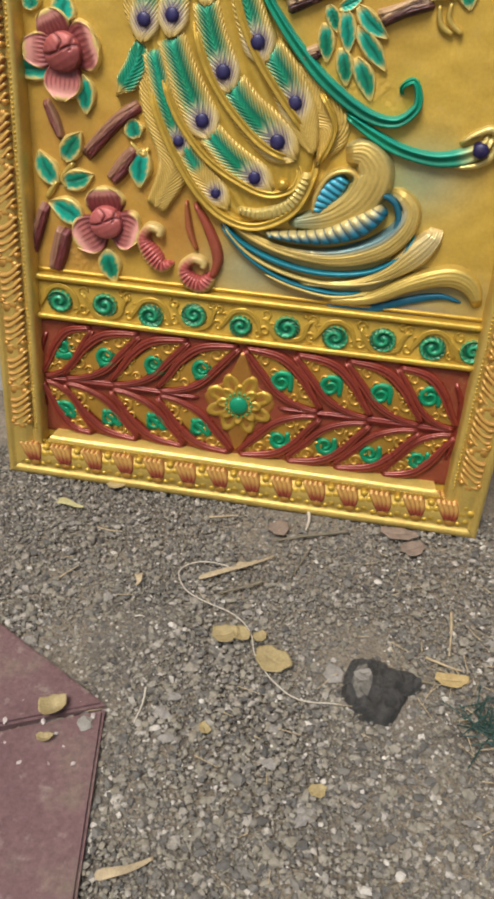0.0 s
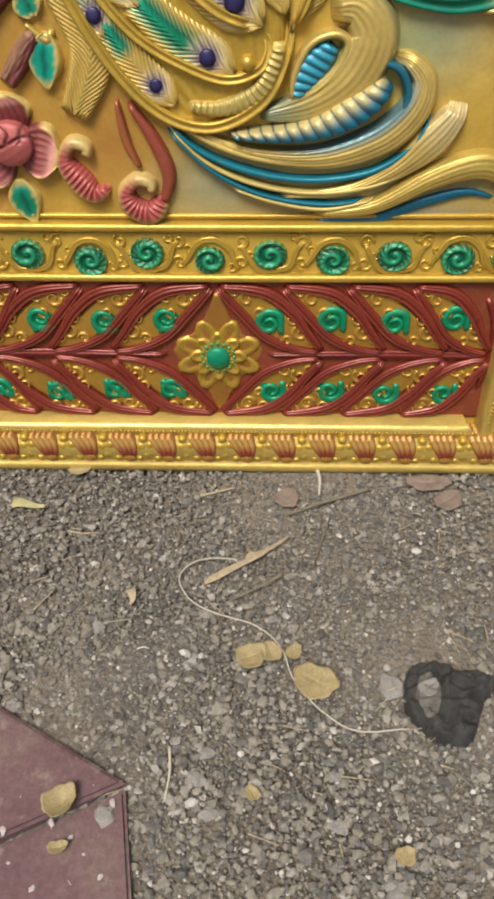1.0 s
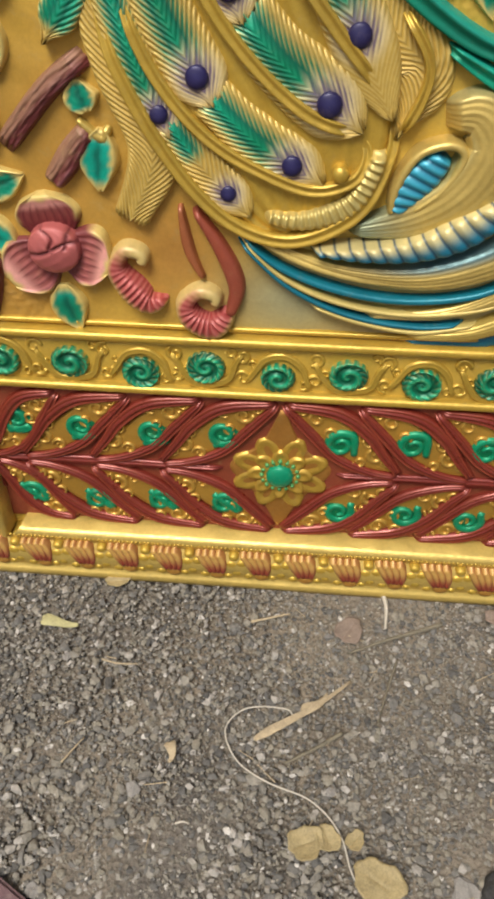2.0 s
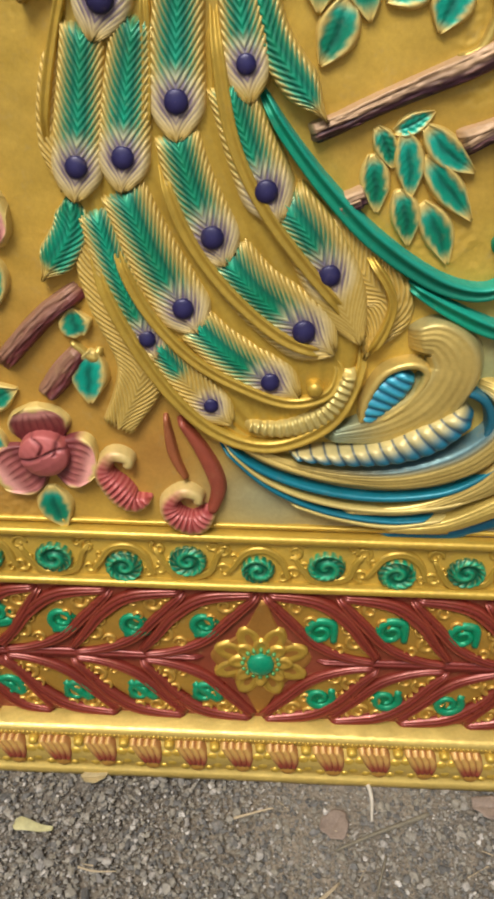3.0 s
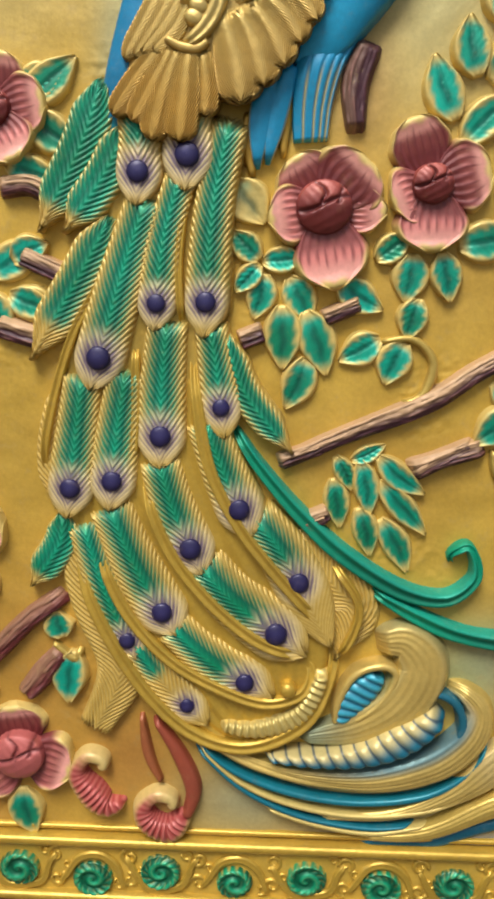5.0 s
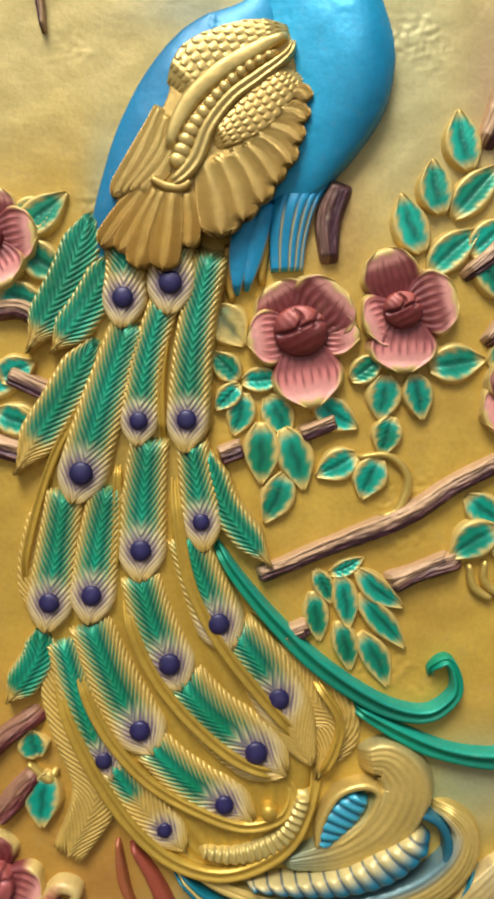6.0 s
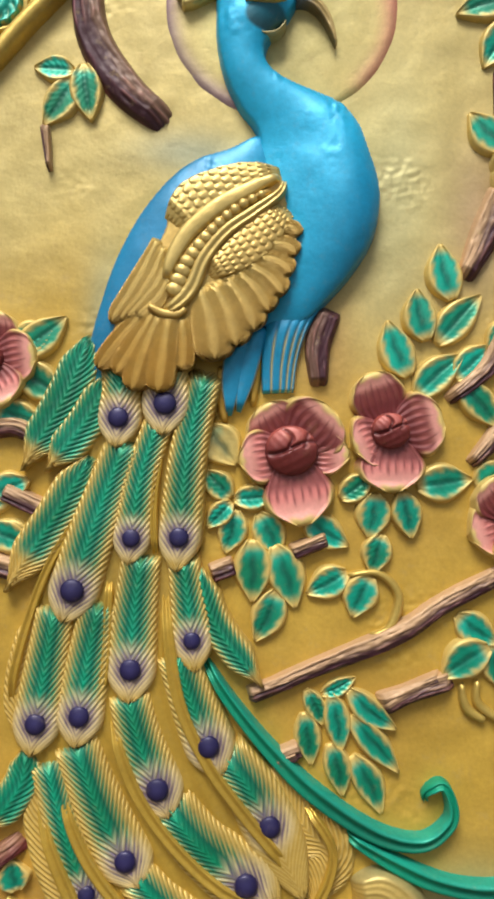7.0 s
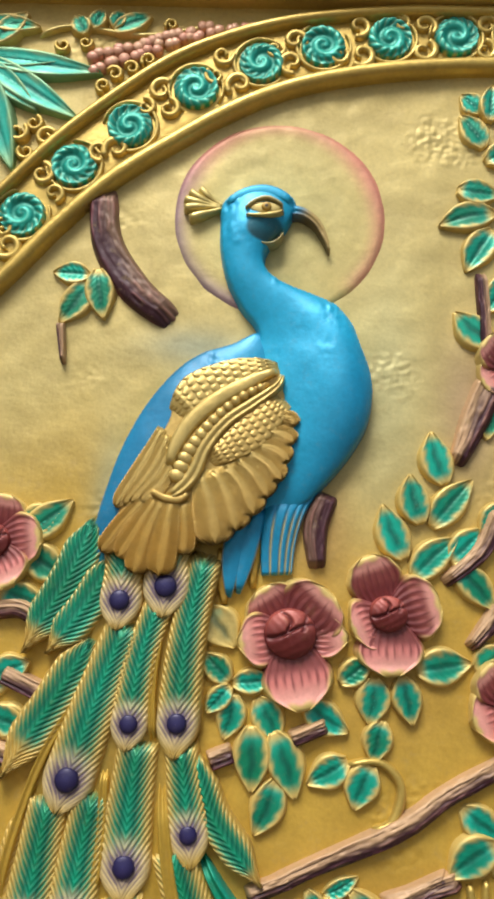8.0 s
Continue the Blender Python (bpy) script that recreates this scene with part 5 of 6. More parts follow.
def combed(lines, depth=0.0014):
    return lambda S, A, L: depth * (np.sin(A * lines + 2.5 * np.sin(S * 6)) + 0.7 * np.sin(A * lines * 0.43 + 3 * S)) * dome(A)


CLOUD = (0.56, 0.40, 0.11)
strip("cloud_scroll", [(0.053, 0.534), (0.114, 0.549), (0.159, 0.578), (0.179, 0.618), (0.160, 0.646), (0.129, 0.643)], [0.006, 0.020, 0.030, 0.034, 0.030, 0.014], [0.006, 0.012, 0.016, 0.016, 0.010], panel,
      lambda S, A, L: mix(mix(CLOUD, (0.16, 0.24, 0.18), 0.8 * smooth(0.35, 0.05, S)), (0.2, 0.3, 0.22), 0.5 * smooth(0.4, 1, np.abs(A))), base=0.004, relief=combed(26, 0.0004), n=110, m=61)
def ribbed(pitch, depth=0.003):
    return lambda S, A, L: depth * np.abs(np.sin((S * L + 0.006 * A) / pitch * math.pi)) * dome(A)


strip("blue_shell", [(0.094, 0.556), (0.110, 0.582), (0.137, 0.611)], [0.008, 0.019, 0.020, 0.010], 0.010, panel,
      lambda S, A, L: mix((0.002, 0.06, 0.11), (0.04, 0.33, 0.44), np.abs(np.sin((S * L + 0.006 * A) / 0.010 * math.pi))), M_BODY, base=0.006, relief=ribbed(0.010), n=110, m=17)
strip("shell_rim", [(0.092, 0.547), (0.095, 0.580), (0.111, 0.611), (0.138, 0.621), (0.152, 0.610), (0.137, 0.580), (0.105, 0.554)], [0.003, 0.006, 0.006, 0.006, 0.006, 0.005, 0.002], 0.012, panel, CLOUD, base=0.006)
strip("cloud_scroll", [(-0.0253, 0.5196), (0.0474, 0.4934), (0.1282, 0.4881), (0.1935, 0.5066), (0.2294, 0.5364), (0.2404, 0.5699), (0.2238, 0.5921), (0.2034, 0.5967)], [0.004, 0.008, 0.012, 0.017, 0.022, 0.024, 0.018, 0.008], [0.006, 0.008, 0.010, 0.013, 0.016, 0.016, 0.009], panel,
      lambda S, A, L: mix(CLOUD, mix((0.02, 0.22, 0.32), CREAM, smooth(0.75, 0.95, S)), 0.75 * smooth(0.1, 0.6, A) * smooth(0.2, 0.5, S)), base=0.002, relief=combed(28, 0.0004), n=130, m=65)
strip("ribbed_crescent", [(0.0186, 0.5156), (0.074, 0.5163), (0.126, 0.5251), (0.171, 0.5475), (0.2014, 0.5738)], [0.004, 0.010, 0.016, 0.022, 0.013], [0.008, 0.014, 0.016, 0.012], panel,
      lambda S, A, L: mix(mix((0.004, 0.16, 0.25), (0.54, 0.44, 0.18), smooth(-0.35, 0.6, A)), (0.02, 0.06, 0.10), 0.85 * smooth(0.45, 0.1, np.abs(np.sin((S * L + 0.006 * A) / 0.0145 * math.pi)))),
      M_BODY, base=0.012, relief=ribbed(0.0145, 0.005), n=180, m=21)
strip("crescent_rim", [(0.1624, 0.58), (0.1862, 0.5926), (0.2135, 0.5822), (0.2232, 0.5536), (0.2072, 0.5239), (0.1735, 0.5059)], [0.002, 0.005, 0.006, 0.006, 0.005, 0.002], 0.008, panel, (0.01, 0.11, 0.16), M_BODY, base=0.008)
strip("cloud_scroll", [(0.075, 0.4417), (0.1581, 0.4482), (0.2174, 0.4733), (0.2568, 0.5066), (0.2793, 0.5352), (0.2833, 0.5507)], [0.004, 0.007, 0.010, 0.016, 0.025, 0.014], [0.006, 0.009, 0.010, 0.013, 0.014, 0.009], panel, lambda S, A, L: mix(mix(CLOUD, (0.02, 0.15, 0.17), 0.7 * smooth(0.3, 0.9, -A) * smooth(0.75, 0.4, S)), CREAM, 0.6 * smooth(0.65, 0.95, S)),
      base=0.000, relief=combed(24, 0.0004), n=120, m=55)
for pts, w, col in (([(-0.0544, 0.5318), (-0.0133, 0.4954), (0.0473, 0.4711), (0.1159, 0.4615), (0.1836, 0.4699), (0.2251, 0.4928), (0.2476, 0.5233), (0.2522, 0.5414)], 0.0060, (0.004, 0.16, 0.21)), ([(-0.0545, 0.5228), (-0.0006, 0.4725), (0.0611, 0.4432), (0.1311, 0.4319), (0.1864, 0.4377)], 0.0045, (0.004, 0.14, 0.19)),
                    ([(-0.0541, 0.5273), (-0.0057, 0.482), (0.0541, 0.4559), (0.1235, 0.4461), (0.1918, 0.4547), (0.237, 0.4767), (0.2665, 0.5059)], 0.0045, mix(CLOUD, PALE, 0.5)), ([(-0.0446, 0.5305), (0.0072, 0.502), (0.0676, 0.4847), (0.1423, 0.4794)], 0.0055, CLOUD), ([(0.0195, 0.453), (0.0751, 0.4346), (0.1384, 0.4261), (0.2002, 0.4392)], 0.0045, mix(CLOUD, PALE, 0.6))):
    strip("flow_line", pts, [w * 0.4, w * 0.8, w * 0.8, w * 0.8, w * 0.3], 0.0055, panel, col, M_PEARL, base=0.006)
strip("cloud_scroll", [(0.120, 0.419), (0.193, 0.428), (0.261, 0.463), (0.316, 0.479), (0.351, 0.466), (0.370, 0.431)], [0.004, 0.010, 0.014, 0.018, 0.020, 0.008], [0.008, 0.012, 0.016, 0.016, 0.010], panel, mix(GOLD, PALE, 0.4), base=0.000, relief=combed(22, 0.0004), n=100, m=45)
strip("flow_line", [(0.121, 0.408), (0.196, 0.409), (0.257, 0.431), (0.309, 0.444), (0.348, 0.436)], [0.004, 0.009, 0.009, 0.008, 0.002], 0.007, panel, (0.004, 0.11, 0.18), M_PEARL, base=-0.006)

# rose-coloured scrolls beside the lower blossom
def rose_scroll(S, A, L):
    return mix(mix((0.30, 0.04, 0.035), ROSE, 0.5 + 0.5 * np.sin(S * L / 0.0065 * 2 * math.pi + 2 * A)), PALE, 0.85 * np.maximum(smooth(0.2, 0.8, A), smooth(0.6, 0.85, S)))


strip("rose_scroll", [(-0.125, 0.450), (-0.147, 0.444), (-0.166, 0.463), (-0.178, 0.485), (-0.167, 0.504), (-0.150, 0.500), (-0.153, 0.485)], [0.003, 0.014, 0.018, 0.014, 0.010, 0.009, 0.006], [0.006, 0.014, 0.015, 0.013, 0.012], panel, rose_scroll, M_ROSE, base=0.002, n=90, relief=lambda S, A, L: 0.0022 * np.sin(S * L / 0.0065 * 2 * math.pi + 2 * A) * smooth(0.9, 0.3, np.abs(A)) * smooth(0.62, 0.4, S))
strip("rose_scroll", [(-0.060, 0.439), (-0.078, 0.419), (-0.100, 0.426), (-0.108, 0.445), (-0.093, 0.461), (-0.076, 0.456), (-0.079, 0.442)], [0.008, 0.016, 0.016, 0.014, 0.010, 0.009, 0.006], [0.012, 0.014, 0.015, 0.013, 0.012], panel, rose_scroll, M_ROSE, base=0.002, n=90, relief=lambda S, A, L: 0.0022 * np.sin(S * L / 0.0065 * 2 * math.pi + 2 * A) * smooth(0.9, 0.3, np.abs(A)) * smooth(0.62, 0.4, S))
strip("rose_scroll", [(-0.096, 0.552), (-0.070, 0.510), (-0.054, 0.466), (-0.063, 0.429)], [0.004, 0.009, 0.011, 0.006], 0.010, panel, (0.28, 0.06, 0.03), M_ROSE, base=0.0)
strip("rose_scroll", [(-0.109, 0.555), (-0.102, 0.507), (-0.087, 0.472)], [0.003, 0.007, 0.003], 0.006, panel, (0.3, 0.09, 0.03), M_ROSE, base=0.0)

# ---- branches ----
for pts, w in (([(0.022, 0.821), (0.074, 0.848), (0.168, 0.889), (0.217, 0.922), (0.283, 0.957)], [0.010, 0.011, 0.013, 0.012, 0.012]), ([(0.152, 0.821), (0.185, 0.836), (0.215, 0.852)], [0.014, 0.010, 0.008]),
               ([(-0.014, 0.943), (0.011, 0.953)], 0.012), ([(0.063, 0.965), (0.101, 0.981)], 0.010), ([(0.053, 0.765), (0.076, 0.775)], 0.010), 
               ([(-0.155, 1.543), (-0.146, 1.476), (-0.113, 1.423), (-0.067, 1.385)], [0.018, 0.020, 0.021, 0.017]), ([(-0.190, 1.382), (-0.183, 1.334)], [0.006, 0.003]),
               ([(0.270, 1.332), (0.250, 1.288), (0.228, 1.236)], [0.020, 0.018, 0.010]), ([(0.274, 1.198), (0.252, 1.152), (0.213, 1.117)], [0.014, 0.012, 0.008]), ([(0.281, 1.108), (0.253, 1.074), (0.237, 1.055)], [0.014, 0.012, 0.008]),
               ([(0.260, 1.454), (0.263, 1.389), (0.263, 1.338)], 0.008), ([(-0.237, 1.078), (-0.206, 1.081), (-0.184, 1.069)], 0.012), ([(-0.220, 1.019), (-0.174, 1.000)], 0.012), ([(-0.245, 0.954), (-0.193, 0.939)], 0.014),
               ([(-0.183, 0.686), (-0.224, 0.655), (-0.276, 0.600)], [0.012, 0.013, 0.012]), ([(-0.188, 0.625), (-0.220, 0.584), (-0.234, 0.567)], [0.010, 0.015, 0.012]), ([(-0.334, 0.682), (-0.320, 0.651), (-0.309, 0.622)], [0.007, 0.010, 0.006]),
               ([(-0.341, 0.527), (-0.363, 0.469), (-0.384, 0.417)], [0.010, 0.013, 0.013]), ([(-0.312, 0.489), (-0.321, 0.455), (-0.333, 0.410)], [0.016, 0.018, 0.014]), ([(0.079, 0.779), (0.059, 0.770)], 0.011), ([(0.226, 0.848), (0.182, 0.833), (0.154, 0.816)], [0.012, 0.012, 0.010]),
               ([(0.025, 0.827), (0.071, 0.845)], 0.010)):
    branch(pts, w, top_light=0.22 if pts[0][1] > 1.5 else 0.65)
branch([(0.098, 1.207), (0.086, 1.170), (0.088, 1.127)], [0.015, 0.015, 0.010], tint=(0.06, 0.018, 0.026), top_light=0.15)
for pts in ([(0.116, 0.945), (0.150, 0.948), (0.170, 0.927), (0.162, 0.896), (0.140, 0.886)], [(0.248, 0.850), (0.249, 0.826), (0.271, 0.809)], [(0.232, 0.846), (0.238, 0.821), (0.258, 0.808)], [(-0.301, 0.549), (-0.312, 0.566), (-0.290, 0.594)], [(-0.201, 0.632), (-0.178, 0.613), (-0.171, 0.626)],
            [(-0.320, 0.561), (-0.341, 0.532)]):
    strip("tendril", pts, [0.003, 0.005, 0.006, 0.004], 0.006, panel, mix(GOLD, PALE, 0.4), base=-0.002, m=9)

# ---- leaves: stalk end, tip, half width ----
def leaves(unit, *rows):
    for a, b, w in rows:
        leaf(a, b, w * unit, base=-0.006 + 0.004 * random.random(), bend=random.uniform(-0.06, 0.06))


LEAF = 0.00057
# spray under the two blossoms
leaf((-0.020, 1.086), (0.008, 1.051), 0.017, green=PALE)
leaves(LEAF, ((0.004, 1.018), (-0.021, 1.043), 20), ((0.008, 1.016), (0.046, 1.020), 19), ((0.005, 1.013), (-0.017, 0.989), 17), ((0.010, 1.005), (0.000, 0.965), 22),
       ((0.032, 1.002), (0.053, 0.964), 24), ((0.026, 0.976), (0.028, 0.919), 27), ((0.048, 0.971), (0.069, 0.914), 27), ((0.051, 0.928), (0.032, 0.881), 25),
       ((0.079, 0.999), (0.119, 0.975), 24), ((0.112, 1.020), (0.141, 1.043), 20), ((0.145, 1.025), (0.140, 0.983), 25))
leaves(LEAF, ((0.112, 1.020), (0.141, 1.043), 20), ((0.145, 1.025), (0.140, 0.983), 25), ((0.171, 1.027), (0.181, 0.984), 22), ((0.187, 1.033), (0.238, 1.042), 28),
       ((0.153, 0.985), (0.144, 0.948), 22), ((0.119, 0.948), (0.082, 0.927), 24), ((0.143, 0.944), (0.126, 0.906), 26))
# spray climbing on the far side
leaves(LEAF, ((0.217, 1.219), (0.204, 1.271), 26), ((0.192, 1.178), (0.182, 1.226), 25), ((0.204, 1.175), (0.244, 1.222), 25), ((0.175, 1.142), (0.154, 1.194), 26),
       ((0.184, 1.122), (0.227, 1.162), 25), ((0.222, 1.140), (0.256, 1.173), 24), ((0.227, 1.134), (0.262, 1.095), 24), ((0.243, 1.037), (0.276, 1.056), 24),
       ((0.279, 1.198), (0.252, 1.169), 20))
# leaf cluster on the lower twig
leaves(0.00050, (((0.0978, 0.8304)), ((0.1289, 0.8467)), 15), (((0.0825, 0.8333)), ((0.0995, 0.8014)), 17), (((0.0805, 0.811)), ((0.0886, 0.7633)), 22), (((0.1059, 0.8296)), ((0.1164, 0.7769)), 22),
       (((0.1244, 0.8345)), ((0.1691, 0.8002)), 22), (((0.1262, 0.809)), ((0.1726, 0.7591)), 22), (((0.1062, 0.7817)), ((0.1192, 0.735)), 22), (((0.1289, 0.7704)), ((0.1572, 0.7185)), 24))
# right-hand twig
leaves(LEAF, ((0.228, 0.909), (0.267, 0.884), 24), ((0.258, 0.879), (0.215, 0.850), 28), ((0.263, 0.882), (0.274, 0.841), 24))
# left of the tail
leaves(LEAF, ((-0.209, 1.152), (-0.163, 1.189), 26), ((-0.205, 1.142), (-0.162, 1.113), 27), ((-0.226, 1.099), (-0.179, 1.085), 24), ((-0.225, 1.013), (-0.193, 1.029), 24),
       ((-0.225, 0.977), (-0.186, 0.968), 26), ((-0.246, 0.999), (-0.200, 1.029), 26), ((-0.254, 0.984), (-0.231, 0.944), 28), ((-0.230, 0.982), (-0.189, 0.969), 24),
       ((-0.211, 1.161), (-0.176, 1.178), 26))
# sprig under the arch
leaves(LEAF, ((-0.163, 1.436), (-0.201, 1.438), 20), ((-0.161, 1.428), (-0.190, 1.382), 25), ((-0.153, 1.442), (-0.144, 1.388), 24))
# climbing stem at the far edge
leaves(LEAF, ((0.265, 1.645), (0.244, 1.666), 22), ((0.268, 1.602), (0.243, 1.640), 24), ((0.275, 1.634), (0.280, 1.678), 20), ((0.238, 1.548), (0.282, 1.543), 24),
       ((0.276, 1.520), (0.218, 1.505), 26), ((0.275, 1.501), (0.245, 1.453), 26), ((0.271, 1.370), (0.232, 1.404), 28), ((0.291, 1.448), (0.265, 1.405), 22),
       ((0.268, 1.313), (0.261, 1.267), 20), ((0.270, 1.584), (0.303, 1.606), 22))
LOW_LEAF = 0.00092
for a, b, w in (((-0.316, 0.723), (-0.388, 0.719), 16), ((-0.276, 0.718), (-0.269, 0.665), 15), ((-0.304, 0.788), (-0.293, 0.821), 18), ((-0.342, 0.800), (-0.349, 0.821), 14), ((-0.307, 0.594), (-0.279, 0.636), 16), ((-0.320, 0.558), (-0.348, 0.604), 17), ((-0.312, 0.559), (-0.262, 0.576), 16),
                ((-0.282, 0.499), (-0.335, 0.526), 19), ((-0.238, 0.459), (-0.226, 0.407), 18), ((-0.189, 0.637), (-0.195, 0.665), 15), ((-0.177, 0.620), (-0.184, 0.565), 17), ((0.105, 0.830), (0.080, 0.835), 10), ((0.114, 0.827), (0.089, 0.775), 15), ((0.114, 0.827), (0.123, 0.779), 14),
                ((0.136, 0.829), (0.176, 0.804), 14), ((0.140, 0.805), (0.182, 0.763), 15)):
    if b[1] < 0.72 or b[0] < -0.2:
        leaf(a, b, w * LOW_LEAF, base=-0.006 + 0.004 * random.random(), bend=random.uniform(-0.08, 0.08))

# ---- blossoms ----
blossom(((0.0617, 1.064)), 0.0285, [(((0.032, 1.11)), 0.033), (((0.1209, 1.063)), 0.024), (((0.1015, 1.108)), 0.040), (((0.0096, 1.054)), 0.030), (((0.0764, 0.9904)), 0.038)])
blossom(((0.1576, 1.086)), 0.0208, [(((0.1364, 1.145)), 0.031), (((0.2106, 1.101)), 0.036), (((0.1209, 1.068)), 0.030), (((0.1608, 1.025)), 0.037)])
blossom(((-0.2379, 0.5047)), 0.030, [(((-0.2459, 0.5618)), 0.037), (((-0.2935, 0.4618)), 0.037), (((-0.1803, 0.4855)), 0.037)], rosy=0.7)
blossom(((-0.2991, 0.7468)), 0.032, [(((-0.3274, 0.8034)), 0.030), (((-0.2443, 0.7653)), 0.040), (((-0.3647, 0.7475)), 0.028), (((-0.3044, 0.6773)), 0.034)], rosy=0.4)
flower((-0.238, 1.145), 0.052, turn=80)
flower((0.282, 1.005), 0.050, turn=60)
flower((0.293, 1.345), 0.045, turn=70)

# ---- arch over the picture ----
INNER = [(-0.346, 1.326), (-0.258, 1.424), (-0.202, 1.491), (-0.143, 1.550), (-0.081, 1.595), (-0.018, 1.636), (0.046, 1.666), (0.111, 1.684), (0.189, 1.696), (0.282, 1.702), (0.346, 1.703)]
OUTER = [(-0.358, 1.423), (-0.268, 1.528), (-0.210, 1.595), (-0.149, 1.651), (-0.087, 1.699), (-0.022, 1.731), (0.044, 1.752), (0.110, 1.763), (0.190, 1.770), (0.284, 1.771), (0.349, 1.772)]
strip("arch_moulding", INNER, 0.011, 0.016, panel, mix(GOLD, PALE, 0.3), base=0.0, n=130)
strip("arch_moulding", OUTER, 0.008, 0.014, panel, mix(GOLD, PALE, 0.3), base=0.0, n=130)
rails("arch_field", OUTER, INNER, 0.004, panel, mix(GOLD, PALE, 0.35), base=-0.003, n=110, m=15, power=0.2, ends=0.0)


def arch_jewel(c, r, hand, start):
    medallion("coil_medallion", c, r, r, hand, start, (0.0, 0.22, 0.16), (0.015, 0.40, 0.31), PALE, 0.004, "turquoise coiled medallion with lobed edge")
    ring = [(c[0] + 1.08 * r * math.cos(start + f), c[1] + 1.08 * r * math.sin(start + f)) for f in np.linspace(0.3, 5.6, 14)]
    strip("ring", ring, [0.002, 0.0032, 0.0032, 0.002], 0.004, panel, mix(GOLD, PALE, 0.5), base=0.002, m=9, n=50)


for k, c in enumerate(((-0.291, 1.438), (-0.241, 1.503), (-0.188, 1.564), (-0.129, 1.614), (-0.057, 1.664), (0.016, 1.699), (0.087, 1.722), (0.163, 1.734), (0.239, 1.739), (0.311, 1.741))):
    arch_jewel(c, 0.0285, 1 if k % 2 else -1, k * 1.3)
for c, r in (((-0.253, 1.466), 0.012), ((-0.223, 1.552), 0.011), ((-0.208, 1.529), 0.009), ((-0.161, 1.582), 0.010), ((-0.142, 1.585), 0.012), ((-0.096, 1.660), 0.011), ((-0.087, 1.637), 0.010), ((-0.028, 1.707), 0.010), ((-0.008, 1.670), 0.012), ((0.054, 1.728), 0.011), ((0.051, 1.700), 0.012),
             ((0.127, 1.749), 0.011), ((0.131, 1.712), 0.012), ((0.203, 1.752), 0.011), ((0.201, 1.719), 0.012), ((0.275, 1.753), 0.011), ((0.271, 1.721), 0.011), ((-0.261, 1.489), 0.009), ((-0.113, 1.638), 0.009), ((0.031, 1.716), 0.009), ((0.104, 1.710), 0.009), ((-0.036, 1.680), 0.009), ((0.176, 1.754), 0.008)):
    volute("scroll", c, r * 1.3, panel, mix(GOLD, PALE, 0.4), hand=random.choice((-1, 1)), start=random.uniform(0, 6), base=0.002, peak=0.006, turns=1.2)

# spandrel above the arch: palm leaf, berry spray and scrolls
for tip, w in (((-0.171, 1.682), 13), ((-0.193, 1.625), 14), ((-0.239, 1.634), 12), ((-0.218, 1.695), 10), ((-0.259, 1.562), 16), ((-0.287, 1.590), 16)):
    leaf((-0.311, 1.699), tip, w * 0.0011, base=0.0, green=(0.0, 0.34, 0.25), rim=mix(RIM, TEAL, 0.7))
for a, b, w in (((-0.293, 1.718), (-0.257, 1.757), 12), ((-0.302, 1.745), (-0.242, 1.739), 10), ((-0.188, 1.732), (-0.200, 1.755), 10), ((-0.178, 1.740), (-0.170, 1.764), 9), ((-0.155, 1.737), (-0.113, 1.757), 11), ((-0.155, 1.741), (-0.147, 1.763), 9)):
    leaf(a, b, w * 0.001, base=0.0, green=TEAL)
berries = new("berry_spray")
berries.parent = panel
berries["label"] = "rose-pink spray of small berries"
for k, c in enumerate(catmull([(-0.175, 1.695), (-0.127, 1.713), (-0.075, 1.734), (-0.022, 1.746), (0.017, 1.746)], 26)):
    for j in range(2 if k < 18 else 1):
        off = (random.uniform(-0.004, 0.004), (j - 0.5) * 0.016 * (1 - k / 30) + random.uniform(-0.003, 0.003))
        button("berry", (c[0] + off[0], c[1] + off[1]), 0.0085 - 0.0001 * k, 0.0075, 0.006, berries, mix(ROSE, (0.54, 0.32, 0.18), 0.5 + random.random() * 0.4), M_ROSE, base=0.0, n=6, m=12)
for c, r in (((-0.256, 1.605), 0.012), ((-0.238, 1.616), 0.010), ((-0.223, 1.599), 0.012), ((-0.151, 1.681), 0.010), ((-0.132, 1.689), 0.009), ((-0.113, 1.700), 0.009), ((-0.163, 1.666), 0.009), ((-0.213, 1.717), 0.009), ((-0.244, 1.580), 0.010), ((-0.187, 1.721), 0.008), ((-0.055, 1.721), 0.008), ((-0.089, 1.747), 0.008)):
    volute("scroll", c, r, panel, mix(GOLD, PALE, 0.4), hand=random.choice((-1, 1)), start=random.uniform(0, 6), base=-0.002, peak=0.007, turns=1.3)
strip("vine", [(-0.247, 1.729), (-0.202, 1.743), (-0.121, 1.733), (-0.036, 1.748)], 0.003, 0.006, panel, PALE, base=-0.002, m=9)

# ---- loose things on the ground ----
def mesh_thing(name, verts, faces, material, label, category, smooth_it=True, group=""):
    me = bpy.data.meshes.new(name)
    me.from_pydata([tuple(v) for v in verts], [], faces)
    if smooth_it:
        me.polygons.foreach_set("use_smooth", np.ones(len(faces), bool))
    me.materials.append(material)
    return tagged(new(name, me), label, category, group)


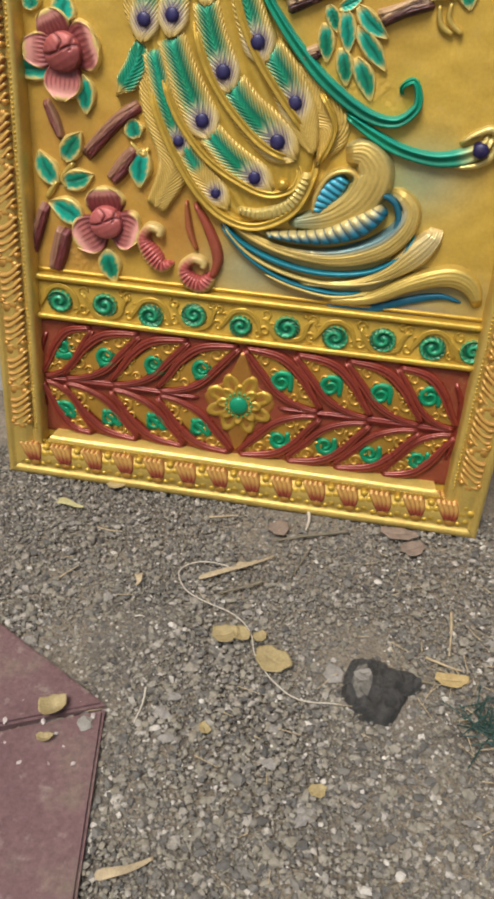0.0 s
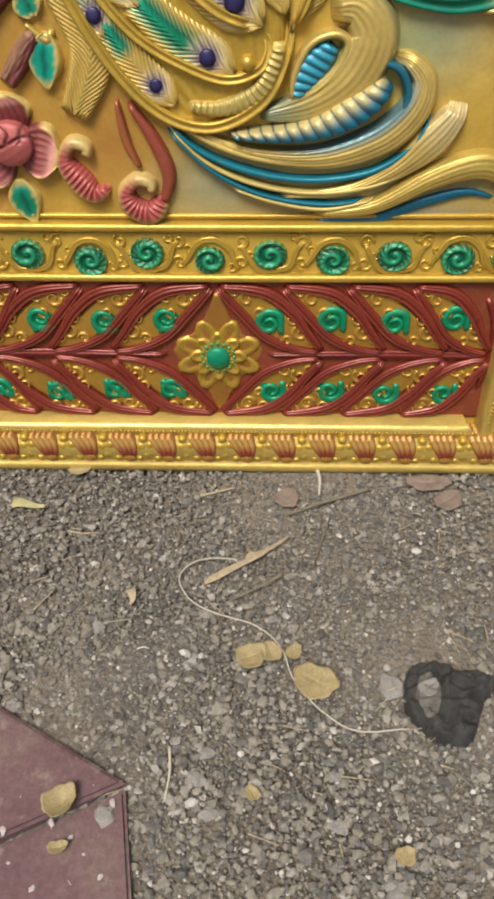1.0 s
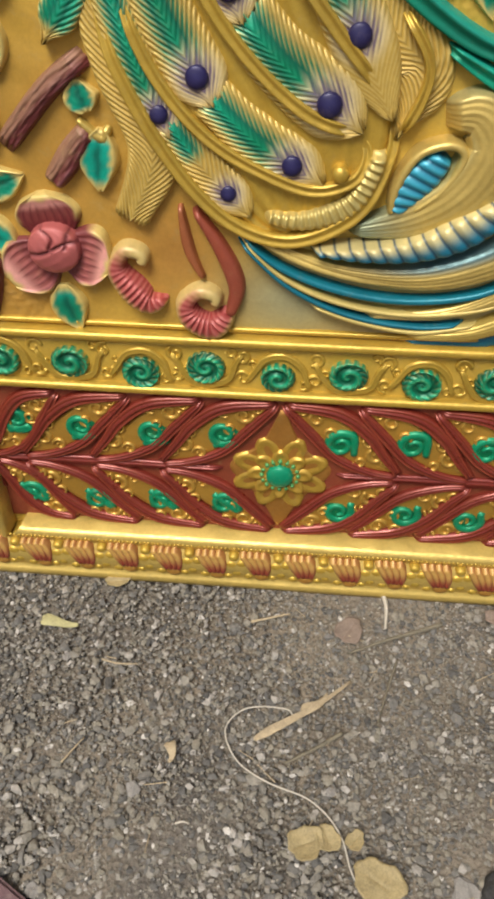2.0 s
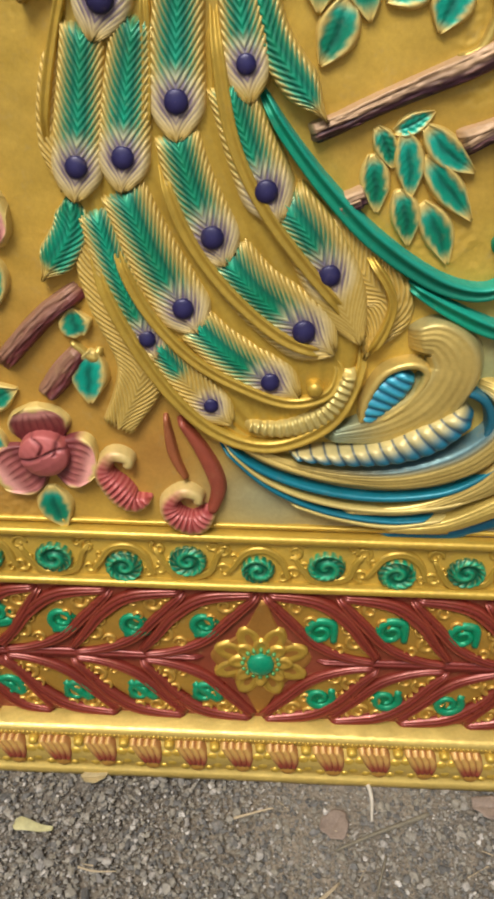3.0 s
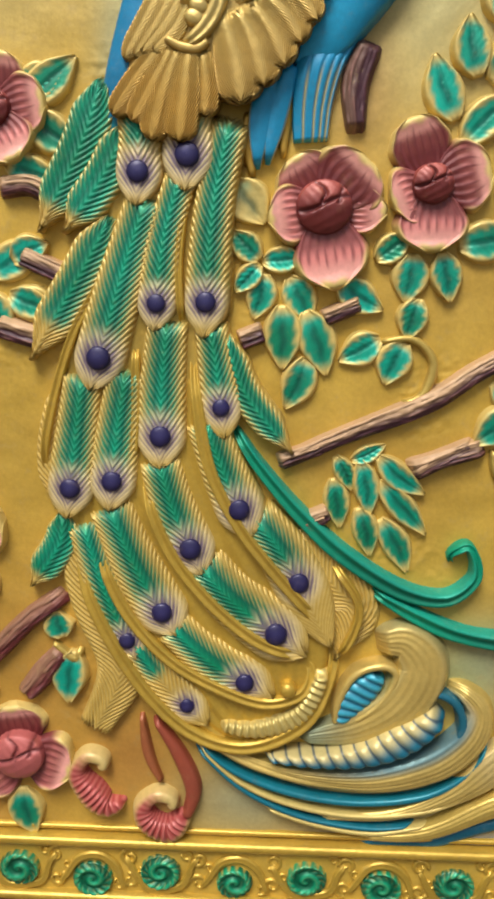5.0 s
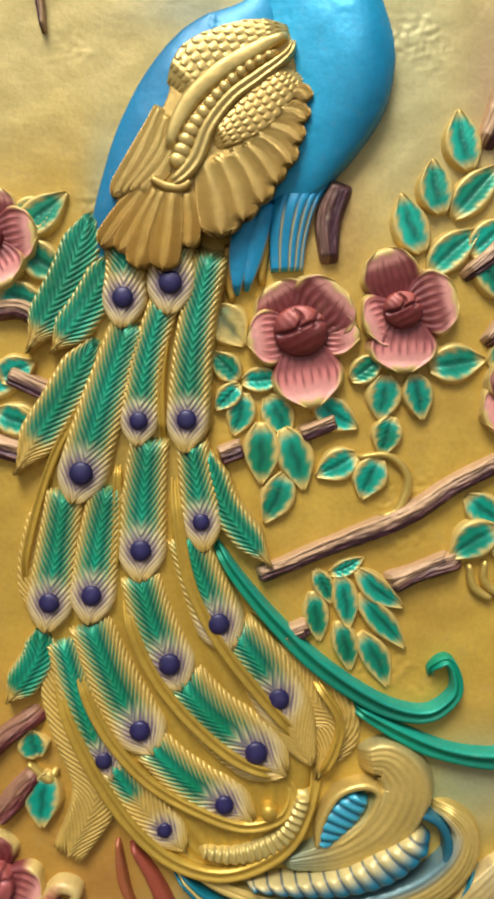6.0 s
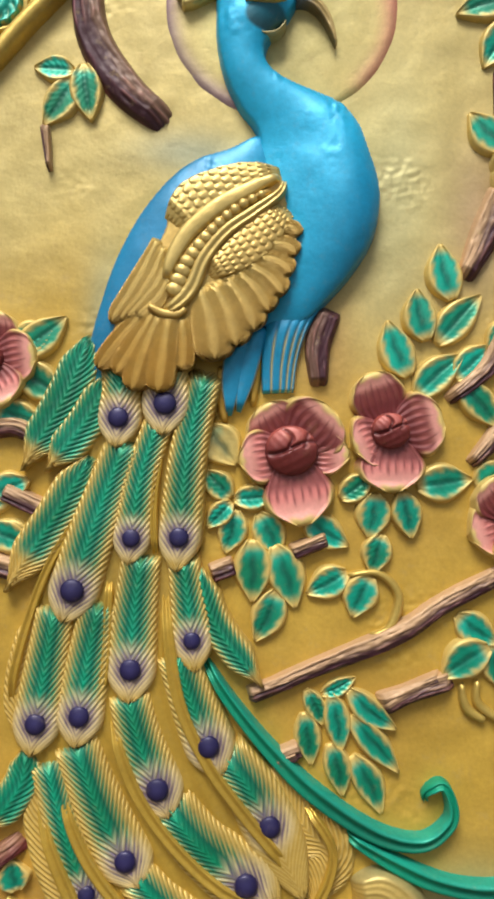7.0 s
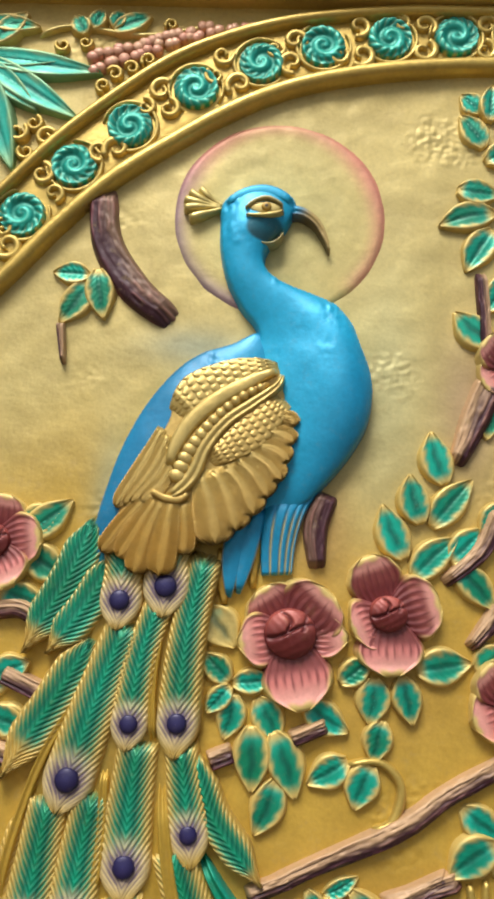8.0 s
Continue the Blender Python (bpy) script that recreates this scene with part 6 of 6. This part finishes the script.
def slab(corner, a, b, reach, thick, label):
    """A bevelled paving slab lying almost flush, from its corner along two sides."""
    c, a, b = (np.array(x) for x in (corner, a, b))
    pts = [c, c + (a - c) * reach[0], c + (a - c) * reach[0] + (b - c) * reach[1], c + (b - c) * reach[1]]
    bm = bmesh.new()
    vs = [bm.verts.new((p[0], p[1], thick)) for p in pts]
    face = bm.faces.new(vs)
    face.normal_update()
    if face.normal.z < 0:
        face.normal_flip()
    made = bmesh.ops.extrude_face_region(bm, geom=[face])
    for v in made["geom"]:
        if isinstance(v, bmesh.types.BMVert):
            v.co.z = -0.03
    bmesh.ops.recalc_face_normals(bm, faces=bm.faces[:])
    bmesh.ops.bevel(bm, geom=[e for e in bm.edges if all(v.co.z > 0 for v in e.verts)], offset=0.004, segments=2, affect="EDGES")
    me = bpy.data.meshes.new("paving_slab")
    bm.to_mesh(me)
    bm.free()
    me.materials.append(M_TILE)
    return tagged(new("paving_slab", me), label, "paving slab", "maroon paving slabs")


slab((-0.082, -0.514), (-0.284, -0.405), (-0.208, -0.575), (2.6, 2.4), 0.016, "dusty maroon concrete paving slab on gravel")
slab((-0.082, -0.520), (-0.206, -0.581), (-0.036, -0.757), (2.4, 1.7), 0.014, "dusty maroon concrete paving slab littered with chips")


def tube(name, pts, radius, material, label, category, sides=7, taper=1.0, lift=0.0):
    """A thin round thing along a curve over the ground."""
    c = catmull(pts, max(8, int(span([p[:2] for p in pts]) / 0.004)))
    if c.shape[1] == 2:
        z = np.array([radius + 0.005 + lift + 0.003 * noise.noise((p[0] * 30, p[1] * 30, 2)) for p in c])
        c = np.column_stack([c, z])
    n = len(c)
    t = np.gradient(c, axis=0)
    verts, faces = [], []
    for i in range(n):
        d = Vector(t[i]).normalized()
        s = d.cross(Vector((0, 0, 1))).normalized()
        u = s.cross(d)
        r = radius * (1 + (taper - 1) * i / (n - 1))
        for k in range(sides):
            f = 2 * math.pi * k / sides
            verts.append(Vector(c[i]) + s * (r * math.cos(f)) + u * (r * math.sin(f)))
    for i in range(n - 1):
        for k in range(sides):
            faces.append((i * sides + k, i * sides + (k + 1) % sides, (i + 1) * sides + (k + 1) % sides, (i + 1) * sides + k))
    faces.append(tuple(range(sides))[::-1])
    faces.append(tuple((n - 1) * sides + k for k in range(sides)))
    return mesh_thing(name, verts, faces, material, label, category)


tube("cord", [(0.032, -0.212), (0.021, -0.202), (-0.026, -0.206), (-0.048, -0.233), (-0.033, -0.268), (0.005, -0.292), (0.055, -0.308), (0.088, -0.341), (0.103, -0.383), (0.135, -0.423), (0.174, -0.447), (0.234, -0.444)],
     0.0010, M_STRING, "thin cream cord lying in a loose loop on gravel", "cord", lift=0.003)


def stick(a, b, r, material=M_WOOD, label="dry grey twig on gravel", taper=0.5, bend=0.004):
    m = ((a[0] + b[0]) / 2 + random.uniform(-bend, bend), (a[1] + b[1]) / 2 + random.uniform(-bend, bend))
    return tube("twig", [a, m, b], r, material, label, "twig", 6, taper)


stick((0.220, -0.069), (0.097, -0.121), 0.0035, M_WOOD, "greenish grey twig lying beside the panel")
stick((0.160, -0.124), (0.132, -0.214), 0.0018, M_WOOD)
stick((0.090, -0.227), (0.024, -0.269), 0.0032, M_WOOD, "dark brown twig on gravel")
stick((-0.039, -0.469), (-0.039, -0.530), 0.0020, M_STRING, "bleached white splinter on gravel")
stick((-0.030, -0.084), (0.021, -0.069), 0.0022, M_STRAW, "pale straw stalk on gravel")
stick((-0.216, -0.153), (-0.168, -0.157), 0.0016, M_STRAW, "pale straw stalk on gravel")
stick((0.395, -0.229), (0.388, -0.320), 0.0028, M_STRAW, "dry straw stalk on gravel")
stick((0.353, -0.330), (0.407, -0.347), 0.0024, M_STRAW, "dry straw stalk on gravel")
stick((0.325, -0.379), (0.371, -0.381), 0.0035, M_WOOD, "dark brown twig on gravel")
stick((0.144, -0.024), (0.146, -0.081), 0.0035, M_STRING, "bleached white splinter beside the panel")
stick((-0.234, -0.289), (-0.214, -0.257), 0.0015, M_STRAW, "pale straw stalk on gravel")
stick((-0.092, -0.345), (-0.076, -0.344), 0.0014, M_STRING, "bleached white splinter on gravel")
stick((0.442, -0.118), (0.460, -0.135), 0.0022, M_WOOD)


M_AMBER = plain("amber_leaf", (0.36, 0.26, 0.11), 0.7, 0.35, 60.0, 0.4, 0.001)


def dry_leaf(c, r, turn, shape=0.75, curl=0.35, material=M_DRYLEAF, label="fallen yellow-brown leaf lying flat on gravel", lift=0.004):
    """A thin, curled, lobed leaf blade with a midrib."""
    n, m = 9, 24
    verts, faces = [], []
    for side in (1, -1):
        for i in range(n):
            for j in range(m):
                f = 2 * math.pi * j / m
                k = i / (n - 1)
                rr = r * k * (1 + 0.10 * math.sin(3 * f + turn) + 0.06 * math.sin(7 * f + c[0] * 90) - 0.12 * max(0, math.cos(f * 1 - 2.8)) ** 6)
                x, y = rr * math.cos(f), rr * shape * math.sin(f)
                z = 0.006 + lift + curl * (x * x / r * 0.5 + y * y / r) + 0.08 * r * noise.noise((x * 60, y * 60, c[1] * 9)) - 0.0012 * math.exp(-(y / (0.06 * r)) ** 2) + side * 0.0004
                ct, st = math.cos(turn), math.sin(turn)
                verts.append((c[0] + ct * x - st * y, c[1] + st * x + ct * y, z))
    for s in (0, 1):
        o = s * n * m
        for i in range(n - 1):
            for j in range(m):
                q = (o + i * m + j, o + i * m + (j + 1) % m, o + (i + 1) * m + (j + 1) % m, o + (i + 1) * m + j)
                faces.append(q[::-1] if s == 0 else q)
    for j in range(m):
        faces.append(((n - 1) * m + j, n * m + (n - 1) * m + j, n * m + (n - 1) * m + (j + 1) % m, (n - 1) * m + (j + 1) % m))
    return mesh_thing("dry_leaf", verts, faces, material, label, "leaf", group="fallen leaves")


dry_leaf((0.051, -0.354), 0.021, 0.4, 0.85)
dry_leaf((0.075, -0.348), 0.015, 1.9, 0.9)
dry_leaf((0.104, -0.347), 0.012, 0.9, 0.8)
dry_leaf((0.128, -0.386), 0.029, -0.5, 0.80, 0.2)
dry_leaf((-0.148, -0.540), 0.020, 0.7, 0.8, 0.9, label="curled yellow leaf lying on a paving slab", lift=0.014)
dry_leaf((0.056, -0.521), 0.010, 2.2)
dry_leaf((0.216, -0.582), 0.010, 1.2)
dry_leaf((0.213, -0.581), 0.012, 0.3)
dry_leaf((-0.142, -0.584), 0.011, 0.2, 0.6, 0.8, label="crumbled dry leaf lying on a paving slab", lift=0.014)
dry_leaf((0.388, -0.369), 0.026, 0.1, 0.5, 0.3, M_AMBER, "torn orange-yellow leaf lying on gravel")
M_BROWNLEAF = plain("brown_leaf", (0.19, 0.14, 0.105), 0.75, 0.35, 60.0, 0.4, 0.001)
dry_leaf((0.309, -0.055), 0.036, 0.0, 0.45, 0.1, M_BROWNLEAF, "flat pinkish brown leaf against the panel's foot")
dry_leaf((0.334, -0.090), 0.025, 0.6, 0.7, 0.1, M_BROWNLEAF, "flat brown leaf beside the panel's foot")
dry_leaf((0.098, -0.089), 0.021, 1.0, 0.85, 0.1, M_BROWNLEAF, "round brown leaf beside the panel's foot")
dry_leaf((-0.219, -0.037), 0.018, 0.1, 0.5, 0.2, M_DRYLEAF, "yellow leaf tucked under the panel's edge")


def blade(a, b, wide, material, label):
    """A folded dry grass blade or strip."""
    c = catmull([a, ((a[0] + b[0]) / 2 + 0.004, (a[1] + b[1]) / 2 - 0.003), b], 16)
    t = np.gradient(c, axis=0)
    t /= np.linalg.norm(t, axis=1)[:, None]
    verts, faces = [], []
    for i in range(16):
        k = i / 15
        w = wide * (1 - 0.75 * k) * min(1, 6 * k + 0.4)
        for x, dz in ((-1, 0.003), (0, 0.0), (1, 0.004)):
            verts.append((c[i, 0] - t[i, 1] * w * x, c[i, 1] + t[i, 0] * w * x, 0.007 + dz + 0.003 * math.sin(k * 5)))
    for i in range(15):
        for j in range(2):
            faces.append((i * 3 + j, i * 3 + j + 1, i * 3 + j + 4, i * 3 + j + 3))
    ob = mesh_thing("straw_flake", verts, faces, material, label, "straw")
    sol = ob.modifiers.new("thickness", "SOLIDIFY")
    sol.thickness = 0.0008
    return ob


M_KHAKI = plain("khaki_strip", (0.40, 0.36, 0.17), 0.7, 0.25, 60.0, 0.3, 0.001)
blade((-0.013, -0.244), (0.101, -0.159), 0.006, M_STRAW, "folded dry straw blade beside the cord")
blade((0.041, -0.205), (0.073, -0.178), 0.008, M_STRAW, "torn pale straw flake on gravel")
blade((-0.307, -0.105), (-0.257, -0.108), 0.010, M_KHAKI, "short khaki-green leaf strip on gravel")
blade((-0.112, -0.255), (-0.109, -0.278), 0.008, M_STRAW, "small straw flake on gravel")
blade((-0.0239, -0.7359), (0.0349, -0.7004), 0.0075, M_STRAW, "long pale bark flake lying on gravel")
blade((-0.133, -0.610), (-0.113, -0.631), 0.004, M_STRING, "pale wood splinter on a paving slab")


def rock(c, r, squash, material, label, turn=0.0, flat_=0.55, lift=0.0):
    """A broken stone: a faceted, dented lump."""
    bm = bmesh.new()
    bmesh.ops.create_icosphere(bm, subdivisions=2, radius=1)
    for v in bm.verts:
        d = 0.82 + 0.55 * noise.noise(v.co * 1.5 + Vector((c[0] * 50, c[1] * 50, 0))) + 0.16 * noise.noise(v.co * 4)
        x, y, z = v.co * d
        x, y = x * math.cos(turn) - y * squash * math.sin(turn), x * math.sin(turn) + y * squash * math.cos(turn)
        v.co = (c[0] + r * x, c[1] + r * y, lift + 0.002 + r * flat_ * (z * 0.5 + 0.30))
    me = bpy.data.meshes.new("stone")
    bm.to_mesh(me)
    bm.free()
    me.materials.append(material)
    return tagged(new("stone", me), label, "stone", "loose stones")


PALE_STONE = "pale grey broken stone among the gravel"
rock((-0.007, -0.504), 0.015, 0.8, M_STONE, PALE_STONE)
rock((0.201, -0.616), 0.017, 0.55, M_STONE, PALE_STONE, 0.9)
rock((0.220, -0.387), 0.017, 1.2, M_STONE, PALE_STONE, 0.2)
rock((-0.100, -0.549), 0.012, 1.2, M_STONE, "rounded pinkish pebble lying on a paving slab", 0.5, lift=0.012)
rock((0.149, -0.552), 0.012, 0.8, M_STONE, PALE_STONE)
rock((-0.229, -0.422), 0.012, 0.8, M_STONE, PALE_STONE)
rock((-0.146, -0.311), 0.009, 1.3, M_STONE, PALE_STONE)
rock((0.147, -0.498), 0.011, 0.8, M_STONE, PALE_STONE)
rock((0.202, -0.608), 0.013, 0.7, M_STONE, PALE_STONE)
rock((0.008, -0.542), 0.012, 0.8, M_STONE, PALE_STONE)
rock((-0.108, -0.260), 0.009, 0.8, M_STONE, PALE_STONE)
rock((0.003, -0.475), 0.011, 0.8, M_STONE, PALE_STONE)
rock((-0.102, -0.546), 0.011, 0.9, M_STONE, PALE_STONE, lift=0.010)
for k in range(14):
    p = (random.uniform(-0.30, 0.55), random.uniform(-0.90, -0.10))
    rock(p, random.uniform(0.005, 0.009), random.uniform(0.6, 1.0), M_STONE, PALE_STONE, random.uniform(0, 6))
M_CHIP = plain("pale_chip", (0.42, 0.36, 0.33), 0.85, 0.25, 80.0)
chips = [(-0.190, -0.598), (-0.161, -0.621), (-0.154, -0.558), (-0.115, -0.588), (-0.094, -0.609), (-0.093, -0.536), (-0.193, -0.532), (-0.131, -0.572), (-0.203, -0.567), (-0.117, -0.518)]
for k, p in enumerate(chips):
    rock(p, 0.0026 + 0.0014 * (k % 3), 0.7, M_CHIP, "small pale chip lying on a paving slab", k, lift=0.013)


M_EARTH = plain("packed_earth", (0.17, 0.155, 0.13), 0.9, 0.5, 90.0, 0.8, 0.004)


def rubber_scrap():
    """A torn, crumpled wedge of black rubber, folded to a point and packed with earth at its open end."""
    hub = new("rubber_scrap")
    hub.matrix_world = pose(0, 0, 0.004, -90)

    def folds(U, V, F):
        out = np.empty_like(U)
        for i in range(U.shape[0]):
            for j in range(U.shape[1]):
                x, y = U[i, j], V[i, j]
                out[i, j] = 0.020 * (0.25 - abs(noise.noise((x * 38 + 3, y * 60, 1)))) + 0.004 * noise.noise((x * 120, y * 120, 4)) + 0.002 * noise.noise((x * 300, y * 300, 2))
        return out
    inflated("sleeve", [(0.233, -0.4165), (0.2382, -0.3702), (0.2663, -0.3576), (0.3002, -0.3633), (0.3484, -0.3784), (0.327, -0.4135), (0.3037, -0.459), (0.2707, -0.4584), (0.2477, -0.4441)], 0.017, hub, GOLD, M_BLACK, base=0.004, step=0.0018, relief=folds, low=-0.006)
    plug = inflated("earth_plug", [(0.2427, -0.4144), (0.2491, -0.3829), (0.2673, -0.379), (0.2781, -0.4017), (0.2695, -0.4317), (0.2537, -0.437)], 0.008, hub, GOLD, M_EARTH, base=0.016, step=0.0016, relief=folds, low=0.004)
    plug["label"] = "grey earth packed inside"
    tagged(hub, "crumpled black rubber scrap packed with earth on gravel", "scrap")


rubber_scrap()
dry_leaf((0.259, -0.403), 0.014, 0.6, 0.7, 0.2, M_STONE, "pale leaf flake caught on the black rubber scrap", lift=0.024)


def netting():
    """A tangle of dark green mesh cord."""
    c = (0.436, -0.433)
    bm = bmesh.new()
    rng = random.Random(5)
    for k in range(46):
        a = Vector((c[0] + rng.gauss(0, 0.022), c[1] + rng.gauss(0, 0.024), 0.008 + abs(rng.gauss(0, 0.006))))
        d = Vector((rng.gauss(0, 1), rng.gauss(0, 1), rng.gauss(0, 0.25))).normalized()
        m = Matrix.Translation(a) @ d.to_track_quat("Z", "Y").to_matrix().to_4x4()
        bmesh.ops.create_cone(bm, cap_ends=True, segments=5, radius1=0.0012, radius2=0.0010, depth=rng.uniform(0.02, 0.05), matrix=m)
    me = bpy.data.meshes.new("netting")
    bm.to_mesh(me)
    bm.free()
    me.materials.append(M_NET)
    tagged(new("netting", me), "tangled dark green plastic netting on gravel", "netting")


netting()


def litter():
    """Thin broken straw fibres scattered over the gravel, too many to count."""
    rng = random.Random(11)
    bm = bmesh.new()
    for k in range(170):
        if k < 60:
            c = Vector((rng.gauss(0.42, 0.09), rng.gauss(-0.36, 0.07), 0.009))
        else:
            c = Vector((rng.uniform(-0.55, 0.65), rng.uniform(-0.95, -0.06), 0.008))
        d = Vector((rng.gauss(0, 1), rng.gauss(0, 1), rng.gauss(0, 0.12))).normalized()
        m = Matrix.Translation(c) @ d.to_track_quat("Z", "Y").to_matrix().to_4x4()
        r = rng.uniform(0.0004, 0.0011)
        bmesh.ops.create_cone(bm, cap_ends=True, segments=5, radius1=r, radius2=r * 0.6, depth=rng.uniform(0.008, 0.040), matrix=m)
    me = bpy.data.meshes.new("straw_litter")
    bm.to_mesh(me)
    bm.free()
    me.materials.append(M_STRAW)
    tagged(new("straw_litter", me), "broken pale straw fibres scattered over gravel", "straw", kind="stuff")


litter()


# ---- gravel: loose stones over the soil, one mesh ----
def gravel(count, x0, x1, y0, y1, seed, small, large, spread, label):
    rng = np.random.default_rng(seed)
    f = (1 + 5 ** 0.5) / 2
    ico = np.array([(-1, f, 0), (1, f, 0), (-1, -f, 0), (1, -f, 0), (0, -1, f), (0, 1, f), (0, -1, -f), (0, 1, -f), (f, 0, -1), (f, 0, 1), (-f, 0, -1), (-f, 0, 1)], float) / 1.9
    tri = []
    for a in range(12):
        for b in range(a + 1, 12):
            for c in range(b + 1, 12):
                p, q, r = ico[a], ico[b], ico[c]
                if max(np.linalg.norm(p - q), np.linalg.norm(q - r), np.linalg.norm(p - r)) < 1.1:
                    tri.append((a, b, c) if np.dot(np.cross(q - p, r - p), p) > 0 else (a, c, b))
    tri = np.array(tri)
    if large < 0.004:
        ico = np.array([(1, 0, 0), (0, 1, 0), (-1, 0, 0), (0, -1, 0), (0, 0, 1), (0, 0, -0.6)], float)
        tri = np.array([(0, 1, 4), (1, 2, 4), (2, 3, 4), (3, 0, 4), (1, 0, 5), (2, 1, 5), (3, 2, 5), (0, 3, 5)])
    nv = len(ico)
    x, y = rng.uniform(x0, x1, count), rng.uniform(y0, y1, count)
    keep = np.array([noise.noise((a * 5, b * 5, 7)) + 0.5 * noise.noise((a * 14, b * 14, 1)) for a, b in zip(x, y)]) > spread + 0.25 * rng.standard_normal(count) + 0.45 * smooth(0.05, 0.40, x + 0.5 * y + 0.25)
    x, y = x[keep], y[keep]
    n = len(x)
    r = np.clip(rng.lognormal(math.log(small), 0.42, n), 0.0010, large)
    r *= 0.75 + 0.28 * np.clip((-y - 0.05) / 0.7, 0, 1)
    V = ico[None] * (1 + 0.30 * rng.standard_normal((n, nv, 1)).clip(-1.2, 1.2))
    V = V * r[:, None, None] * rng.uniform(0.6, 1.25, (n, 1, 3)) * np.array((1, 1, 0.62))
    t = rng.uniform(0, 6.3, n)
    c, s = np.cos(t)[:, None], np.sin(t)[:, None]
    X = V[..., 0] * c - V[..., 1] * s + x[:, None]
    Y = V[..., 0] * s + V[..., 1] * c + y[:, None]
    Z = V[..., 2] + (r * 0.28)[:, None] + rng.uniform(-0.002, 0.003, n)[:, None]
    co = np.stack([X, Y, Z], -1).reshape(-1, 3)
    faces = (tri[None] + nv * np.arange(n)[:, None, None]).reshape(-1, 3)
    me = bpy.data.meshes.new("gravel")
    me.from_pydata(co, [], faces.tolist())
    me.materials.append(M_GRAVEL)
    tagged(new("gravel", me), label, "gravel", kind="stuff")


gravel(62000, -0.70, 0.80, -1.10, 0.05, 3, 0.0031, 0.0085, -0.85, "loose mixed grey and brown gravel on soil")
gravel(90000, -0.70, 0.80, -1.10, 0.05, 9, 0.0017, 0.0032, -1.2, "fine grey-brown grit between larger gravel")
